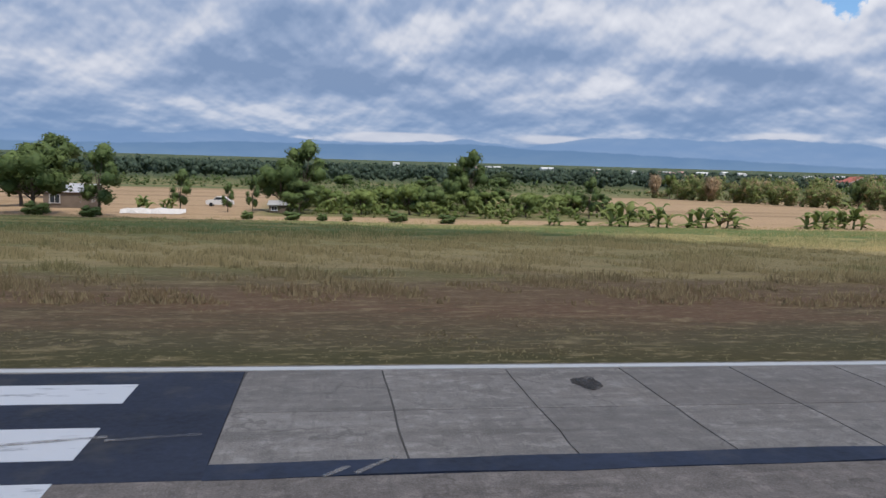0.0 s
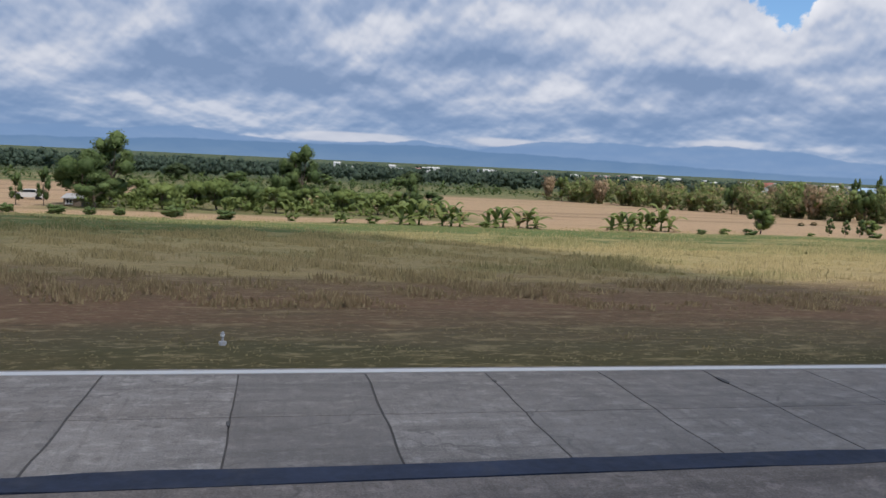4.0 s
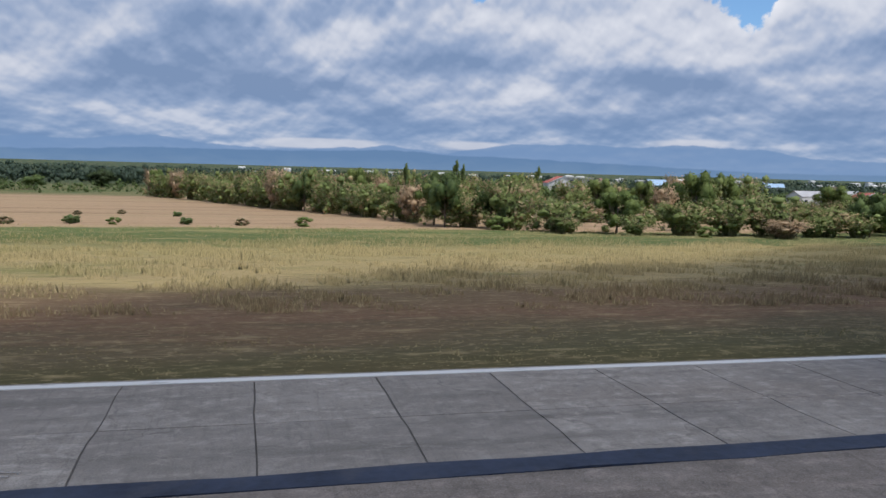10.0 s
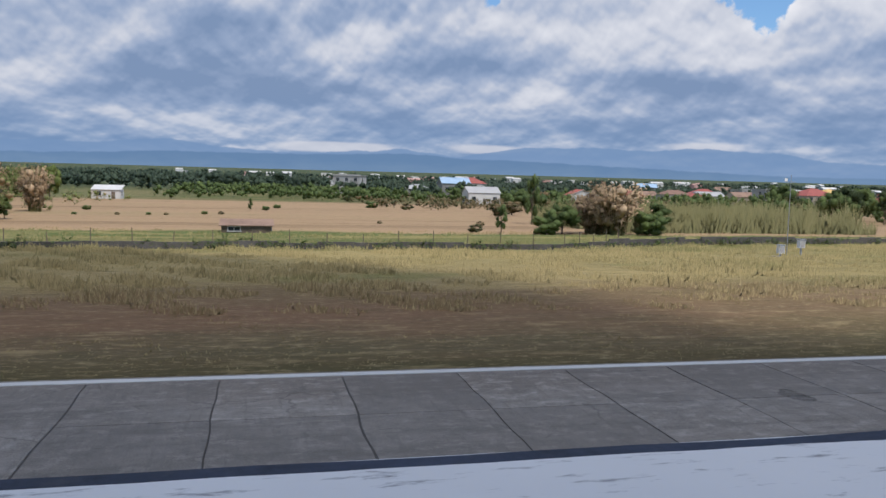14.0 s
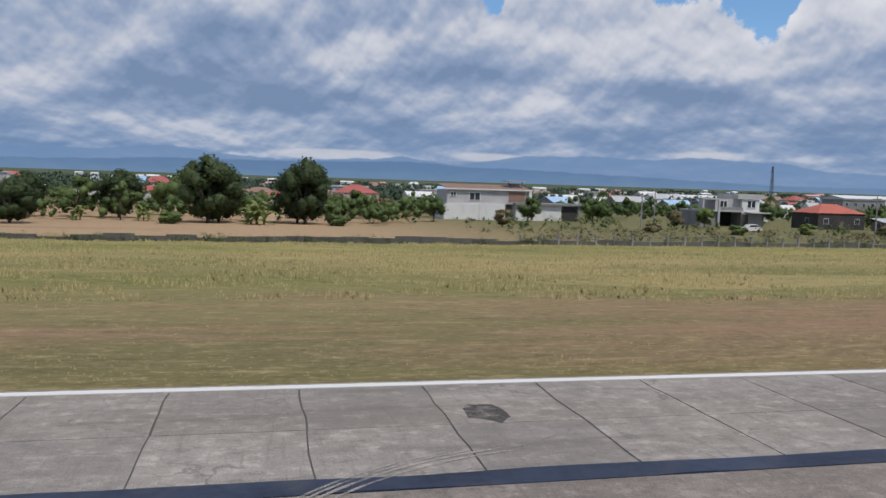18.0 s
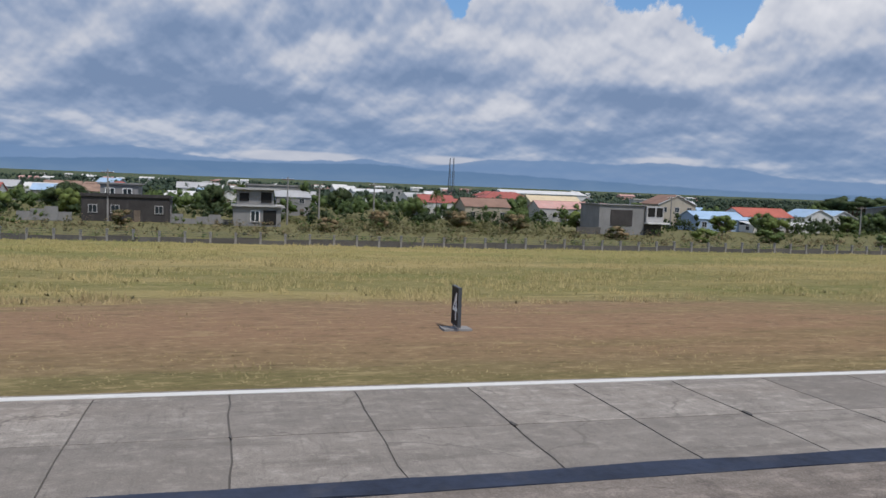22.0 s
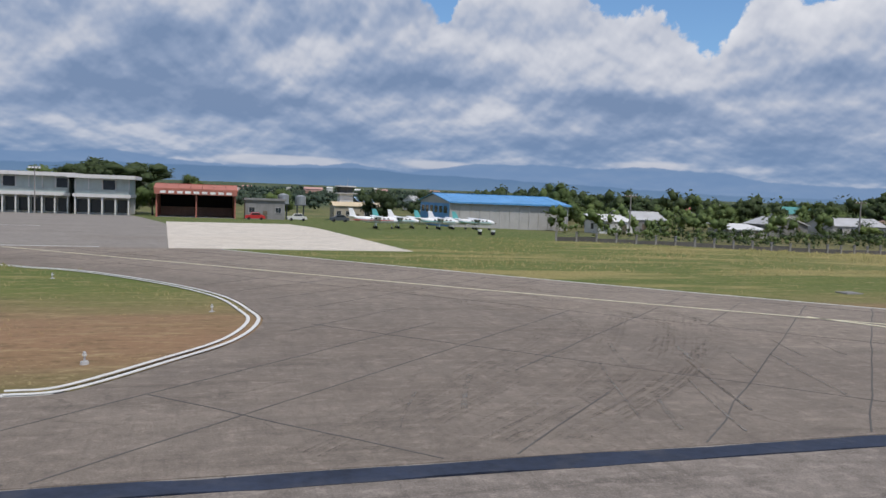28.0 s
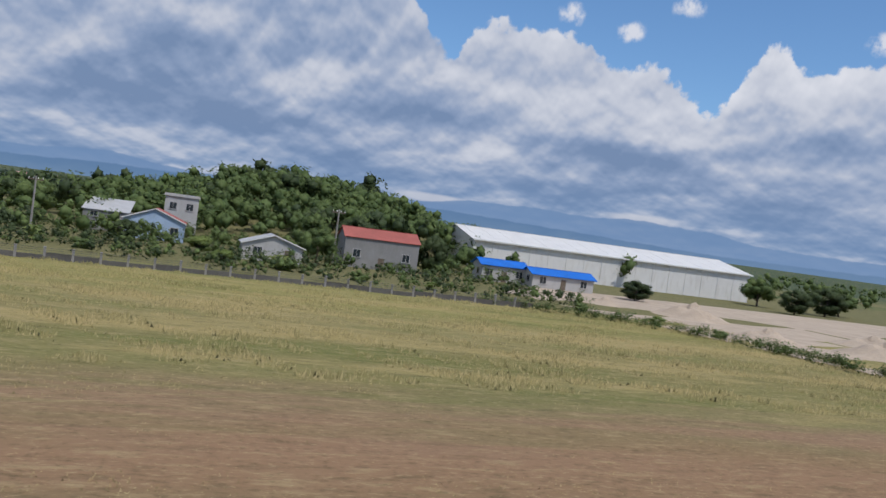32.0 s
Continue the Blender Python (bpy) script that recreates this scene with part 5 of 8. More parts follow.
for i, (x, y) in enumerate(edge_pts + inner):
    kind = ("bamboo", "bamboo_b", "bamboo_b", "dry", "bamboo", "broad", "bamboo_b", "broad_c", "bamboo", "bamboo", "bamboo_b", "broad_c")[int(rng.integers(0, 12))]
    near = i < len(edge_pts)
    top = rng.uniform(1.5, 3.1) if near else rng.uniform(2.6, 3.8)
    plant(kind, x, y, top + 0.004 * (y - 50), rng.uniform(3.4, 4.8) if kind.startswith("bam") else rng.uniform(2.6, 3.6))
for kind, x, y, z, w in (("dry", 96.6, 61, 0.9, 5.0), ("dry", 117.0, 74.7, 3.4, 3.4), ("dry", 113.2, 76, 3.9, 2.8), ("dry", 106.4, 66, 2.6, 3.0), ("dry", 85.0, 78, 1.8, 3.2), ("dry", 79.6, 84, 1.6, 3.0), ("slim", 113.2, 68, 3.4, 3.2), ("bamboo", 112.0, 50, 1.8, 3.0), ("bamboo_b", 110.4, 46, 1.5, 3.2),
                         ("slim", 95.5, 100, 4.6, 1.8), ("slim", 98.6, 108, 4.2, 1.5), ("slim", 103.8, 92, 3.9, 1.8), ("slim", 88.0, 96, 3.9, 1.6), ("dark", 77.5, 79, 1.3, 3.0), ("shrub_b", 84.6, 47.4, 0.3, 2.0), ("bamboo", 87.6, 44.0, 0.5, 2.2), ("bamboo_b", 91.0, 42.0, 0.7, 2.4), ("shrub_b", 94.4, 39.8, 0.2, 1.4),
                         ("dry", 99.2, 39.4, 0.7, 3.2), ("bamboo", 102.2, 41.0, 0.9, 2.8), ("bamboo_b", 105.4, 40.8, 1.1, 2.8), ("broad_c", 107.6, 39.6, 0.3, 1.6), ("bamboo", 109.8, 40.6, 0.7, 2.4), ("shrub_b", 112.6, 42.4, -0.1, 1.4), ("dry", 158.3, 47.0, 3.05, 4.6), ("dry", 157.6, 48.4, 2.2, 4.0), ("dry", 165.4, 60.0, 1.9, 2.4)):
    plant(kind, x, y, z, w)
# bushes on the ploughed field, then the field's end
for row in (("shrub", 121.2, 69.6, -0.75, 0.9), ("shrub_c", 124.4, 70.3, -0.8, 0.8), ("shrub", 126.8, 70.8, -0.75, 0.9), ("shrub_c", 128.2, 71.1, -0.8, 0.8), ("shrub", 131.2, 73.7, -0.7, 1.1), ("shrub_c", 132.6, 74, -0.75, 0.8), ("slim", 135.0, 86, 0.1, 1.0), ("shrub", 136.6, 88, -0.6, 1.0), ("shrub", 138.0, 96, -0.7, 1.4), ("shrub", 119.8, 81.6, -0.6, 1.2),
            ("shrub", 150.4, 104, -0.2, 2.2), ("shrub_c", 154.0, 98, -0.3, 2.2), ("slim", 150.9, 47.5, 1.0, 1.4), ("shrub_c", 149.6, 49, -0.2, 1.4), ("shrub_c", 152.4, 58, -0.5, 1.8), ("slim", 118.8, 60, 0.6, 1.6), ("shrub_c", 121.6, 47, -0.5, 1.2), ("shrub_c", 145.0, 60, -0.7, 1.4), ("shrub_c", 163.5, 70, -0.3, 2.4), ("olive", 158.8, 74, 0.5, 2.8), ("olive", 163.4, 84, 0.5, 3.2),
            ("broad", 155.0, 47.6, 1.35, 2.6), ("shrub", 153.6, 46.8, 0.7, 2.2), ("shrub", 160.8, 47.0, 1.2, 2.6), ("broad_b", 162.4, 49.5, 1.4, 2.6), ("slim", 158.0, 62, 3.0, 2.2), ("broad", 168, 96, 1.7, 3.8), ("olive", 174, 104, 1.6, 4.0), ("broad_b", 182, 98, 1.5, 3.6), ("olive", 186, 84, 0.9, 3.0), ("broad", 192, 92, 1.8, 3.6),
            ("dark", 193.6, 57.6, 1.5, 2.6), ("broad", 196.5, 74, 2.7, 3.8), ("dark", 200.6, 77, 3.1, 4.2), ("broad_b", 204.6, 79, 2.9, 4.0), ("dark", 208.4, 78, 3.5, 4.6), ("broad", 212, 88, 3.4, 4.6), ("dark", 203.4, 63, 2.4, 4.2), ("slim", 199.6, 70, 2.2, 2.4), ("slim", 209.5, 72, 2.2, 2.6), ("banana", 201.5, 71, 0.9, 2.0), ("banana_b", 206.2, 71, 0.8, 2.0), ("banana", 211.4, 71.5, 0.8, 2.0),
            ("dark", 216.8, 70, 4.9, 5.6), ("dark", 217.6, 72, 4.2, 5.0), ("dark", 225.0, 71, 5.0, 5.0), ("dark", 224.4, 73, 4.2, 4.6), ("banana", 220.9, 68.0, 1.7, 3.0), ("banana_b", 220.4, 68.4, 1.4, 2.6), ("broad_b", 231.5, 90, 2.2, 3.4), ("olive", 235, 92, 1.4, 2.8), ("broad", 206, 96, 3.6, 4.8), ("shrub", 214, 67, 0.4, 2.4), ("shrub", 227.6, 68, 0.3, 2.0)):
    plant(*row)
for x, y, h in ((114.0, 49.0, 0.95), (113.6, 40.2, 0.75)):
    ob = thing("pole_stack", x, y, land(x, y), "stack of bleached bamboo poles leaning together", "pole stack", "pole stacks on the field")
    for k in range(13):
        q = k * 2.4
        r0 = rng.uniform(0.45, 0.8)
        part("pole", tube(bmesh.new(), [(math.cos(q) * r0, math.sin(q) * r0, -0.02), (-math.cos(q) * 0.10, -math.sin(q) * 0.10, h * rng.uniform(0.85, 1.15))], [0.045, 0.028], 5), "sand", ob)


# ---------------------------------------------------------------- buildings
def house(name, x0, x1, y, ztop, roof="gable", wall="white", cover="red_roof", storeys=1, depth=None, label="", wins=0, rise=None, group="houses beyond the fence", turn=0.0, over=0.14, category="house"):
    """A house with walls, roof, door and windows; its front faces the runway."""
    w, d = x1 - x0, depth or max(2.6, (x1 - x0) * 0.72)
    z0 = land((x0 + x1) / 2, y) - 0.05
    h = ztop - z0
    rise = (0.0 if roof == "flat" else min(0.36 * h, 0.22 * (w if roof == "front" else d))) if rise is None else rise
    e = h - rise
    ob = thing(name, (x0 + x1) / 2, y, z0, label, category, group, turn)
    a = w / 2
    bm = boxm(-a, 0, 0, a, d, e)
    if roof in ("gable", "front"):
        tri = [(-a, 0, e), (-a, d, e), (-a, d / 2, h - 0.03)] if roof == "gable" else [(-a, 0, e), (a, 0, e), (0, 0, h - 0.03)]
        sh = Vector((w, 0, 0)) if roof == "gable" else Vector((0, d, 0))
        p = [bm.verts.new(q) for q in tri]
        q = [bm.verts.new(Vector(t) + sh) for t in tri]
        bm.faces.new(p[::-1] if roof == "gable" else p)
        bm.faces.new(q if roof == "gable" else q[::-1])
        bm.faces.new((p[0], p[2], q[2], q[0]))
        bm.faces.new((p[1], q[1], q[2], p[2]))
        bmesh.ops.recalc_face_normals(bm, faces=bm.faces[:])
    part("wall", bm, wall, ob)
    o, t = over, 0.05
    if roof == "gable":
        k = o * rise / (d / 2)
        part("roof_slope", prism(bmesh.new(), [(-a - o, -o, e - k), (a + o, -o, e - k), (a + o, d / 2, h), (-a - o, d / 2, h)], t), cover, ob)
        part("roof_slope", prism(bmesh.new(), [(a + o, d + o, e - k), (-a - o, d + o, e - k), (-a - o, d / 2, h), (a + o, d / 2, h)], t), cover, ob)
        part("ridge_cap", boxm(-a - o, d / 2 - 0.06, h - 0.01, a + o, d / 2 + 0.06, h + 0.025), cover, ob)
    elif roof == "front":
        k = o * rise / a
        part("roof_slope", prism(bmesh.new(), [(-a - o, d + o, e - k), (-a - o, -o, e - k), (0, -o, h), (0, d + o, h)], t), cover, ob)
        part("roof_slope", prism(bmesh.new(), [(a + o, -o, e - k), (a + o, d + o, e - k), (0, d + o, h), (0, -o, h)], t), cover, ob)
        part("barge_board", prism(bmesh.new(), [(-a - o, -o - 0.02, e - k - 0.09), (0, -o - 0.02, h - 0.09), (0, -o - 0.02, h + 0.01), (-a - o, -o - 0.02, e - k + 0.01)], -0.03), "white", ob)
        part("barge_board", prism(bmesh.new(), [(0, -o - 0.02, h - 0.09), (a + o, -o - 0.02, e - k - 0.09), (a + o, -o - 0.02, e - k + 0.01), (0, -o - 0.02, h + 0.01)], -0.03), "white", ob)
    elif roof == "hip":
        i = min(a, d / 2) * 0.92
        c = [(-a - o, -o, e - 0.04), (a + o, -o, e - 0.04), (a + o, d + o, e - 0.04), (-a - o, d + o, e - 0.04)]
        r0, r1 = ((-a + i, d / 2, h), (a - i, d / 2, h))
        for pts in ([c[0], c[1], r1, r0], [c[1], c[2], r1], [c[2], c[3], r0, r1], [c[3], c[0], r0]):
            part("roof_slope", prism(bmesh.new(), pts, 0.04), cover, ob)
    elif roof == "shed":
        part("roof_slope", prism(bmesh.new(), [(-a - o, -o, e), (a + o, -o, e), (a + o, d + o, h), (-a - o, d + o, h)], t), cover, ob)
    else:
        part("roof_slab", boxm(-a - o, -o, e - 0.10, a + o, d + o, e + 0.02), cover, ob)
        part("parapet", boxm(-a - o * 0.6, -o * 0.6, e + 0.021, a + o * 0.6, -o * 0.6 + 0.08, e + 0.17), wall, ob)
    n = wins or max(2, int(w / 1.7))
    fh = e / storeys
    ww, wh = min(0.62, w / n * 0.5), min(0.62, fh * 0.44)
    fr = bmesh.new()
    for q in ((-ww / 2 - 0.05, -0.03, 0, -ww / 2, 0.02, wh), (ww / 2, -0.03, 0, ww / 2 + 0.05, 0.02, wh), (-ww / 2 - 0.05, -0.03, wh, ww / 2 + 0.05, 0.02, wh + 0.05), (-0.015, -0.02, 0, 0.015, 0.02, wh)):
        box(fr, *q)
    fr = mesh_of("frame", fr, "pale")
    pane = mesh_of("pane", boxm(-ww / 2, -0.012, 0, ww / 2, 0.01, wh), "glass")
    sill = mesh_of("sill", boxm(-ww / 2 - 0.09, -0.07, -0.05, ww / 2 + 0.09, 0.02, 0), "pale")
    for s in range(storeys):
        for i in range(n):
            x = -a + w * (i + 0.5) / n
            if s == 0 and i == n // 2:
                dr = part("door", boxm(x - 0.26, -0.03, 0.02, x + 0.26, 0.02, min(1.05, fh * 0.78)), "wood", ob)
                part("handle", boxm(x + 0.17, -0.06, 0.48, x + 0.20, -0.03, 0.53), "steel", dr)
                continue
            wi = shared("window", fr, ob, pose(x, 0, fh * s + fh * 0.36))
            shared("pane", pane, wi)
            shared("sill", sill, wi)
        for sx, rz in ((-a, -90), (a, 90)):
            wi = shared("window", fr, ob, pose(sx, d * 0.4, fh * s + fh * 0.36, 0, 0, rz))
            shared("pane", pane, wi)
    return ob


RED2 = "house with red sheet-metal roof and white walls"
for row in (
    # name, x0, x1, y, ztop, roof, wall, cover, storeys, depth, label
    ("shed", -19.4, -16.4, 58, 0.75, "shed", "wood", "zinc", 1, 2.4, "open farm shed with pale flat zinc roof"),
    ("field_hut", -4.1, -2.7, 57.5, -0.1, "shed", "wood", "zinc", 1, 1.2, "small timber field hut with zinc roof"),
    ("field_hut", 134.0, 136.7, 45, -0.02, "shed", "wood", "rust", 1, 1.5, "small timber field hut with pale zinc roof"),
    ("house", 169.6, 175.6, 185, 1.5, "hip", "pale", "zinc", 2, 5, "distant white farmhouse with zinc roof"),
    ("shed", 112, 116, 124, 0.6, "shed", "white", "white_roof", 1, 3, "white open-sided shed in the fields"),
    ("house", 218, 224, 150, 1.7, "hip", "pale", "brown_roof", 1, 4, "distant pale house with brown hipped roof"),
    ("house", 226, 232, 150, 1.5, "gable", "white", "zinc", 1, 4, "distant white house with zinc roof"),
    ("house", 232.6, 239.4, 125, 2.7, "hip", "beige", "red_roof", 2, 6, "beige two-storey house with red hipped roof"),
    # closed walls coloured black to show the shade of an open front
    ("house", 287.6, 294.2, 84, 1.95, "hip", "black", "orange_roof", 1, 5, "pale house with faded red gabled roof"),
    ("house", 290, 297, 146, 2.0, "gable", "grey", "zinc", 1, 5, "grey house with long zinc roof"),
    ("house", 320, 329, 188, 2.8, "gable", "white", "zinc", 2, 6, "white house with long zinc roof"),
    ("house", 260.6, 266.4, 155, 2.75, "hip", "beige", "yellow_roof", 2, 6, "cream two-storey house with yellow hipped roof"),
    ("shed", 286.9, 291.2, 100, 2.4, "gable", "grey", "zinc", 1, 3, "grey block shed with zinc roof"),
    ("house", 295, 302, 114, 1.7, "gable", "white", "red_roof", 1, 5, RED2),
    ("house", 305, 311, 186, 2.3, "hip", "white", "red_roof", 1, 5, RED2),
    ("shed", 293.5, 297, 80, 0.4, "shed", "wood", "zinc", 1, 2, "low zinc canopy on timber posts"),
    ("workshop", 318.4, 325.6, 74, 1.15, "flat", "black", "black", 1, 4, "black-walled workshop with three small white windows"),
    ("house", 334, 344, 136, 2.6, "flat", "grey", "grey", 2, 6, "grey two-storey cement house with flat roof"),
    ("house", 337.0, 341.5, 108, 2.0, "shed", "grey", "zinc", 2, 4, "grey two-storey cement house with sloping roof"),
    ("house", 389, 401, 176, 3.2, "hip", "white", "red_roof", 2, 7, RED2),
    ("house", 387.8, 393.6, 97, 3.3, "front", "beige", "brown_roof", 2, 5, "two-storey house with reddish brown gabled roof"),
    ("house", 384, 394, 134, 2.6, "gable", "beige", "tan_roof", 2, 6, "beige house with tan gabled roof"),
    ("house", 361.6, 368.0, 102, 1.9, "gable", "beige", "brown_roof", 1, 5, "low beige house with faded brown roof"),
    ("house", 358.2, 363.4, 113, 2.1, "gable", "white", "red_roof", 1, 5, RED2),
    ("house", 339, 345, 142, 2.0, "gable", "white", "white_roof", 1, 5, "white house with pale roof"),
    ("house", 388.2, 397.4, 88, 1.3, "gable", "bluewall", "pale_blue_roof", 1, 5, "low house with pale blue patched roof"),
    ("house", 376.5, 385, 112, 1.8, "gable", "pale", "pink_roof", 1, 5, "low house with broad faded pink roof"),
    ("house", 395.6, 403.2, 89, 1.95, "gable", "white", "orange_roof", 1, 5, "white house with bright orange-red roof"),
    ("house", 406.4, 412.5, 126, 3.2, "front", "white", "red_roof", 2, 6, "white two-storey house with red gable"),
    ("house", 411.0, 416.0, 96, 2.0, "front", "white", "pale_blue_roof", 1, 5, "white house with pale blue gabled roof"),
    ("house", 416.2, 421.0, 97, 1.9, "front", "white", "pale_blue_roof", 1, 5, "white house with pale blue gabled roof"),
    ("house", 394.2, 404.2, 85.0, 0.25, "shed", "white", "white_roof", 1, 3, "low white annex with sloping white roof"),
    ("house", 567, 572.4, 76, 1.7, "gable", "grey", "zinc", 1, 4, "grey house with weathered zinc roof"),
    ("house", 572.4, 576.8, 65, 0.9, "shed", "pale", "white_roof", 1, 3.4, "low house with pale sloping sheet roof"),
    ("house", 579.4, 584.2, 68, 1.7, "front", "grey", "zinc", 1, 4, "grey gabled house with zinc roof"),
    ("house", 562.0, 566.0, 72, 1.3, "shed", "white", "white_roof", 1, 3, "small white house with flat sloping roof"),
    ("house", 587.4, 594.6, 68, 1.8, "gable", "pale", "zinc", 1, 4, "pale house with weathered zinc roof"),
    ("house", 599.4, 604.2, 72, 1.9, "hip", "grey", "rust", 1, 4, "grey house under a rusty hipped roof"),
    ("house", 606.6, 612.0, 77, 1.8, "gable", "white", "zinc", 1, 4, "white house with weathered zinc roof"),
    ("house", 614.4, 620.6, 107, 3.0, "gable", "pale", "teal_roof", 1, 5, "pale house with teal gabled roof"),
    ("house", 624.6, 630.0, 70, 1.7, "gable", "grey", "zinc", 1, 4, "grey house with weathered zinc roof"),
    ("house", 634.8, 641.0, 73, 2.0, "hip", "beige", "rust", 1, 4, "beige house under a rusty hipped roof"),
    ("house", 646.8, 650.4, 67, 1.75, "shed", "white", "white_roof", 1, 3.4, "small white house with white roof"),
    ("canopy", 652.0, 656.6, 58, 0.54, "shed", "pale", "white_roof", 1, 2.0, "low white canopy behind the fence"),
    ("house", 662.9, 666.8, 80, 2.6, "shed", "grey", "zinc", 2, 5, "blue-grey two-storey house with zinc gable"),
    ("house", 666.9, 672.0, 74, 2.4, "front", "bluewall", "red_roof", 1, 5, "blue-grey gabled house with red roof"),
    ("unfinished_house", 669.8, 672.9, 82, 3.75, "flat", "pale", "pale", 2, 3.6, "unfinished pale concrete house with flat roof"),
    ("house", 676.4, 681.0, 62, 1.75, "front", "pale", "zinc", 1, 3.6, "low grey house with pale zinc roof"),
    ("house", 685.2, 691.8, 68, 3.1, "gable", "grey", "red_roof", 1, 3.6, "bare cement house with bright red gabled roof"),
):
    n, x0, x1, y, zt, rf, wl, cv, st, dp, lb = row
    house(n, x0, x1, y, zt, rf, wl, cv, st, dp, lb, category="shed" if n in ("shed", "canopy", "field_hut", "workshop") else "house")


def built_up(name, x, y, label, pieces, category="house"):
    """A house put together from walls, slabs, posts and openings: (part, material, x0, y0, z0, x1, y1, z1), x and y from its corner."""
    z = land(x, y) - 0.05
    ob = thing(name, x, y, z, label, category, "houses beyond the fence")
    for nm, mt, x0, y0, z0, x1, y1, z1 in pieces:
        part(nm, boxm(x0, y0, z0, x1, y1, z1), mt, ob)
    return ob


def openings(x0, z0, w, h, y=0.0):
    """A window: frame of four bars, a mullion, a pane and a sill."""
    return [("window_pane", "glass", x0, y - 0.02, z0, x0 + w, y + 0.01, z0 + h), ("window_frame", "sign_white", x0 - 0.07, y - 0.05, z0, x0 - 0.001, y + 0.01, z0 + h), ("window_frame", "sign_white", x0 + w + 0.001, y - 0.05, z0, x0 + w + 0.07, y + 0.01, z0 + h),
            ("window_frame", "sign_white", x0 - 0.07, y - 0.05, z0 + h + 0.001, x0 + w + 0.07, y + 0.01, z0 + h + 0.07), ("window_frame", "sign_white", x0 + w / 2 - 0.03, y - 0.05, z0, x0 + w / 2 + 0.03, y - 0.021, z0 + h), ("window_sill", "pale", x0 - 0.1, y - 0.1, z0 - 0.08, x0 + w + 0.1, y + 0.01, z0 - 0.001)]


wh = built_up("white_house", 243.1, 95.5, "white two-storey house with brown ribbed roof and long annex",
    [("lower_wall", "white", 0.0, -0.6, 0, 7.9, 6.0, 2.05), ("upper_wall", "pale", 0.5, 0.0, 2.051, 11.0, 6.0, 3.75), ("annex_wall", "white", 9.3, -0.5, 0, 15.4, 4.0, 2.05), ("annex_roof", "grey", 9.1, -0.9, 2.051, 18.4, 4.3, 2.28), ("gate", "black", 15.6, -0.45, 0, 17.5, -0.35, 1.95), ("gate_post", "grey", 17.6, -0.6, 0, 17.9, -0.3, 2.05),
     ("roof_edge", "white", 0.2, -0.35, 3.751, 11.5, -0.2, 3.93), ("corner_post", "white", 11.1, -0.3, 0.9, 11.45, 0.0, 3.75), ("dark_screen", "brown_roof", 8.5, -0.06, 2.4, 10.6, -0.001, 3.6), ("canopy", "zinc", 8.6, 1.5, 4.95, 11.2, 4.0, 5.05), ("canopy_post", "post", 8.9, 1.8, 4.2, 9.02, 1.92, 4.95), ("canopy_post", "post", 10.8, 1.8, 4.2, 10.92, 1.92, 4.95), ("stair_head", "grey", 9.4, 2.2, 4.2, 10.6, 3.6, 4.7)] + openings(3.4, 2.55, 1.3, 0.85) + openings(1.0, 3.0, 0.6, 0.4))
for k in range(14):
    part("roof_rib", prism(bmesh.new(), [(0.3 + 0.8 * k, -0.2, 3.94), (1.06 + 0.8 * k, -0.2, 3.94), (1.06 + 0.8 * k, 4.6, 4.5), (0.3 + 0.8 * k, 4.6, 4.5)], 0.06), "brown_roof", wh)
# garage back and doorway are dark panels standing for unlit rooms
built_up("unfinished_house", 274.0, 88, "unfinished grey concrete house with open terrace and dark garage",
    [("ground_wall", "grey", 0.0, 0.0, 0, 2.4, 5, 1.9), ("garage_back", "dark", 2.45, 2.2, 0, 5.6, 2.4, 1.9), ("ground_wall", "grey", 5.65, 0.0, 0, 8.6, 5, 1.75), ("terrace_slab", "pale", -0.1, -0.4, 1.901, 5.7, 5, 2.08), ("column", "pale", 2.2, -0.38, 0.0, 2.42, -0.15, 1.9), ("column", "pale", 2.2, -0.38, 2.081, 2.42, -0.15, 3.35), ("column", "pale", 0.0, -0.38, 2.081, 0.2, -0.15, 3.35), ("column", "pale", 0.0, 2.4, 2.081, 0.2, 2.6, 3.35), ("roof_beam", "pale", -0.05, -0.4, 3.351, 2.6, 2.7, 3.5),
     ("upper_wall", "pale", 2.5, 0.9, 2.081, 5.9, 4.8, 3.5), ("upper_wall", "white", 5.95, 0.4, 1.76, 8.4, 4.8, 3.5), ("parapet", "pale", 5.2, 0.2, 3.52, 8.9, 5.0, 4.15), ("porch_roof", "zinc", 6.3, -0.9, 1.77, 9.2, 0.39, 1.9), ("doorway", "black", 5.7, -0.04, 0.05, 6.6, -0.001, 1.6), ("balcony_rail", "grey", 2.6, -0.36, 2.081, 5.6, -0.26, 2.45)] + openings(3.2, 2.5, 0.9, 0.7, 0.9) + openings(6.7, 2.5, 1.1, 0.8, 0.4))
# dark sheets on the walls show unlit openings; no holes are cut
built_up("unfinished_house", 331.0, 70, "grey unfinished cement house with one white window",
    [("ground_wall", "grey", 0.0, 0.0, 0, 4.0, 4.4, 1.75), ("floor_slab", "pale", -0.2, -0.3, 1.751, 4.3, 4.5, 1.88), ("upper_wall", "grey", 0.3, 0.2, 1.881, 3.4, 4.2, 3.2), ("roof_slab", "pale", -0.1, -0.3, 3.201, 3.9, 4.4, 3.34), ("upper_opening", "dark", 2.3, 0.14, 2.1, 3.2, 0.199, 3.0), ("upper_opening", "dark", 0.5, 0.14, 2.2, 1.3, 0.199, 2.9), ("ground_opening", "dark", 2.5, -0.05, 0.2, 3.6, -0.001, 1.45)] + openings(1.5, 0.5, 0.65, 0.85))
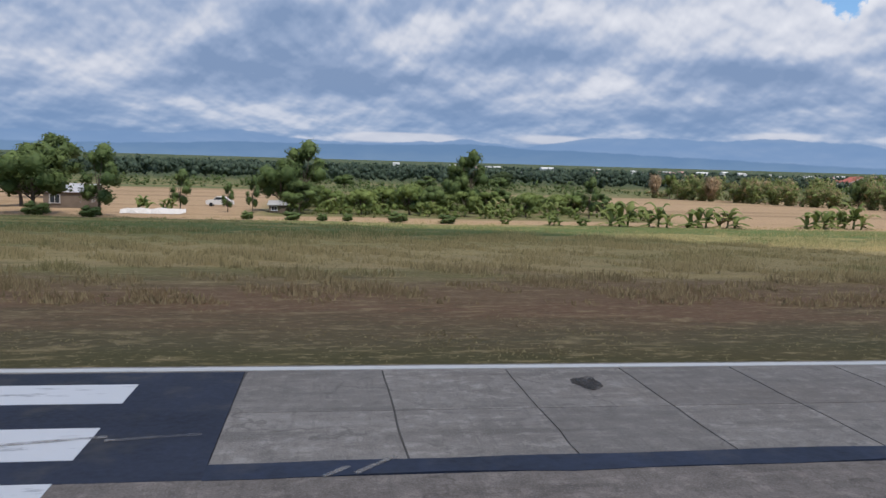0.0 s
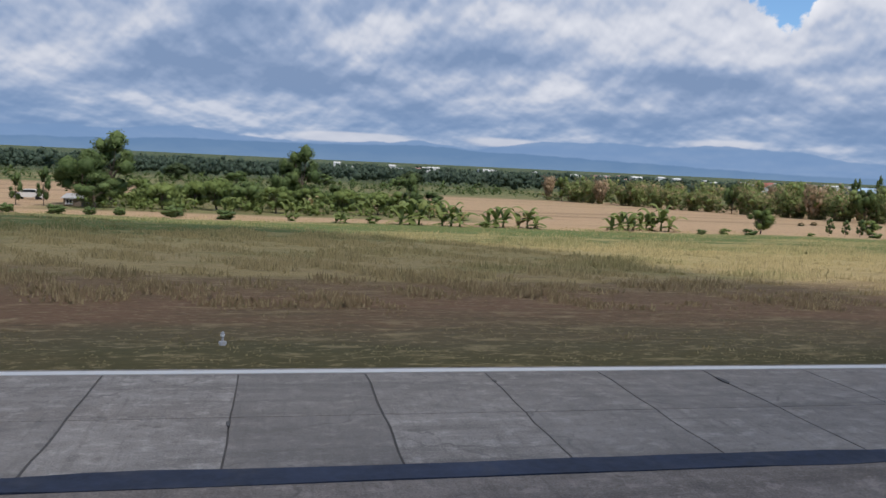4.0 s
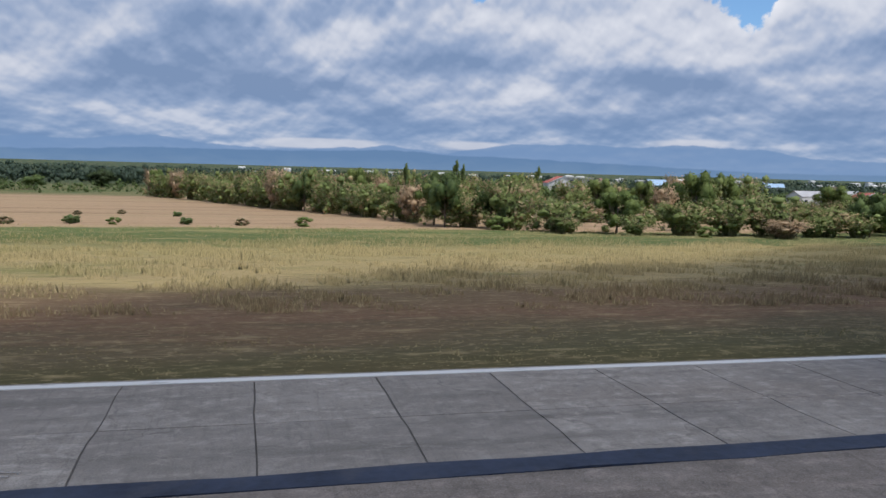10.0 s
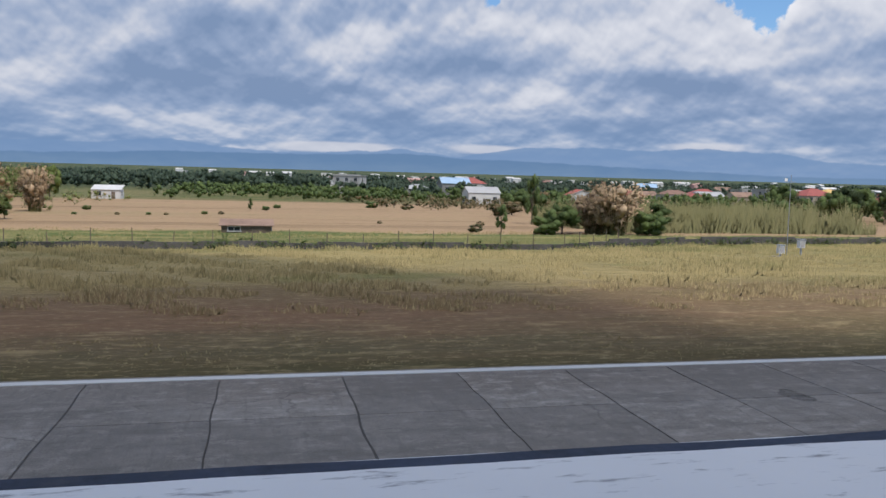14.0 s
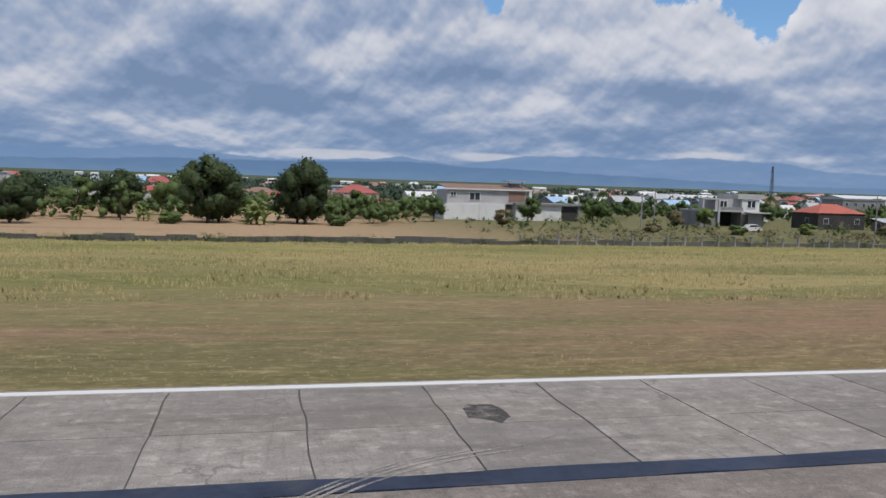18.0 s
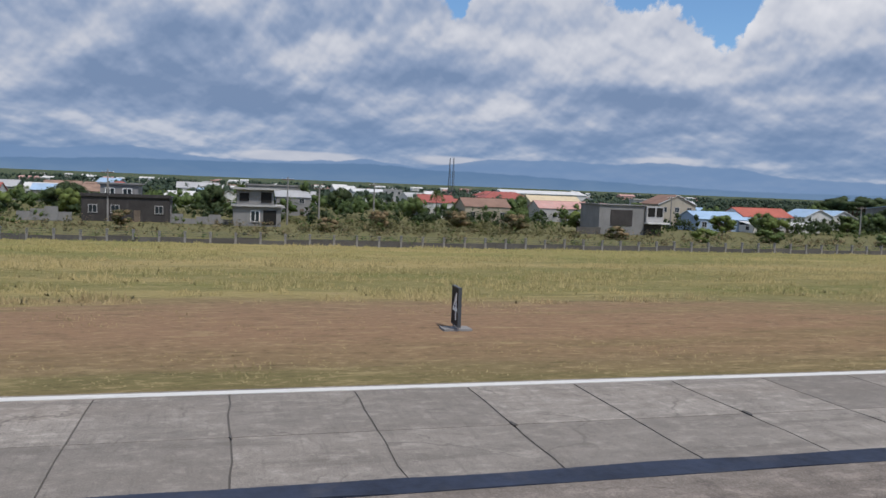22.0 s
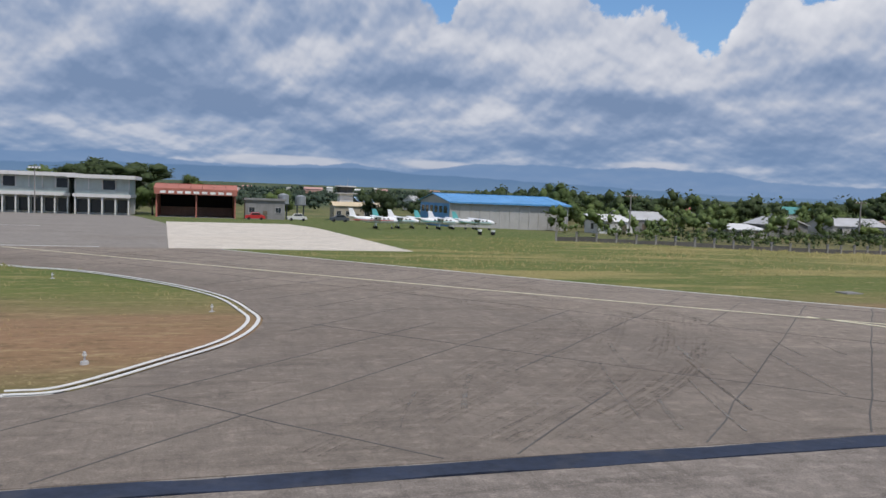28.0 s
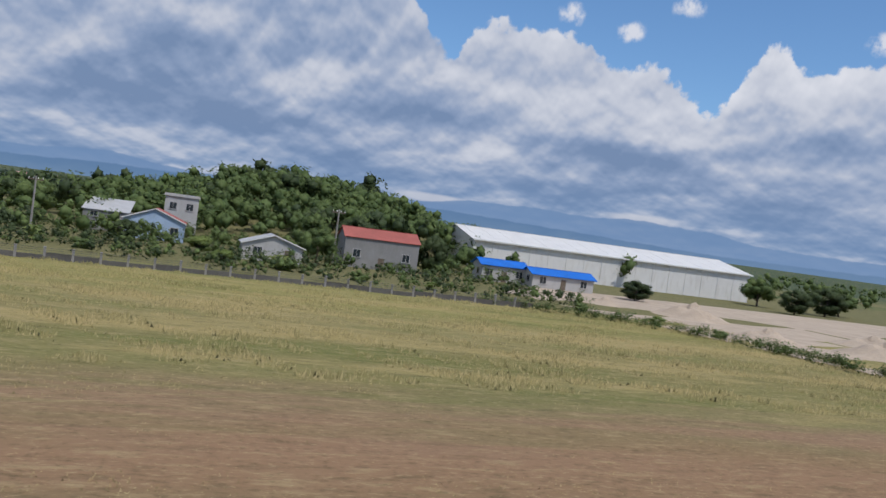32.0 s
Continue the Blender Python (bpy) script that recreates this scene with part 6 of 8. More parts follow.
built_up("house", 319.2, 79, "grey cement house rising behind the black workshop", [("wall", "grey", 0, 0, 0, 3.3, 4, 3.3), ("roof_slab", "grey", -0.2, -0.2, 3.301, 3.5, 4.2, 3.45)] + openings(0.5, 2.3, 0.7, 0.6) + openings(2.0, 2.3, 0.7, 0.6))
# balcony openings are dark sheets for the shade inside
built_up("house", 365.6, 70.5, "dark grey cement house with pale balcony block",
    [("wall", "grey", 0.0, 0.0, 0, 4.9, 4.2, 2.95), ("roof_slab", "grey", -0.15, -0.15, 2.951, 5.0, 4.3, 3.05), ("balcony_block", "pale", 5.0, -0.3, 1.35, 6.9, 4.2, 2.95), ("balcony_floor", "white", 4.9, -0.9, 1.2, 7.3, 4.2, 1.349), ("lower_room", "black", 5.0, 0.1, 0, 6.9, 4.2, 1.199), ("balcony_opening", "dark", 5.15, -0.34, 1.9, 5.9, -0.301, 2.8), ("balcony_opening", "dark", 6.1, -0.34, 1.9, 6.75, -0.301, 2.8), ("stain_panel", "black", 1.2, -0.03, 0.9, 3.6, -0.001, 2.5), ("side_wall", "block", -2.6, -0.6, 0, -0.1, -0.45, 0.75)])
w2 = thing("garden_wall", 317.0, 72, land(320, 71), "low grey cement wall beside the workshop", "wall")
for k in range(4):
    part("wall_panel", boxm(-3.2 + 1.05 * k, 0, 0, -2.17 + 1.05 * k, 0.12, 0.75 + 0.22 * ((k * 7) % 3)), "grey", w2)
w2 = thing("garden_wall", 329.6, 72, land(337, 71), "low grey cement wall beside the workshop", "wall")
for k in range(6):
    part("wall_panel", boxm(-3.8 + 1.05 * k, 0, 0, -2.77 + 1.05 * k, 0.12, 0.85 - 0.2 * ((k * 5) % 3)), "grey", w2)


def big_hall(name, x0, x1, y, ztop, wall, cover, depth, label, bays=8, open_bays=0, rise=0.7, category="hangar"):
    """A large shed of sheet-metal panels with columns between its bays."""
    z0 = land((x0 + x1) / 2, y) - 0.03
    w, h = x1 - x0, ztop - z0
    e, a = h - rise, w / 2
    ob = thing(name, (x0 + x1) / 2, y, z0, label, category)
    b = w / bays
    pan = mesh_of("wall_panel", boxm(0.03, 0.05, 0, b - 0.03, 0.13, e), wall)
    col = mesh_of("column", boxm(-0.07, 0, 0, 0.07, 0.16, e), "brick_red" if open_bays else wall)
    for i in range(bays + 1):
        shared("column", col, ob, pose(-a + i * b, 0, 0))
        if i < bays and i >= open_bays:
            shared("wall_panel", pan, ob, pose(-a + i * b, 0, 0))
    for sx in (-a, a - 0.1):
        part("end_wall", boxm(sx, 0.17, 0, sx + 0.1, depth, e), wall, ob)
    # with open bays the back wall is near-black, standing for the unlit inside
    part("back_wall", boxm(-a + 0.11, depth - 0.1, 0, a - 0.11, depth - 0.01, e), wall if not open_bays else "dark", ob)
    part("floor", boxm(-a + 0.11, 0.17, 0, a - 0.11, depth - 0.11, 0.04), "grey", ob)
    o, d = 0.3, depth
    n = max(6, int(w / 1.1))
    fs = mesh_of("roof_sheet", prism(bmesh.new(), [(0, -o, e - o * rise / (d / 2)), (w / n + 2 * o / n - 0.03, -o, e - o * rise / (d / 2)), (w / n + 2 * o / n - 0.03, d / 2, h), (0, d / 2, h)], 0.06), cover)
    bs = mesh_of("roof_sheet", prism(bmesh.new(), [(w / n + 2 * o / n - 0.03, d + o, e - o * rise / (d / 2)), (0, d + o, e - o * rise / (d / 2)), (0, d / 2, h), (w / n + 2 * o / n - 0.03, d / 2, h)], 0.06), cover)
    for i in range(n):
        x = -a - o + i * (w + 2 * o) / n
        shared("roof_sheet", fs, ob, pose(x, 0, 0.008 * (i % 2)))
        shared("roof_sheet", bs, ob, pose(x, 0, 0.008 * (i % 2)))
    part("fascia", boxm(-a - o, -o - 0.05, e - 0.20, a + o, -o - 0.005, e - 0.02), cover, ob)
    part("ridge_cap", boxm(-a - o, d / 2 - 0.12, h, a + o, d / 2 + 0.12, h + 0.05), cover, ob)
    for sx in (-a, a):
        bm = bmesh.new()
        prism(bm, [(sx, 0.17, e), (sx, d, e), (sx, d / 2, h - 0.1)], 0.08)
        bmesh.ops.recalc_face_normals(bm, faces=bm.faces[:])
        part("gable_wall", bm, wall, ob)
    return ob


big_hall("hangar", 420.6, 431.0, 84, 3.0, "grey", "pale_blue_roof", 11, "grey panelled hangar with pale blue roof", 9, 0, 0.55)
blue_hangar = big_hall("hangar", 548.0, 561.2, 77.5, 2.9, "pale", "blue_roof", 12, "long grey-walled hangar with bright blue roof", 12, 0, 0.8)
red_hangar = big_hall("open_hangar", 518.5, 527.1, 94.4, 2.9, "brick_red", "brick_red", 7, "red-framed open hangar with dark bays", 2, 2, 0.5)
part("end_cladding", boxm(-6.66, 0.2, 0.02, -6.603, 11.8, 2.5), "blue_roof", blue_hangar, "blue-painted end wall")
for k in range(6):
    part("window", boxm(-6.68, 1.0 + 1.8 * k, 1.5, -6.661, 2.2 + 1.8 * k, 2.2), "glass", blue_hangar)
part("sign_board", boxm(-4.5, -0.42, 2.62, 4.5, -0.36, 3.10), "brick_red", red_hangar, "red board with a row of white bars")
for k in range(9):
    part("sign_bar", boxm(-3.9 + 0.9 * k, -0.44, 2.72, -3.3 + 0.9 * k, -0.421, 3.0), "sign_white", red_hangar)
part("lower_cladding", boxm(-4.1, 5.6, 0.05, 4.1, 5.7, 1.1), "rust", red_hangar, "rusty partition inside")
big_hall("warehouse", 705, 745, 91, 4.9, "white", "white_roof", 15, "long white warehouse with pale sheet roof", 16, 0, 1.5, "warehouse")
# lower terminal walls are black in place of the shadowed arcade below the roof
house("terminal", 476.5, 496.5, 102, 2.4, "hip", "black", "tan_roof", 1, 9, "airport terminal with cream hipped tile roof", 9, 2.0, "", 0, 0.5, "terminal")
house("terminal", 482.0, 495.2, 104, 3.2, "hip", "beige", "tan_roof", 1, 5, "raised upper roof of the cream terminal", 4, 0.8, "", 0, 0.3, "terminal")


def wing_block(x0, x1, y, ztop, label, floors=2):
    """A flat-roofed terminal block: slabs, glazed bands between mullions, columns and a dark ground floor."""
    z0 = land((x0 + x1) / 2, y) - 0.03
    h, w = ztop - z0, x1 - x0
    ob = thing("terminal_wing", x0, y, z0, label, "terminal")
    part("roof_slab", boxm(-0.7, -0.9, h - 0.42, w + 0.7, 8.4, h), "white", ob, "deep white overhanging roof slab")
    part("back_wall", boxm(0, 7.6, 0, w, 8.0, h - 0.421), "pale", ob)
    part("floor_slab", boxm(-0.15, -0.25, h * 0.44, w + 0.15, 7.59, h * 0.52), "white", ob)
    part("spandrel", boxm(0.02, 0.02, h * 0.521, w - 0.02, 7.5, h * 0.62), "pale_green", ob)
    part("upper_wall", boxm(0.04, 0.10, h * 0.621, w - 0.04, 7.4, h - 0.422), "pale_green", ob, "pale green glazed wall")
    part("ground_wall", boxm(0.1, 1.2, 0, w - 0.1, 7.5, h * 0.438), "pale", ob)
    n = max(4, int(w / 1.25))
    pane = mesh_of("pane", boxm(0.09, 0.06, h * 0.64, w / n - 0.09, 0.098, h - 0.62), "glass")
    low = mesh_of("pane", boxm(0.1, 1.15, 0.25, w / n - 0.1, 1.198, h * 0.38), "glass")
    col = mesh_of("column", boxm(-0.08, -0.1, 0, 0.08, 0.06, h * 0.438), "white")
    mul = mesh_of("mullion", boxm(-0.05, 0.0, h * 0.63, 0.05, 0.099, h - 0.425), "white")
    for k in range(n + 1):
        shared("column", col, ob, pose(0.1 + (w - 0.2) * k / n, 0, 0))
        shared("mullion", mul, ob, pose(0.06 + (w - 0.12) * k / n, 0, 0))
        if k < n:
            if k % 4 == 2:
                shared("pane", pane, ob, pose(w * k / n, 0, 0))
            shared("pane", low, ob, pose(w * k / n, 0, 0))
    return ob


wing_block(498.9, 508.6, 100.0, 3.7, "pale flat-roofed terminal block with glazed upper floor")
wing_block(509.4, 515.3, 98.6, 3.6, "pale flat-roofed terminal block with deep roof slab")
house("shed", 466.6, 476.4, 105, 2.1, "gable", "brick_red", "green_roof", 1, 6, "long shed with dull green roof", 5, 0.8, "", 0, 0.3, "shed")
house("apron_office", 528.3, 532.9, 95.8, 1.4, "flat", "grey", "grey", 1, 3, "grey flat-roofed hut beside the apron", 3, 0, "", 0, 0.2, "hut")
house("apron_office", 541.0, 547.6, 110, 1.3, "gable", "beige", "tan_roof", 1, 4, "low tan building beside the apron", 5, 0.5, "", 0, 0.2, "building")
house("blue_shed", 699.0, 703.6, 71, 1.75, "gable", "pale", "tarp", 1, 2.6, "market stall under bright blue tarpaulin roof", 3, 0.5, "blue-roofed stalls", 0, 0.25, "stall")
house("blue_shed", 703.4, 709.8, 69, 1.5, "gable", "pale", "tarp", 1, 2.6, "market stall under bright blue tarpaulin roof", 3, 0.5, "blue-roofed stalls", 0, 0.25, "stall")

# small distant houses, a few patterns copied through the trees
rng = np.random.default_rng(8)
kinds = []
for rf, wl, cv, lb in (("gable", "white", "zinc", "small distant white house with zinc roof"), ("hip", "white", "red_roof", "small distant white house with red roof"), ("gable", "beige", "rust", "small distant house with rusty roof"), ("flat", "pale", "pale", "small distant pale two-storey house"), ("gable", "white", "white_roof", "small distant building with white roof"), ("gable", "grey", "pale_blue_roof", "small distant house with blue roof"), ("front", "white", "orange_roof", "small distant house with orange roof")):
    x = 170 + len(kinds) * 31.0
    kinds.append(house("distant_house", x, x + 5.5, 128 + 9 * len(kinds), 1.6 if rf != "flat" else 1.9, rf, wl, cv, 2 if rf == "flat" else 1, 4.5, lb, 3, None, "distant houses in the trees"))
bpy.context.view_layer.update()
for i in range(52):
    x = rng.uniform(190, 440) if i < 24 else rng.uniform(555, 650) if i < 30 else rng.uniform(150, 480)
    y = rng.uniform(125, 190) if i < 30 else rng.uniform(190, 330)
    s = rng.uniform(0.8, 1.2) * (1.3 if y > 190 else 1)
    copy_thing(kinds[i % len(kinds)], pose(x, y, land(x, y) - 0.05, 0, 0, rng.uniform(-25, 25)) @ Matrix.Diagonal((s, s, s * (1.1 if y > 190 else 1), 1)))
for x, y, w, zt, cv in ((330, 262, 12, 2.2, "white_roof"), (414, 232, 28, 4.2, "white_roof"), (372, 262, 16, 2.8, "white_roof")):
    house("commercial_building", x, x + w, y, zt, "gable", "white", cv, 1, 12, "long distant white commercial building", 9, 1.0, "distant commercial buildings", 0, 0.3, "building")

# ---------------------------------------------------------------- trees past the fence and round the apron
for row in (
    ("broad", 239.5, 84, 1.9, 3.0), ("broad_b", 252.4, 90, 1.9, 3.4), ("broad", 261.5, 92, 2.0, 3.2), ("olive", 265, 78, 1.0, 2.6), ("mango", 271, 82, 1.4, 2.6), ("broad", 287.6, 95, 2.3, 3.2), ("palm", 268, 104, 3.4, 3.4), ("broad_b", 299.6, 88, 1.8, 3.0), ("broad", 305, 92, 2.4, 3.6), ("mango", 310, 82, 1.4, 3.0), ("broad_c", 315, 86, 1.9, 3.2), ("dark", 314.4, 90, 2.3, 5.0),
    ("olive", 243.6, 72, 0.8, 2.4), ("shrub_c", 256, 66, 0.1, 2.0), ("shrub", 263.4, 64, 0.2, 1.8), ("shrub_b", 273, 67, 0.3, 2.0), ("shrub_c", 281, 66, 0.2, 2.0), ("shrub", 294, 68, 0.3, 2.2), ("shrub_b", 302, 66, 0.3, 2.2), ("shrub", 312, 64, 0.3, 2.0), ("olive", 323, 62, 0.5, 2.2), ("shrub_c", 338, 62, 0.4, 2.2), ("olive", 343, 66, 0.9, 2.8),
    ("olive", 351, 70, 1.0, 3.4), ("olive", 356, 68, 0.9, 3.2), ("broad", 360, 78, 1.5, 3.2), ("mango", 366, 76, 1.3, 3.0), ("shrub_c", 362, 60, 0.4, 2.4), ("shrub_b", 369, 58, 0.5, 2.4), ("shrub", 377, 60, 0.6, 2.6), ("broad_c", 382, 74, 1.4, 3.2), ("mango", 387, 72, 1.3, 3.2), ("broad", 391.6, 80, 1.8, 3.4), ("shrub", 386, 56, 0.5, 2.4),
    ("shrub_b", 394, 56, 0.5, 2.4), ("broad_b", 402, 78, 1.6, 3.2), ("broad", 407, 74, 1.5, 3.2), ("shrub", 401, 58, 0.5, 2.4), ("shrub_b", 408.4, 60, 0.6, 2.6), ("dark", 414.6, 70, 1.7, 3.2), ("broad", 411.4, 84, 2.2, 3.6), ("shrub", 414, 60, 0.6, 2.4), ("broad_b", 385, 98, 2.3, 3.8), ("broad", 352, 92, 2.2, 3.6), ("palm", 332, 98, 3.2, 3.2), ("palm", 358, 104, 3.4, 3.4),
    ("palm", 300.6, 112, 3.4, 3.2), ("slim", 341, 112, 3.2, 3.4), ("dark", 329, 104, 2.6, 3.6), ("dark", 347, 118, 2.8, 4.4), ("broad", 376, 120, 3.0, 4.4), ("rain", 424, 101, 4.5, 10), ("rain", 429.5, 102, 4.3, 9), ("broad", 430.4, 88, 2.2, 3.4), ("dark", 434, 92, 2.5, 3.6), ("dark", 417.5, 88, 2.6, 3.6),
    ("rain", 457.5, 119, 5.6, 12), ("rain", 465.0, 121, 6.6, 15), ("rain", 472.5, 119, 5.6, 12), ("rain", 512.0, 120, 6.2, 17), ("rain", 487, 130, 4.9, 10), ("dark", 476, 124, 4.0, 6), ("broad", 517, 112, 3.6, 5.5), ("dark", 513, 120, 4.2, 6), ("broad_b", 504, 124, 4.0, 6), ("palm", 480, 121, 4.3, 4), ("broad", 567.5, 95, 5.7, 5.6), ("broad", 533.6, 112, 3.4, 5), ("dark", 546, 104, 3.4, 5), ("broad", 556, 96, 3.4, 5),
    ("dark", 468, 128, 4.4, 8), ("broad", 502, 115, 5.6, 9), ("dark", 509, 117, 6.3, 11), ("broad_b", 521, 112, 4.6, 6), ("broad", 437, 108, 3.2, 5.5), ("broad", 440, 126, 4.0, 6),
    ("dark", 561.0, 84, 2.8, 4.0), ("broad", 565.4, 88, 3.4, 4.6), ("broad_b", 569.6, 90, 3.6, 4.6), ("dark", 575, 84, 3.0, 4.2), ("slim", 578.6, 80, 3.6, 3.6), ("broad", 583.4, 82, 3.4, 4.4), ("mango", 586.0, 62, 1.3, 2.8), ("dark", 590.4, 86, 3.6, 4.6), ("broad_b", 596.4, 78, 3.3, 4.2), ("dark", 601.8, 84, 3.9, 4.8), ("broad", 606, 92, 4.3, 5.0), ("dark", 611.8, 86, 4.0, 4.8),
    ("broad", 617, 84, 3.6, 4.6), ("broad_b", 622.6, 80, 3.4, 4.4), ("dark", 627.4, 90, 4.6, 5.4), ("broad", 632.4, 82, 4.0, 4.6), ("dark", 637.4, 92, 4.8, 5.6), ("slim", 642.4, 84, 4.2, 4.0), ("broad", 643.6, 76, 3.2, 4.0), ("dark", 650, 80, 3.8, 4.6), ("broad_b", 655.4, 74, 3.3, 4.2), ("broad", 657.8, 86, 4.2, 4.8), ("palm", 616, 74, 3.6, 3.4), ("palm", 640, 70, 3.2, 3.2),
    ("mango", 593.6, 62, 1.2, 2.8), ("mango", 604.6, 60, 1.2, 2.8), ("broad_c", 613, 64, 1.6, 3.0), ("mango", 620.6, 60, 1.3, 2.8), ("broad_c", 632.6, 62, 1.5, 3.0), ("mango", 641.6, 59, 1.2, 2.6), ("mango", 655, 62, 1.6, 3.0), ("dark", 667.8, 66, 1.5, 2.8), ("mango", 673.4, 62, 1.2, 2.6), ("shrub", 679.0, 55, 0.7, 2.4), ("dark", 693.6, 70, 3.4, 3.4), ("broad", 682.6, 66, 3.0, 3.6),
    ("dark", 688, 78, 4.2, 5), ("broad_b", 683, 74, 3.6, 4.6), ("shrub", 683.4, 52, 0.5, 2.0), ("shrub_b", 688.4, 51.4, 0.4, 2.0), ("mango", 674.8, 54, 0.8, 2.4), ("shrub", 666.4, 54, 0.6, 2.4), ("shrub_b", 660.4, 54, 0.6, 2.4), ("banana", 663, 57, 1.0, 1.8), ("banana_b", 678.4, 56, 1.1, 1.8), ("dark", 712.6, 66, 1.6, 3.4), ("broad", 741, 84, 3.2, 5.0), ("dark", 746, 78, 3.2, 5), ("broad_b", 752, 82, 3.4, 5.4),
    ("dark", 738, 74, 2.6, 4.0), ("shrub", 697.5, 47.5, 0.4, 2.0), ("shrub_b", 700.4, 43, 0.4, 1.8), ("shrub", 701.6, 38.5, 0.4, 1.8), ("shrub_b", 702.3, 34, 0.3, 1.6), ("shrub", 702.4, 30, 0.3, 1.5),
):
    plant(*row)


# far woods, joined: many small leaf clumps per tree
def woods(name, xs_, ys_, hs, per, mat, label, spread=0.42, leaf=0.13):
    low = hs.max() < 2.6
    rng = np.random.default_rng(len(name) * 7 + len(xs_))
    n = len(xs_)
    k = 7
    lob = rng.normal(size=(n, k, 3))
    lob /= np.linalg.norm(lob, axis=2)[..., None]
    lob *= rng.uniform(0.3, 1.0, (n, k, 1)) * np.array((spread, spread, 0.40 if low else 0.36))
    lob[..., 2] += 0.42 if low else 0.54
    m = int(per * 1.4) // k
    d = rng.normal(size=(n, k, m, 3))
    d /= np.linalg.norm(d, axis=3)[..., None]
    c = lob[:, :, None, :] + d * rng.uniform(0.6, 1.15, (n, k, m, 1)) * rng.uniform(0.14, 0.24, (n, k, 1, 1))
    c = c.reshape(n, -1, 3) * hs[:, None, None]
    c[..., 0] += xs_[:, None]
    c[..., 1] += ys_[:, None]
    c[..., 2] += land_np(xs_, ys_)[:, None]
    c[..., 2] = np.maximum(c[..., 2], land_np(xs_, ys_)[:, None] + 0.05)
    c = c.reshape(-1, 3)
    v, f = leaf_faces(c, np.repeat(hs * leaf * 0.72, k * m), rng)
    lc = lob.reshape(-1, 3) * np.repeat(hs, k)[:, None] + np.repeat(np.stack([xs_, ys_, land_np(xs_, ys_)], 1), k, axis=0)
    tc = np.repeat(np.stack([xs_, ys_, land_np(xs_, ys_) + hs * 0.5], 1), k * m, axis=0)
    out = (c - np.repeat(lc, m, axis=0)) / np.repeat(hs * 0.2, k * m)[:, None] + (c - tc) / np.repeat(hs, k * m)[:, None] + np.array((0, 0, 0.25))
    out = np.repeat(out / np.linalg.norm(out, axis=1)[:, None], 3, axis=0)
    if hs.max() > 1.25 and mat != "reed":
        few = np.arange(len(lc)) % k < (2 if low else 4)
        cv, cf, cn = cores(lc[few], np.repeat(hs, k)[few] * (0.12 if low else 0.15), rng, 0.45, (SMALL_V, SMALL_F))
        v, f, out = np.concatenate([v, cv]), np.concatenate([f, cf + len(v)]), np.concatenate([out, cn])
    ob = new(name, soft_normals(from_arrays(name, v, f, mat), out))
    return tagged(ob, label, "woods", kind="stuff")


rng = np.random.default_rng(9)
n = 900
fy = rng.uniform(195, 300, n)
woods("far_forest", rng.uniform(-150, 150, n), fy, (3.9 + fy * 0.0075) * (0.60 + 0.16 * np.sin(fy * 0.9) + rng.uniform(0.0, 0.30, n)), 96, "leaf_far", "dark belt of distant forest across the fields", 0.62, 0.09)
n = 260
woods("far_woods", rng.uniform(-140, 60, n), rng.uniform(132, 185, n), rng.uniform(1.2, 2.3, n), 78, "leaf", "hedgerow of small trees beyond the fields", 0.8, 0.10)
n = 380
woods("far_woods", rng.uniform(118, 240, n), rng.uniform(128, 190, n), rng.uniform(1.6, 3.0, n), 78, "leaf", "green small trees beyond the ploughed field", 0.8, 0.10)
n = 1500
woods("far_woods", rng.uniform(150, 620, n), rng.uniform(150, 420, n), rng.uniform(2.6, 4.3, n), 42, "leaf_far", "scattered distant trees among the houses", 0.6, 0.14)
brng = np.random.default_rng(77)
woods("garden_woods", brng.uniform(238, 402, 230), brng.uniform(62, 99, 230), brng.uniform(0.5, 1.35, 230), 72, "leaf", "low green bushes and young trees round the houses", 0.8, 0.10)
n = 420
woods("far_woods", rng.uniform(228, 440, n), rng.uniform(99, 150, n), rng.uniform(1.8, 3.4, n), 66, "leaf", "small trees between the houses", 0.55, 0.13)
n = 150
woods("garden_woods", rng.uniform(296, 420, n), rng.uniform(76, 98, n), rng.uniform(1.2, 2.5, n), 78, "leaf_dark", "dark garden trees between the houses", 0.55, 0.11)
n = 150
woods("field_woods", rng.uniform(168, 236, n), rng.uniform(70, 95, n), rng.uniform(1.2, 3.0, n), 78, "leaf", "scrubby trees at the edge of the field", 0.6, 0.11)
n = 130
woods("garden_woods", rng.uniform(655, 702, n), rng.uniform(62, 84, n), rng.uniform(0.9, 2.3, n), 78, "leaf", "garden shrubs and trees round the houses", 0.6, 0.11)
n = 170
woods("far_woods", rng.uniform(552, 700, n), rng.uniform(94, 170, n), rng.uniform(3.4, 6.0, n), 84, "leaf_dark", "thick trees behind the houses", 0.5, 0.09)
n = 190
woods("far_woods", rng.uniform(556, 668, n), rng.uniform(63, 96, n), rng.uniform(1.4, 3.2, n), 72, "leaf", "thick garden trees between the houses", 0.5, 0.09)
n = 130
woods("garden_woods", rng.uniform(588, 662, n), rng.uniform(60, 76, n), rng.uniform(1.3, 2.5, n), 84, "leaf_dark", "dark dense trees before the houses", 0.55, 0.10)
n = 560
woods("hill_woods", rng.normal(684, 22, n), rng.normal(116, 13, n), rng.uniform(2.6, 4.8, n), 96, "leaf", "dense green trees covering the hill", 0.5, 0.085)
n = 260
woods("far_woods", rng.uniform(735, 1150, n), rng.uniform(78, 420, n), rng.uniform(2.6, 5.2, n), 60, "leaf", "trees beyond the warehouse", 0.5, 0.10)
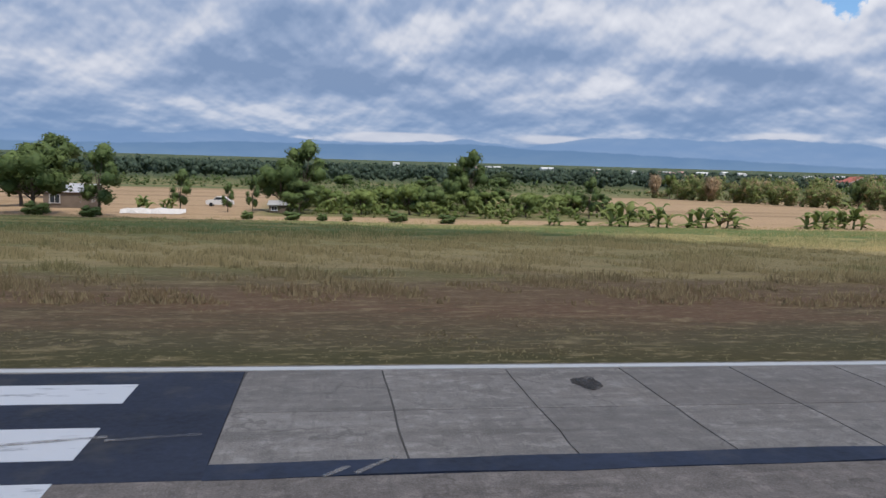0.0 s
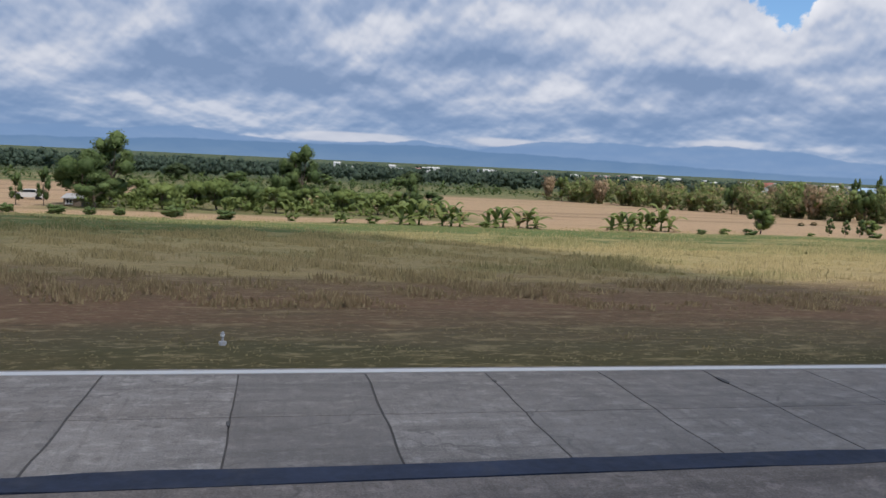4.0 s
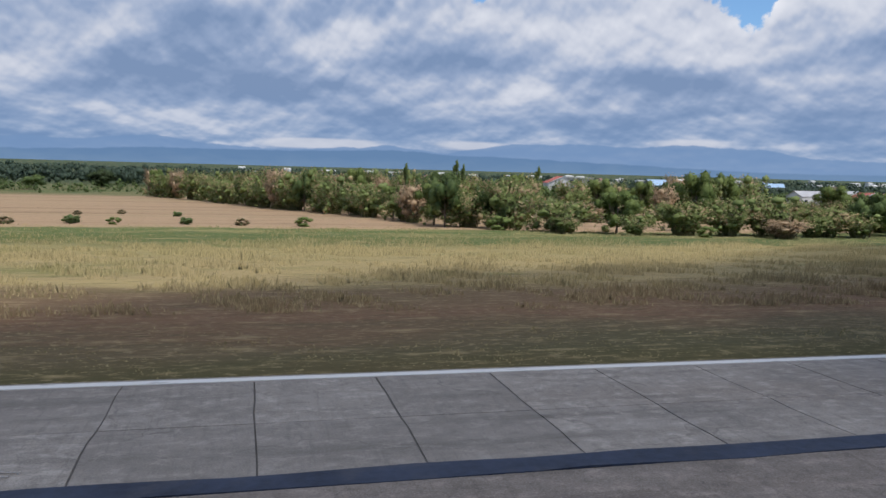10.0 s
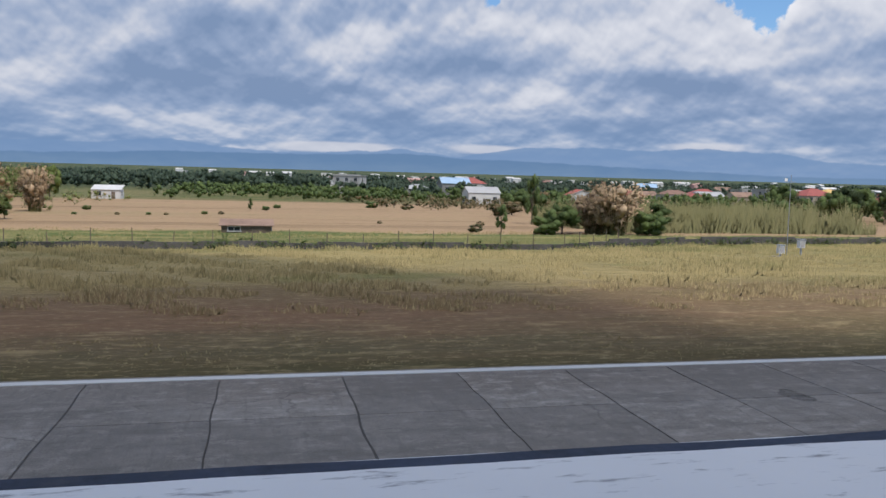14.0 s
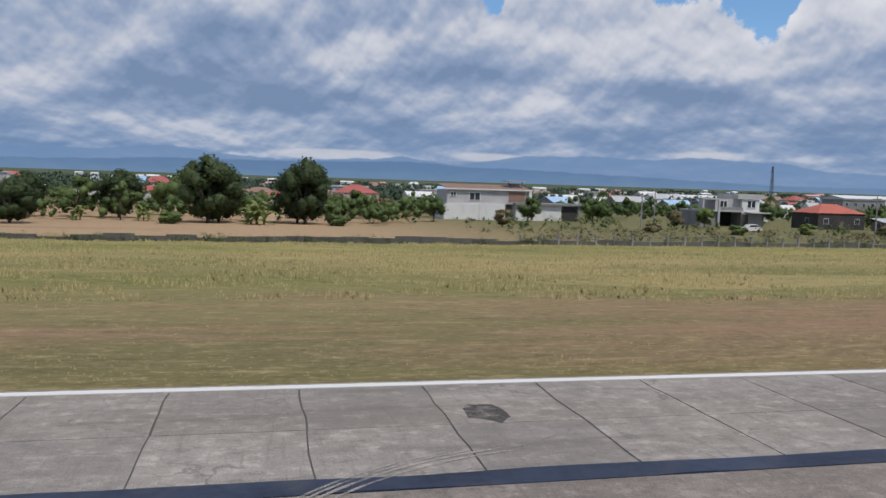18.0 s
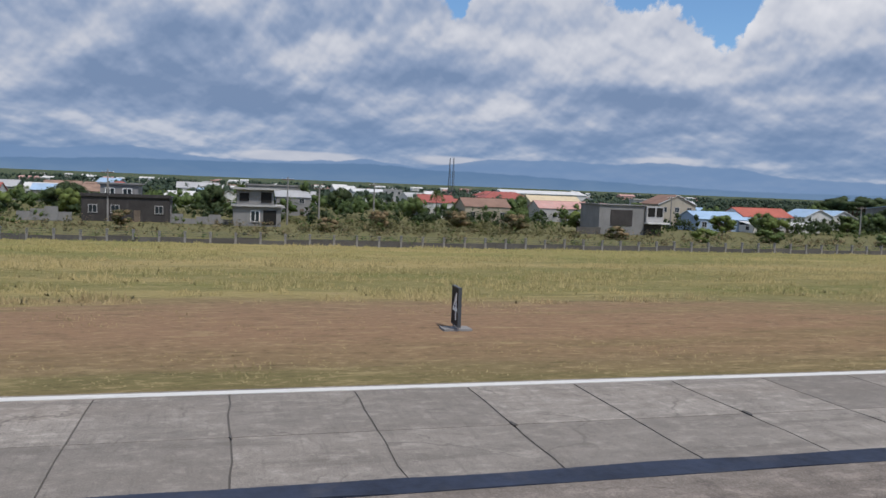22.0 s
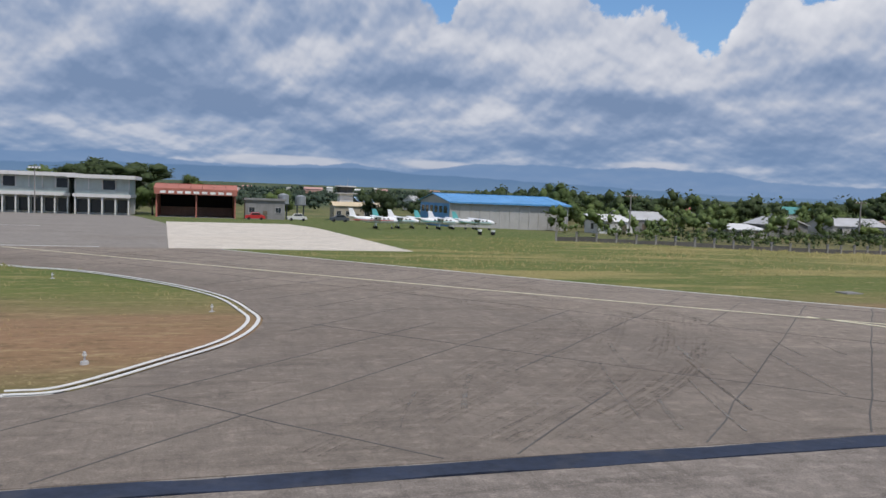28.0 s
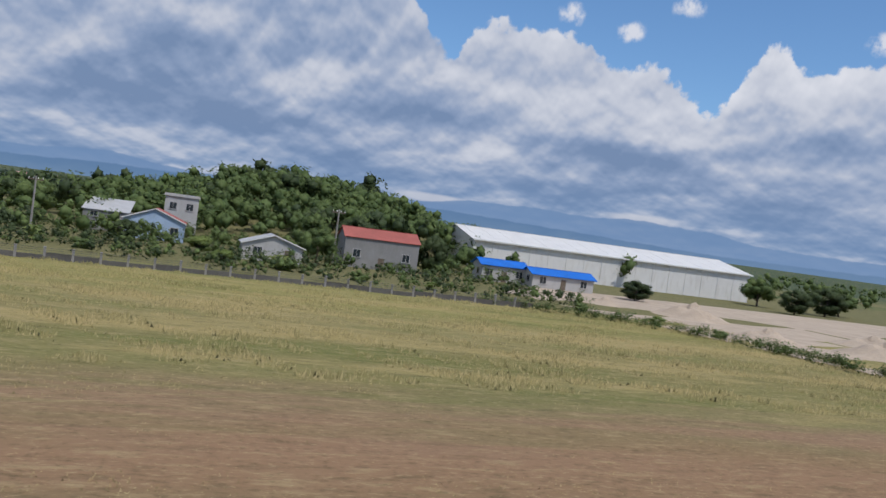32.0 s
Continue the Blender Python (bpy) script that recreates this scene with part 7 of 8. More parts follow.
n = 420
tx, ty = rng.uniform(53, 118, 3000), rng.uniform(46, 128, 3000)
keep = np.array([within(p, q, BELT) and not within(p - 3, q - 3, BELT) or within(p, q, BELT) and rng.uniform() < 0.12 for p, q in zip(tx, ty)])
tx, ty = tx[keep][:n], ty[keep][:n]
woods("thicket", tx, ty, rng.uniform(0.7, 2.0, len(tx)), 126, "bamboo", "green undergrowth round the bamboo", 0.8, 0.075)
n = 120
woods("thicket", rng.uniform(-3, 23, n), rng.uniform(53, 66, n), rng.uniform(0.7, 1.5, n), 96, "leaf_light", "light green orchard thicket", 0.8, 0.08)
n = 200
woods("dry_weeds", rng.uniform(336, 360, n), rng.uniform(58, 84, n), rng.uniform(0.6, 1.1, n), 60, "reed", "tall dry brown weeds behind the fence", 0.8, 0.11)
n = 560
woods("weeds", rng.uniform(237, 415, n), rng.uniform(46.8, 64, n), rng.uniform(0.45, 1.1, n), 54, "leaf_olive", "dusty weeds and scrub behind the fence", 1.0, 0.11)
n = 260
woods("weeds", rng.uniform(237, 412, n), rng.uniform(43.4, 47.5, n), rng.uniform(0.4, 0.8, n), 54, "leaf", "green weeds along the fence", 0.9, 0.11)
n = 70
woods("garden_woods", rng.uniform(398, 421, n), rng.uniform(79, 93, n), rng.uniform(1.5, 2.4, n), 84, "leaf_dark", "dark garden trees below the roofs", 0.6, 0.10)
n = 170
woods("weeds", rng.uniform(398, 438, n), rng.uniform(62, 80, n), rng.uniform(0.5, 1.0, n), 54, "leaf", "low scrub before the hangar", 1.0, 0.11)
n = 130
woods("weeds", rng.uniform(374, 414, n), rng.uniform(41.5, 45, n), rng.uniform(0.3, 0.7, n), 54, "leaf_olive", "tall weeds before the fence end", 0.9, 0.11)
n = 330
woods("weeds", rng.uniform(548, 700, n), rng.uniform(47, 62, n), rng.uniform(0.7, 1.4, n), 60, "leaf", "green scrub behind the fence", 0.8, 0.10)
n = 460
wx = rng.uniform(117, 238, n)
woods("weeds", wx, np.interp(wx, [112, 149, 158, 170, 191, 238], [31.0, 31.5, 35.7, 37.1, 40.7, 43.6]) + rng.uniform(-0.7, 0.8, n), rng.uniform(0.25, 0.62, n), 54, "leaf", "dark green creepers and weeds along the old wall", 1.1, 0.12)
n = 420
woods("scrub", rng.uniform(150, 250, n), rng.uniform(96, 150, n), rng.uniform(0.7, 1.9, n), 66, "leaf_olive", "rolling olive scrub beyond the fields", 1.0, 0.11)
n = 380
woods("garden_scrub", rng.uniform(560, 700, n), rng.uniform(49, 66, n), rng.uniform(0.8, 1.5, n), 60, "leaf_dark", "dark bushes and hedges before the houses", 1.0, 0.11)
n = 150
woods("scrub", rng.uniform(-3, 24, n), rng.uniform(66, 118, n), rng.uniform(0.7, 1.5, n), 66, "leaf", "rolling green scrub behind the banana plants", 1.0, 0.10)
n = 300
woods("far_scrub", rng.uniform(-150, 60, n), rng.uniform(128, 150, n), rng.uniform(0.8, 1.5, n), 54, "leaf", "thick bushes under the hedgerow trees", 1.0, 0.10)


def town(name, n, seed, x0, x1, y0, y1, wall, cover, label):
    """A far town: many small gabled blocks, joined."""
    rng = np.random.default_rng(seed)
    bm = bmesh.new()
    for k in range(n):
        x, y, w, d, h = rng.uniform(x0, x1), rng.uniform(y0, y1), rng.uniform(4, 11), rng.uniform(4, 7), rng.uniform(2.0, 4.4)
        z = land(x, y) - 0.2
        box(bm, x, y, z, x + w, y + d, z + h)
        if k % 3:
            p = [bm.verts.new(q) for q in ((x - 0.3, y - 0.3, z + h), (x + w + 0.3, y - 0.3, z + h), (x + w + 0.3, y + d + 0.3, z + h), (x - 0.3, y + d + 0.3, z + h), (x, y + d / 2, z + h + 1.0), (x + w, y + d / 2, z + h + 1.0))]
            for f in ((0, 1, 5, 4), (2, 3, 4, 5), (1, 2, 5), (3, 0, 4)):
                bm.faces.new([p[i] for i in f])
    ob = new(name, mesh_of(name, bm, wall))
    return tagged(ob, label, "town", kind="stuff")


town("distant_town", 46, 3, 60, 760, 450, 760, "white", "white", "white buildings of a far town below the hills")
town("distant_town", 18, 4, 60, 760, 450, 760, "pink_roof", "pink_roof", "reddish roofs of a far town below the hills")
n = 1100
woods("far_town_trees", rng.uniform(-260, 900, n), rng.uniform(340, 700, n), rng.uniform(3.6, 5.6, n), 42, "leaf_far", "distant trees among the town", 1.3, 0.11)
s_ = rng.uniform(0, 1, 210)
hx, hy = np.interp(s_, [0, 0.25, 0.5, 1], [690, 698, 701, 703]), np.interp(s_, [0, 0.25, 0.5, 1], [45.6, 42, 36, 24])
woods("hedge", hx + rng.normal(0, 0.5, 210), hy + rng.normal(0, 0.4, 210), rng.uniform(0.4, 0.9, 210), 60, "leaf", "low dusty hedge at the runway end", 0.7, 0.10)

# ---------------------------------------------------------------- walls and fences
def along(path, step):
    out = []
    for (xa, ya), (xb, yb) in zip(path, path[1:]):
        ln = math.hypot(xb - xa, yb - ya)
        k = max(1, round(ln / step))
        out += [(xa + (xb - xa) * i / k, ya + (yb - ya) * i / k, math.degrees(math.atan2(yb - ya, xb - xa)), ln / k) for i in range(k)]
    return out


rng = np.random.default_rng(12)
old_wall = thing("block_wall", 0, 0, 0, "dark weathered hollow-block boundary wall", "wall")
for x, y, r, s in along([(118.5, 31.4), (149, 31.8), (158, 36), (170, 37.4), (191, 41), (236, 43.7)], 1.5):
    h = rng.uniform(0.24, 0.34) if x < 150 else rng.uniform(0.30, 0.46)
    if rng.uniform() < 0.08:
        h *= 0.6
    bm = bmesh.new()
    for c in range(4):
        for k in range(4 + c % 2):
            w_ = s / 4
            a0 = max(0.0, k * w_ - (w_ / 2 if c % 2 else 0))
            a1 = min(s, a0 + (w_ if not (c % 2 and k in (0, 4)) else w_ / 2))
            if a1 - a0 > 0.02:
                box(bm, a0 + 0.006, 0, h * c / 4 + 0.004, a1 - 0.006, 0.09, h * (c + 1) / 4)
    ob = part("wall_panel", bm, "block", old_wall)
    ob.matrix_basis = pose(x, y, land(x, y) - 0.02, 0, 0, r)
post_me = mesh_of("post", box(boxm(-0.055, -0.055, 0, 0.055, 0.055, 0.60), -0.07, -0.07, 0.601, 0.07, 0.07, 0.635), "post")
for path in ([(236, 44), (262, 46), (314, 45.5), (336, 43), (376, 44), (404, 46)], [(545, 45), (563, 42), (570, 42.5), (619, 43.6), (647, 41.5), (675, 44.5), (693, 45)]):
    fence = thing("boundary_fence", 0, 0, 0, "boundary fence of pale concrete posts on low wall", "fence")
    for x, y, r, s in along(path, 1.27):
        z = land(x, y) - 0.02
        q = shared("post", post_me, fence, pose(x, y, z, 0, 0, r) @ Matrix.Diagonal((1, 1, rng.uniform(0.93, 1.06), 1)))
        ob = part("wall_panel", boxm(0.06, -0.04, 0, s - 0.06, 0.04, rng.uniform(0.24, 0.36)), "block", fence)
        ob.matrix_basis = pose(x, y, z, 0, 0, r)
    bm = bmesh.new()
    for zz in (0.36, 0.47, 0.57):
        tube(bm, [(x, y - 0.06, land(x, y) + zz) for x, y in path], [0.008] * len(path), 4)
    part("wire", bm, "dark_steel", fence, "three strands of fence wire")
field_fence = thing("field_fence", 0, 0, 0, "leaning timber field fence with wire", "fence")
for x, y, r, s in along([(112, 33.5), (150, 34.5), (156, 40)], 1.6):
    ob = part("post", tube(bmesh.new(), [(0, 0, -0.05), (rng.uniform(-0.05, 0.05), 0.01, 0.55 + rng.uniform(-0.1, 0.15))], [0.025, 0.018], 6), "wood", field_fence)
    ob.matrix_basis = pose(x, y, land(x, y), 0, 0, r)

# ---------------------------------------------------------------- airfield furniture
def distance_board(x, y, digit):
    ob = thing("distance_board", x, y, 0, "black runway distance board with white numeral " + digit, "sign", "runway distance boards")
    part("base", boxm(-0.26, -0.18, -0.05, 0.26, 0.18, 0.035), "grey", ob, "small concrete base slab")
    bd = part("board", boxm(-0.24, -0.022, 0.10, 0.24, 0.022, 0.76), "sign_black", ob)
    bd.matrix_basis = pose(0, 0, 0, 0, 0, -93)
    for x0, z0, x1, z1 in ((-0.255, 0.08, -0.241, 0.78), (0.241, 0.08, 0.255, 0.78), (-0.24, 0.761, 0.24, 0.78), (-0.24, 0.08, 0.24, 0.099)):
        part("rim", boxm(x0, -0.030, z0, x1, 0.030, z1), "dark_steel", bd, "dark metal rim")
    for k in (-1, 1):
        part("leg", boxm(k * 0.17 - 0.015, -0.015, 0.03, k * 0.17 + 0.015, 0.015, 0.08), "steel", bd)
    for rz in (0, 180):
        cu = bpy.data.curves.new("numeral", "FONT")
        cu.body, cu.size, cu.extrude, cu.align_x = digit, 0.72, 0.003, "CENTER"
        tmp = bpy.data.objects.new("numeral", cu)
        me = bpy.data.meshes.new_from_object(tmp)
        bpy.data.objects.remove(tmp)
        me.materials.clear()
        me.materials.append(M["sign_white"])
        shared("numeral", me, bd, pose(0, 0, 0, 0, 0, rz) @ pose(0, -0.026, 0.18, 90, 0, 0))
    return ob


for x, y, c in ((41.97, 13.5, "6"), (334.2, 13.5, "4"), (625.7, 12.95, "2")):
    distance_board(x, y, c)


def edge_light(x, y):
    ob = thing("edge_light", x, y, land(x, y), "small pale runway edge light on round base", "runway light", "runway edge lights")
    part("base", tube(bmesh.new(), [(0, 0, -0.03), (0, 0, 0.02)], [0.062, 0.052], 14), "pale", ob)
    part("stem", tube(bmesh.new(), [(0, 0, 0.02), (0, 0, 0.09)], [0.014, 0.014], 8), "pale", ob)
    part("body", tube(bmesh.new(), [(0, 0, 0.09), (0, 0, 0.115)], [0.026, 0.030], 10), "sign_white", ob)
    part("lens", tube(bmesh.new(), [(0, 0, 0.116), (0, 0, 0.14), (0, 0, 0.158)], [0.025, 0.022, 0.008], 10), "pale", ob)
    return ob


light0 = edge_light(9.3, 11.1)
for x, y in [(35.5, 11.1), (64.2, 11.1), (92.8, 11.1), (121.6, 11.1)] + [(121.6 + 28.05 * k, 11.1) for k in range(1, 4)] + [(233.7 + 29.15 * k, 11.1) for k in range(7)] + [(579.2, 11.1), (607.8, 11.1), (636.5, 11.1), (665.5, 11.1), (694.5, 11.1),
             (522.5, 11.3), (524.2, 15.9), (520.3, 21.8), (544.2, 15.9), (548.5, 11.9), (425.9, 12.4), (429.0, 14.9), (433.8, 19.6)]:
    copy_thing(light0, pose(x, y, land(x, y)))
for x, y in ((517.7, 19.9), (542.7, 18.9), (550.8, 11.1)):
    ob = thing("drain_lid", x, y, land(x, y), "square pale concrete drain lid in the grass", "drain lid", "concrete lids in the grass")
    part("surround", boxm(-0.30, -0.24, -0.05, 0.30, 0.24, 0.03), "post", ob)
    part("lid", boxm(-0.20, -0.15, 0.03, 0.20, 0.15, 0.045), "grey", ob)

papi0 = None
for x, y, h in ((105.5, 26.7, 0.44), (106.1, 25.3, 0.44), (106.0, 20.4, 0.44), (106.4, 17.6, 0.44)):
    z = land(x, y)
    if papi0 is None:
        papi0 = thing("approach_light_box", x, y, z, "pale approach light box with dark hood on short legs", "light box", "approach light boxes")
        part("base", boxm(-0.36, -0.22, -0.06, 0.36, 0.22, 0.02), "grey", papi0)
        part("housing", boxm(-0.22, -0.17, 0.16, 0.22, 0.17, h - 0.13), "pale", papi0)
        part("hood", prism(bmesh.new(), [(-0.29, -0.20, h - 0.129), (0.25, -0.20, h - 0.129), (0.25, 0.20, h - 0.129), (-0.29, 0.20, h - 0.129)], 0.115), "dark_steel", papi0, "dark sheet hood")
        part("lens_plate", boxm(-0.24, -0.13, 0.18, -0.221, 0.13, h - 0.15), "glass", papi0)
        for a, b in ((-0.18, -0.1), (-0.18, 0.1), (0.18, 0.0)):
            part("leg", tube(bmesh.new(), [(a, b, 0.02), (a, b, 0.165)], [0.018, 0.018], 7), "steel", papi0)
    else:
        copy_thing(papi0, pose(x, y, z))
yp = thing("marker_post", 106.7, 12.6, 0, "short yellow marker post on concrete pad", "marker post")
part("pad", boxm(-0.10, -0.10, -0.03, 0.10, 0.10, 0.02), "grey", yp)
part("post", tube(bmesh.new(), [(0, 0, 0.02), (0, 0, 0.30)], [0.022, 0.022], 9), "yellow", yp)
part("cap", tube(bmesh.new(), [(0, 0, 0.30), (0, 0, 0.33)], [0.03, 0.015], 9), "sign_white", yp)

for x, y, h in ((156.4, 27.5, 0.50), (157.4, 27.6, 0.72)):
    ob = thing("weather_box", x, y, land(x, y), "white weather instrument box on a stand", "weather station", "weather instruments")
    part("plinth", boxm(-0.30, -0.30, -0.05, 0.30, 0.30, 0.06), "post", ob)
    part("stand", tube(bmesh.new(), [(0, 0, 0.06), (0, 0, h - 0.30)], [0.045, 0.04], 8), "steel", ob)
    cab = part("cabinet", boxm(-0.12, -0.10, h - 0.32, 0.12, 0.10, h), "sign_white", ob)
    part("hood", boxm(-0.15, -0.13, h + 0.001, 0.15, 0.13, h + 0.03), "steel", ob)
    part("door", boxm(-0.09, -0.112, h - 0.28, 0.09, -0.101, h - 0.04), "pale", cab)
mast = thing("weather_mast", 157.2, 28.2, land(157.2, 28.2), "thin steel mast with wind vane", "mast")
part("pole", tube(bmesh.new(), [(0, 0, -0.05), (0, 0, 1.8), (0, 0, 3.35)], [0.022, 0.017, 0.010], 7), "steel", mast)
part("crossarm", boxm(-0.25, -0.01, 3.05, 0.25, 0.01, 3.075), "steel", mast)
part("vane", prism(bmesh.new(), [(-0.30, 0, 3.08), (-0.16, 0, 3.08), (-0.16, 0, 3.2), (-0.30, 0, 3.2)], 0.01), "sign_white", mast)

ws = thing("windsock", 50.9, 38, land(50.9, 38), "large orange windsock drooping from its pole", "windsock")
part("footing", boxm(-1.0, -0.6, -0.06, 1.0, 0.6, 0.03), "grey", ws, "pale concrete pad")
zt = 2.22 - land(50.9, 38)
part("pole", tube(bmesh.new(), [(0, 0, 0.04), (0, 0, zt * 0.5), (0, 0, zt)], [0.022, 0.018, 0.014], 8), "steel", ws)
ring = bmesh.new()
tube(ring, [(-0.05, 0.27 * math.cos(a), zt - 0.27 + 0.27 * math.sin(a)) for a in np.linspace(0, 2 * math.pi, 19)], [0.012] * 19, 5)
part("hoop", ring, "dark_steel", ws)
sk = bmesh.new()
prev = None
for i in range(13):
    q = i / 12
    c = Vector((-0.05 - 1.55 * (q - 0.10 * q * q), 0.03 * math.sin(6 * q), zt - 0.27 - 0.16 * q - 0.62 * q ** 1.8))
    r = 0.31 - 0.07 * q
    rg = [sk.verts.new(c + Vector((0.25 * r * math.sin(a) * q, math.cos(a) * r * (1 - 0.15 * q), math.sin(a) * r * (1 + 0.05 * math.sin(4 * a + 5 * q))))) for a in np.linspace(0, 2 * math.pi, 17)[:-1]]
    if prev:
        for k in range(16):
            sk.faces.new((prev[k], prev[(k + 1) % 16], rg[(k + 1) % 16], rg[k]))
    prev = rg
sock = part("sock", sk, "orange", ws, "bright orange cloth sock")

# ---------------------------------------------------------------- poles, towers, tanks
pole0 = None
for x, y, zt in ((287, 74, 3.0), (303, 78, 3.2), (320.5, 74, 3.4), (336, 76, 3.4), (338.5, 72, 2.6), (345, 80, 3.2), (262, 80, 2.6), (272, 96, 3.4), (400, 74, 2.6), (411, 70, 2.6), (383, 86, 3.0), (561, 64, 3.4), (585, 62, 3.6), (612, 61, 3.6), (636, 60, 3.6), (662, 62, 3.8), (684, 66, 4.4)):
    z = land(x, y)
    if pole0 is None:
        pole0 = thing("utility_pole", x, y, z, "pale concrete utility pole with crossarm", "utility pole", "utility poles along the houses")
        part("pole", tube(bmesh.new(), [(0, 0, -0.05), (0, 0, 2), (0, 0, 4)], [0.09, 0.075, 0.055], 8), "post", pole0)
        part("crossarm", boxm(-0.55, -0.03, 3.72, 0.55, 0.03, 3.80), "wood", pole0)
        for k in (-0.48, -0.16, 0.16, 0.48):
            part("insulator", tube(bmesh.new(), [(k, 0, 3.80), (k, 0, 3.90)], [0.03, 0.02], 6), "sign_white", pole0)
    else:
        copy_thing(pole0, pose(x, y, z, 0, 0, (x * 13) % 40 - 20) @ Matrix.Diagonal((1, 1, (zt - z) / 4, 1)))
for x, y, zt in ((403.4, 257, 14.0), (405.2, 258.8, 14.2)):
    z = land(x, y)
    ob = thing("radio_mast", x, y, z, "distant grey lattice radio mast", "radio mast", "lattice radio masts")
    h = zt - z
    for a in range(3):
        ca, sa = math.cos(a * 2.094), math.sin(a * 2.094)
        part("leg", tube(bmesh.new(), [(ca * 0.75, sa * 0.75, 0), (ca * 0.12, sa * 0.12, h)], [0.07, 0.05], 5), "dark_steel", ob)
        bm = bmesh.new()
        cb, sb = math.cos((a + 1) * 2.094), math.sin((a + 1) * 2.094)
        for k in range(16):
            r0, r1 = 0.75 - 0.63 * k / 16, 0.75 - 0.63 * (k + 1) / 16
            tube(bm, [(ca * r0, sa * r0, h * k / 16), (cb * r1, sb * r1, h * (k + 1) / 16)], [0.03, 0.03], 4)
        part("bracing", bm, "dark_steel", ob)
    part("antenna", tube(bmesh.new(), [(0, 0, h), (0, 0, h + 1.0)], [0.04, 0.02], 5), "steel", ob)
for x, y in ((468.0, 95), (487.6, 97), (505.6, 97)):
    ob = thing("floodlight_mast", x, y, land(x, y), "tall apron floodlight mast", "floodlight", "apron floodlight masts")
    part("pole", tube(bmesh.new(), [(0, 0, -0.02), (0, 0, 2.6), (0, 0, 5.2)], [0.09, 0.07, 0.05], 8), "post", ob)
    part("crossbar", boxm(-0.6, -0.04, 5.15, 0.6, 0.04, 5.23), "steel", ob)
    for k in (-0.5, -0.17, 0.17, 0.5):
        part("lamp_head", boxm(k - 0.12, -0.16, 4.98, k + 0.12, -0.05, 5.14), "sign_white", ob)
for x, y in ((533.2, 101.3), (535.9, 106.3)):
    ob = thing("water_tank", x, y, land(x, y), "steel water tank on a braced stand", "water tank", "elevated water tanks")
    for a in range(4):
        ca, sa = math.cos(a * 1.571 + 0.785) * 0.6, math.sin(a * 1.571 + 0.785) * 0.6
        part("leg", tube(bmesh.new(), [(ca, sa, 0), (ca, sa, 1.9)], [0.05, 0.05], 6), "dark_steel", ob)
    part("platform", boxm(-0.8, -0.8, 1.9, 0.8, 0.8, 1.98), "dark_steel", ob)
    part("tank", tube(bmesh.new(), [(0, 0, 1.98), (0, 0, 3.1), (0, 0, 3.3)], [0.7, 0.7, 0.1], 16), "steel", ob)
ct = thing("control_tower", 543.5, 116, land(543, 116), "white airport control tower with glazed cab", "control tower")
part("shaft", boxm(-1.0, -1.0, 0, 1.0, 1.0, 3.9), "white", ct)
part("gallery", boxm(-1.5, -1.5, 3.9, 1.5, 1.5, 4.05), "pale", ct)
part("cab", tube(bmesh.new(), [(0, 0, 4.05), (0, 0, 4.9)], [1.15, 1.45], 8), "glass", ct, "slanted dark glass cab")
part("roof", tube(bmesh.new(), [(0, 0, 4.9), (0, 0, 5.1)], [1.6, 1.5], 8), "pale", ct)
part("antenna", tube(bmesh.new(), [(0.3, 0, 5.1), (0.3, 0, 6.3)], [0.03, 0.01], 5), "steel", ct)


# ---------------------------------------------------------------- aircraft
def wing(bm, span0, span1, chord0, chord1, x, z, dz=0.0, t=0.07, axis="y"):
    """A tapered wing or fin half from span0 to span1."""
    def sec(s, c, lift):
        prof = ((0, 0), (0.08, 0.6), (0.35, 1.0), (1.0, 0.06), (1.0, -0.06), (0.4, -0.5), (0.08, -0.4))
        return [Vector((x + c * (0.5 - px), s, z + lift + pz * t * c / chord0)) if axis == "y" else Vector((x + c * (0.5 - px) - (s - span0) * 0.35, pz * t * c / chord0, z + s)) for px, pz in prof]
    a = [bm.verts.new(p) for p in sec(span0, chord0, 0)]
    b = [bm.verts.new(p) for p in sec(span1, chord1, dz)]
    for k in range(7):
        bm.faces.new((a[k], a[(k + 1) % 7], b[(k + 1) % 7], b[k]))
    bm.faces.new(a[::-1])
    bm.faces.new(b)
    bmesh.ops.recalc_face_normals(bm, faces=bm.faces[:])
    return bm


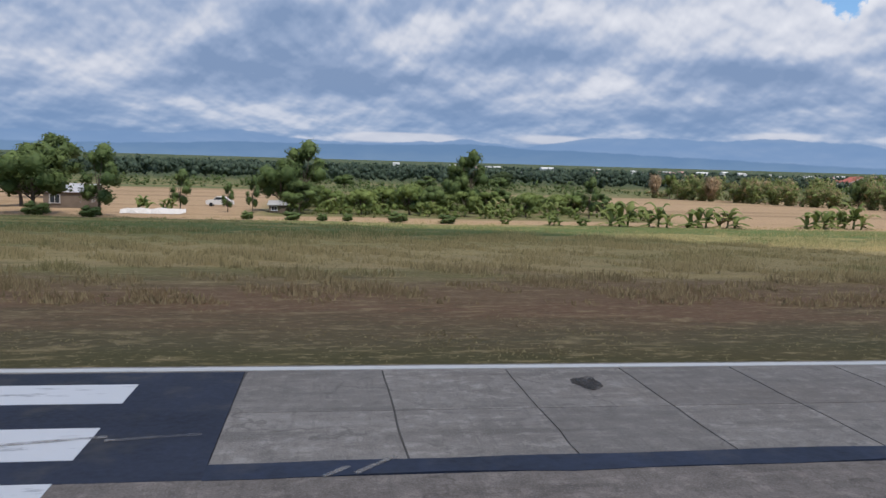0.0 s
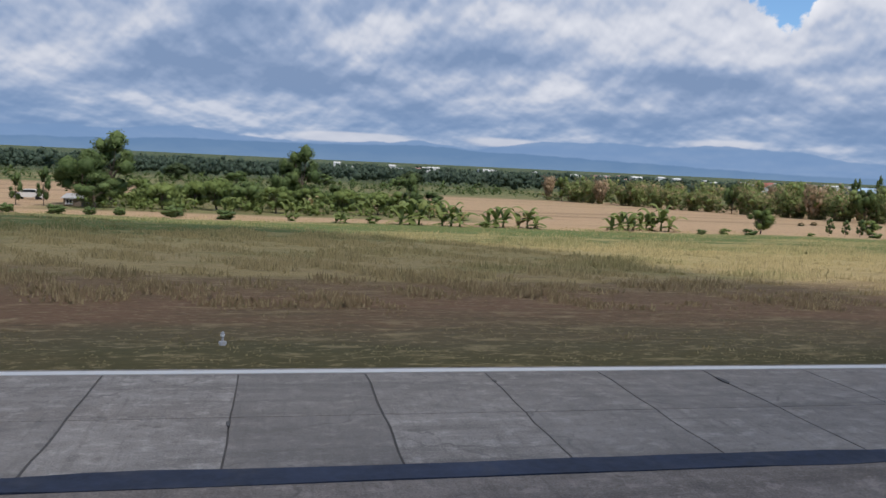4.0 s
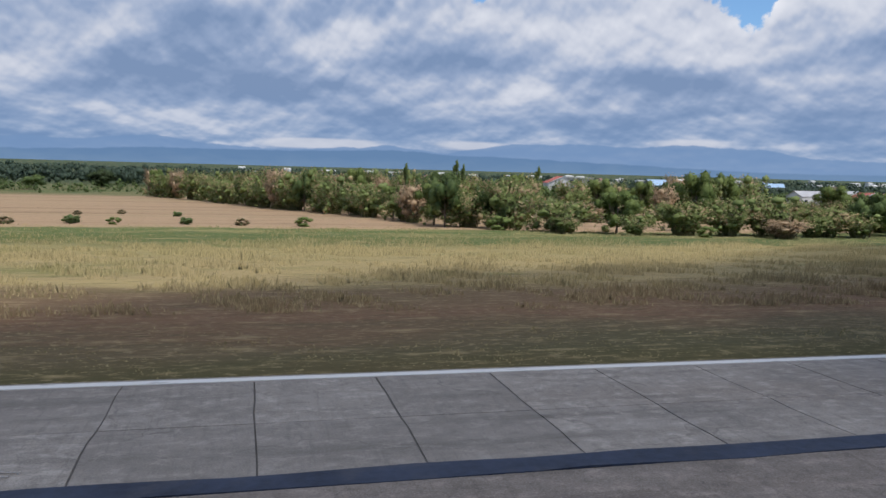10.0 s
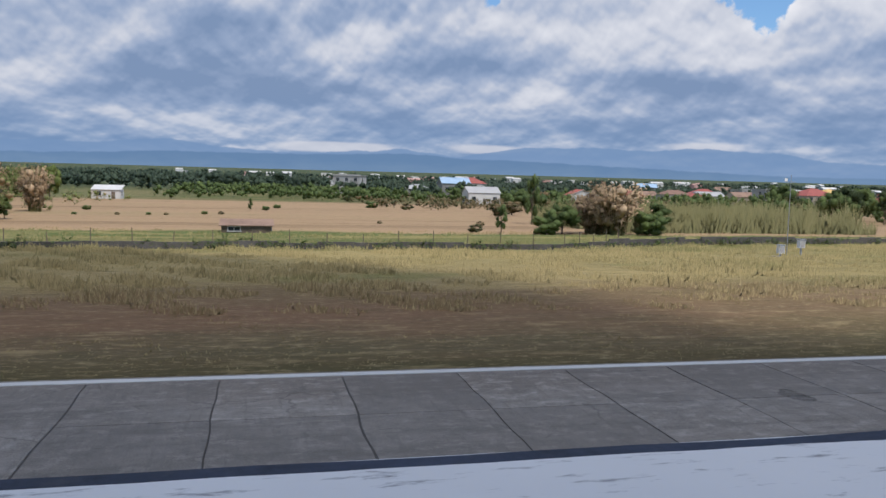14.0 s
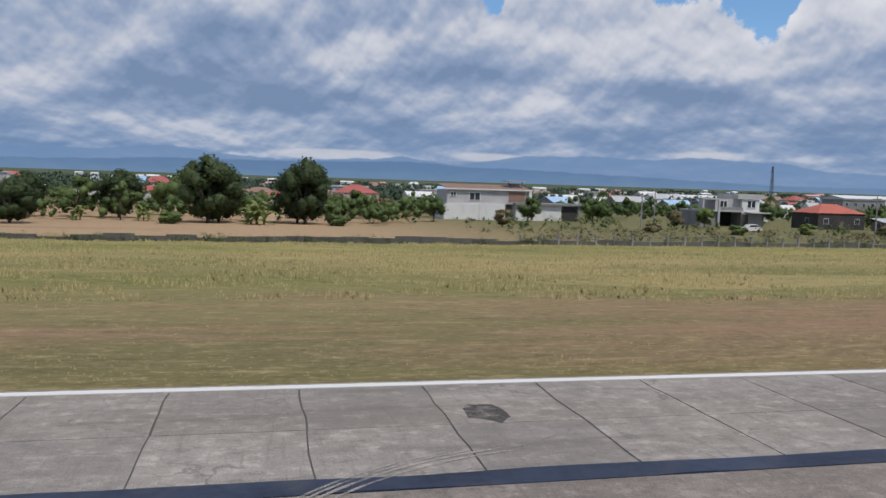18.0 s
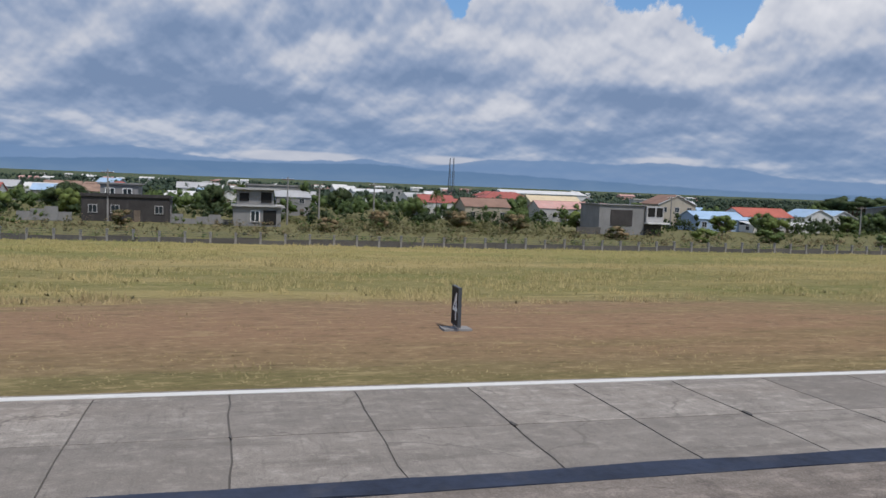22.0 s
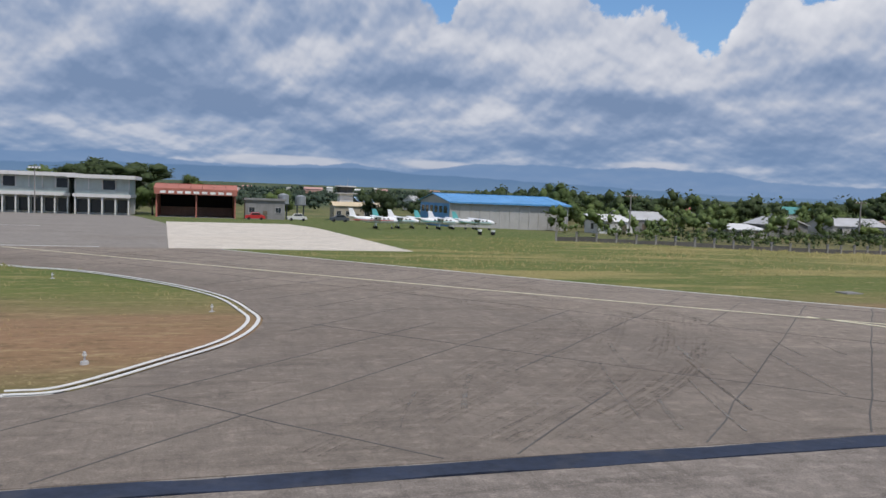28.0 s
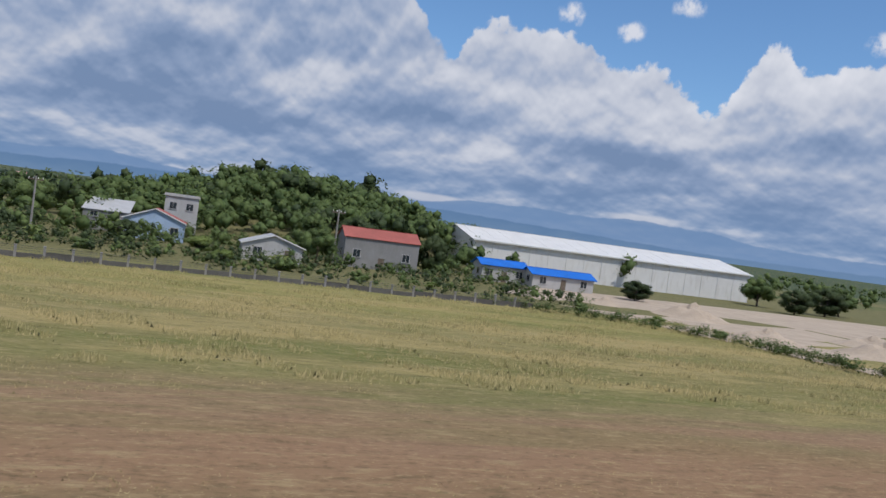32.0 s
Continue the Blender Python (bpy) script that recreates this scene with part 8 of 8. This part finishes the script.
def aeroplane(x, y, turn, size, twin, tail, trim, label):
    ob = thing("aeroplane", x, y, land(x, y) + 0.02, label, "aeroplane", "parked aeroplanes")
    L, zc = size, size * 0.17
    r = L * 0.065
    fus = tube(bmesh.new(), [(L * 0.5, 0, zc - r * 0.3), (L * 0.47, 0, zc - r * 0.15), (L * 0.36, 0, zc), (L * 0.12, 0, zc), (-L * 0.15, 0, zc + r * 0.1), (-L * 0.5, 0, zc + r * 0.9)], [r * 0.15, r * 0.55, r * 0.98, r, r * 0.9, r * 0.18], 14)
    fu = part("fuselage", fus, "aircraft_white", ob)
    part("cabin_stripe", boxm(-L * 0.42, -r * 1.015, zc - r * 0.12, L * 0.40, -r * 0.985, zc + r * 0.06), trim, fu, "coloured stripe along the side")
    for k in range(5):
        part("window", boxm(L * (0.27 - 0.085 * k), -r * 1.02, zc + r * 0.25, L * (0.31 - 0.085 * k), -r * 0.9, zc + r * 0.62), "glass", fu)
    zw = zc + (r * 0.95 if not twin else r * 0.9)
    for s in (-1, 1):
        part("wing", wing(bmesh.new(), 0, s * L * 0.56, L * 0.15, L * 0.10, L * 0.08, zw, L * 0.012), "aircraft_white", ob)
        part("tailplane", wing(bmesh.new(), 0, s * L * 0.19, L * 0.11, L * 0.07, -L * 0.44, zc + r * (1.0 if not twin else 1.8), 0, 0.04), "aircraft_white", ob)
        part("strut", tube(bmesh.new(), [(L * 0.10, s * r * 0.8, zc - r * 0.7), (L * 0.09, s * L * 0.22, zw)], [L * 0.006, L * 0.006], 5), "aircraft_white", ob)
        if twin:
            en = part("engine", tube(bmesh.new(), [(L * 0.24, s * L * 0.15, zw), (L * 0.20, s * L * 0.15, zw), (L * 0.02, s * L * 0.15, zw)], [L * 0.012, L * 0.028, L * 0.018], 10), "aircraft_white", ob)
            part("propeller", boxm(L * 0.235, s * L * 0.15 - L * 0.065, zw - L * 0.006, L * 0.242, s * L * 0.15 + L * 0.065, zw + L * 0.006), "dark_steel", en)
        wh = part("wheel", tube(bmesh.new(), [(0, -L * 0.012, 0), (0, L * 0.012, 0)], [L * 0.028, L * 0.028], 12), "tyre", ob)
        wh.matrix_basis = pose(L * 0.04, s * L * 0.10, L * 0.028)
        part("gear_leg", tube(bmesh.new(), [(L * 0.04, s * L * 0.10, L * 0.03), (L * 0.05, s * r * 0.6, zc - r * 0.7)], [L * 0.008, L * 0.010], 6), "aircraft_white", ob)
    part("fin", wing(bmesh.new(), 0, L * 0.19, L * 0.15, L * 0.085, -L * 0.40, zc + r * 0.5, 0, 0.03, "z"), tail, ob, "tail fin")
    nw = part("nose_wheel", tube(bmesh.new(), [(0, -L * 0.010, 0), (0, L * 0.010, 0)], [L * 0.024, L * 0.024], 12), "tyre", ob)
    nw.matrix_basis = pose(L * 0.38, 0, L * 0.024)
    part("nose_leg", tube(bmesh.new(), [(L * 0.38, 0, L * 0.03), (L * 0.37, 0, zc - r * 0.6)], [L * 0.007, L * 0.008], 6), "aircraft_white", ob)
    if not twin:
        part("propeller", boxm(L * 0.50, -L * 0.10, zc - r * 0.35, L * 0.507, L * 0.10, zc - r * 0.2), "dark_steel", ob)
    return ob


aeroplane(443.9, 55, -50, 5.2, True, "aircraft_red", "aircraft_red", "white twin-propeller aeroplane with red tail")
aeroplane(442.2, 73, -12, 4.9, True, "aircraft_white", "aircraft_red", "white twin-propeller aeroplane parked behind")
aeroplane(430.6, 61, 195, 3.0, False, "aircraft_white", "orange", "small white aeroplane with orange trim")
for i, (x, y) in enumerate(((535.8, 57), (537.9, 58.8), (539.6, 61.0), (541.4, 59.6), (543.2, 62), (545.0, 61.2))):
    aeroplane(x, y, -70 + 9 * (i % 3), 3.7, False, "aircraft_teal" if i % 2 else "aircraft_white", "aircraft_teal" if i % 2 else "aircraft_red", "small white training aeroplane with teal tail" if i % 2 else "small white training aeroplane with red stripe")

# ---------------------------------------------------------------- loose things
def car(x, y, turn, paint, label):
    ob = thing("car", x, y, land(x, y) + 0.01, label, "car", "parked cars")
    bm = bmesh.new()
    for yy in (-0.42, 0.42):
        pass
    prof = [(-1.05, 0.15), (-1.08, 0.42), (-0.95, 0.50), (-0.55, 0.52), (-0.30, 0.78), (0.45, 0.80), (0.72, 0.54), (1.05, 0.46), (1.08, 0.18)]
    a = [bm.verts.new((px, -0.42, pz)) for px, pz in prof]
    b = [bm.verts.new((px, 0.42, pz)) for px, pz in prof]
    for k in range(len(prof)):
        j = (k + 1) % len(prof)
        bm.faces.new((a[k], a[j], b[j], b[k]))
    bm.faces.new(a)
    bm.faces.new(b[::-1])
    bmesh.ops.recalc_face_normals(bm, faces=bm.faces[:])
    part("body", bm, paint, ob)
    for s in (-1, 1):
        part("side_window", prism(bmesh.new(), [(-0.46, s * 0.425, 0.54), (0.62, s * 0.425, 0.56), (0.42, s * 0.425, 0.75), (-0.27, s * 0.425, 0.74)], 0.01), "glass", ob)
        for wx in (-0.66, 0.66):
            wq = part("wheel", tube(bmesh.new(), [(0, -0.06, 0), (0, 0.06, 0)], [0.155, 0.155], 12), "tyre", ob)
            wq.matrix_basis = pose(wx, s * 0.40, 0.155)
    return ob


for x, y, t, p, lb in ((-8.6, 66, 10, "white", "white car parked by the field track"), (269.5, 71, 4, "white", "white car parked behind the fence"), (529.0, 88, 0, "aircraft_red", "red car parked beside the hut"), (533.6, 88.5, 6, "white", "white car parked beside the hut"), (538.4, 89, -5, "dark_steel", "dark car parked beside the hut"),
                       (476, 95, 0, "aircraft_red", "red service vehicle before the terminal"), (484, 97, 0, "white", "white service vehicle before the terminal"), (492, 96, 0, "yellow", "yellow service vehicle before the terminal"), (462, 93, 0, "white", "white service vehicle before the terminal")):
    car(x, y, t, p, lb)
sh = thing("plastic_sheeting", -11.2, 53, land(-11, 53), "white plastic sheeting draped over low beds", "sheeting")
for k in range(3):
    bm = bmesh.new()
    pts = [(-1.9 + i * 0.38, 0.3 * noise.noise((i * 0.7, k, 0)), 0.26 + 0.12 * noise.noise((i * 0.9, k * 3, 1))) for i in range(11)]
    for (x0, y0, z0), (x1, y1, z1) in zip(pts, pts[1:]):
        prism(bm, [(x0, -0.25, 0.02), (x1, -0.25, 0.02), (x1, y1, z1), (x0, y0, z0)], 0.015)
    ob = part("sheet", bm, "cloth", sh)
    ob.matrix_basis = pose(0, 0.8 * k, 0)
for x, y, r, h in ((706, 40, 2.6, 0.8), (711, 36, 3.2, 1.1), (716, 42, 2.8, 0.9), (709, 52, 3.4, 1.2), (720, 34, 3.0, 0.8), (703.8, 56, 2.0, 0.7)):
    bm = bmesh.new()
    bmesh.ops.create_grid(bm, x_segments=18, y_segments=18, size=r)
    for v in bm.verts:
        q = min(1.0, v.co.length / r)
        v.co.z = h * (1 - q) ** 1.2 * (1 + 0.5 * noise.noise(v.co * 1.1)) - 0.06
    tagged(new("sand_heap", mesh_of("sand_heap", bm, "sand")), "pale heap of dumped sand and gravel", "heap", "sand heaps").matrix_basis = pose(x, y, land(x, y))
yard = thing("gravel_yard", 0, 0, 0, "pale sandy yard and road past the runway end", "yard", kind="structure")
drape("gravel", [(703.5, 24), (800, 16), (800, 70), (735, 72), (704, 70), (696, 58), (699, 47)], "sand", yard, "sandy gravel", 0.015, 4.0)
for x, y in ((541.9, 50.6), (542.7, 50.2)):
    ob = thing("drum", x, y, land(x, y), "white and black marker drum on the grass", "drum", "marker drums")
    part("body", tube(bmesh.new(), [(0, 0, -0.02), (0, 0, 0.22)], [0.14, 0.14], 12), "sign_black", ob)
    part("band", tube(bmesh.new(), [(0, 0, 0.221), (0, 0, 0.36)], [0.14, 0.14], 12), "sign_white", ob)
gp = thing("pipe_frame", 651.0, 62, land(651, 62), "white goalpost-like pipe frame behind the fence", "goal")
for s in (-0.45, 0.45):
    part("post", tube(bmesh.new(), [(s, 0, -0.02), (s, 0, 3.2)], [0.05, 0.05], 7), "sign_white", gp)
part("crossbar", tube(bmesh.new(), [(-0.5, 0, 3.2), (0.5, 0, 3.2)], [0.05, 0.05], 7), "sign_white", gp)


# ---------------------------------------------------------------- grass
def inside(px, py, poly):
    hit = np.zeros(len(px), bool)
    for (xa, ya), (xb, yb) in zip(poly, poly[1:] + poly[:1]):
        c = ((ya > py) != (yb > py)) & (px < (xb - xa) * (py - ya) / (yb - ya + 1e-12) + xa)
        hit ^= c
    return hit


def grass(name, n, x0, x1, y0, y1, hmin, hmax, blades, seed, wide=0.010, lo=-2.6, label="dry and green grass tufts beside the runway", mat="blades"):
    rng = np.random.default_rng(seed)
    x, y = rng.uniform(x0, x1, n), y0 + (y1 - y0) * rng.uniform(0, 1, n) ** 1.15
    # tufts gather in clumps
    g = np.sin(x * 0.9 + 1.7 * np.sin(y * 0.55)) * np.sin(y * 1.3 + 1.1 * np.sin(x * 0.37)) + 0.6 * np.sin(x * 2.7 + y * 1.9)
    keep = rng.uniform(lo, 1.0, n) < g
    keep &= ~((x > 415) & inside(x, y, EDGE_L1 + EDGE_R1)) & ~((x > 500) & inside(x, y, EDGE_L2 + EDGE_R2))
    keep &= ~((x > 438.5) & (x < 534) & (y > 32.3)) & (~((x > 454) & (x < 518)) | (y < 31)) & (~((x > 421) & (x < 551)) | (y > 9.9))
    x, y = x[keep], y[keep]
    n = len(x)
    z = land_np(x, y) - 0.02
    h = rng.uniform(hmin, hmax, n) * (0.7 + 0.5 * np.clip(g[keep], -0.6, 1.2)) * (0.45 + 0.55 * np.clip((y - 11) / 8, 0, 1))
    v = []
    for k in range(blades):
        a, ln = rng.uniform(0.0, 6.28, n), rng.uniform(0.05, 0.5, n) * h
        bx, by = x + rng.normal(0, 0.09, n), y + rng.normal(0, 0.09, n)
        w = wide * rng.uniform(0.7, 1.5, n)
        turn = rng.uniform(-0.5, 0.5, n)
        s, c = np.sin(turn), np.cos(turn)
        hk = h * rng.uniform(0.6, 1.15, n)
        v.append(np.stack([np.stack([bx - c * w, by - s * w, z], 1), np.stack([bx + c * w, by + s * w, z], 1), np.stack([bx + np.cos(a) * ln, by + np.sin(a) * ln, z + hk], 1)], 1))
    v = face_out(np.stack(v, 1).reshape(-1, 3), 3)
    me = from_arrays(name, v, np.arange(len(v)).reshape(-1, 3), mat)
    ob = new(name, soft_normals(me, np.tile((0.0, -0.25, 0.97), (len(v), 1))))
    return tagged(ob, label, "grass", kind="stuff")


grass("grass", 80000, -45, 330, 9.95, 24, 0.03, 0.10, 3, 1, 0.016)
grass("grass", 76000, 330, 705, 9.95, 24, 0.03, 0.10, 3, 2, 0.016)
grass("grass", 90000, -45, 330, 24, 50, 0.06, 0.17, 3, 3, 0.034)
grass("grass", 80000, 330, 705, 24, 47, 0.06, 0.15, 3, 4, 0.034)
grass("tall_grass", 150000, -45, 200, 14.0, 36, 0.11, 0.27, 5, 5, 0.022, -0.30, "tall straw-coloured dry grass in loose clumps")
grass("tall_grass", 90000, 200, 412, 17, 43, 0.09, 0.20, 4, 6, 0.026, -0.5, "tall straw-coloured dry grass in loose clumps")
grass("tall_grass", 70000, 556, 705, 19, 46, 0.10, 0.22, 4, 7, 0.028, -0.5, "tall straw-coloured dry grass in loose clumps")
grass("reed_bed", 9000, 159.5, 181, 50, 66, 1.3, 2.1, 4, 8, 0.05, -1.6, "tall olive reeds and dry weeds", "reed")
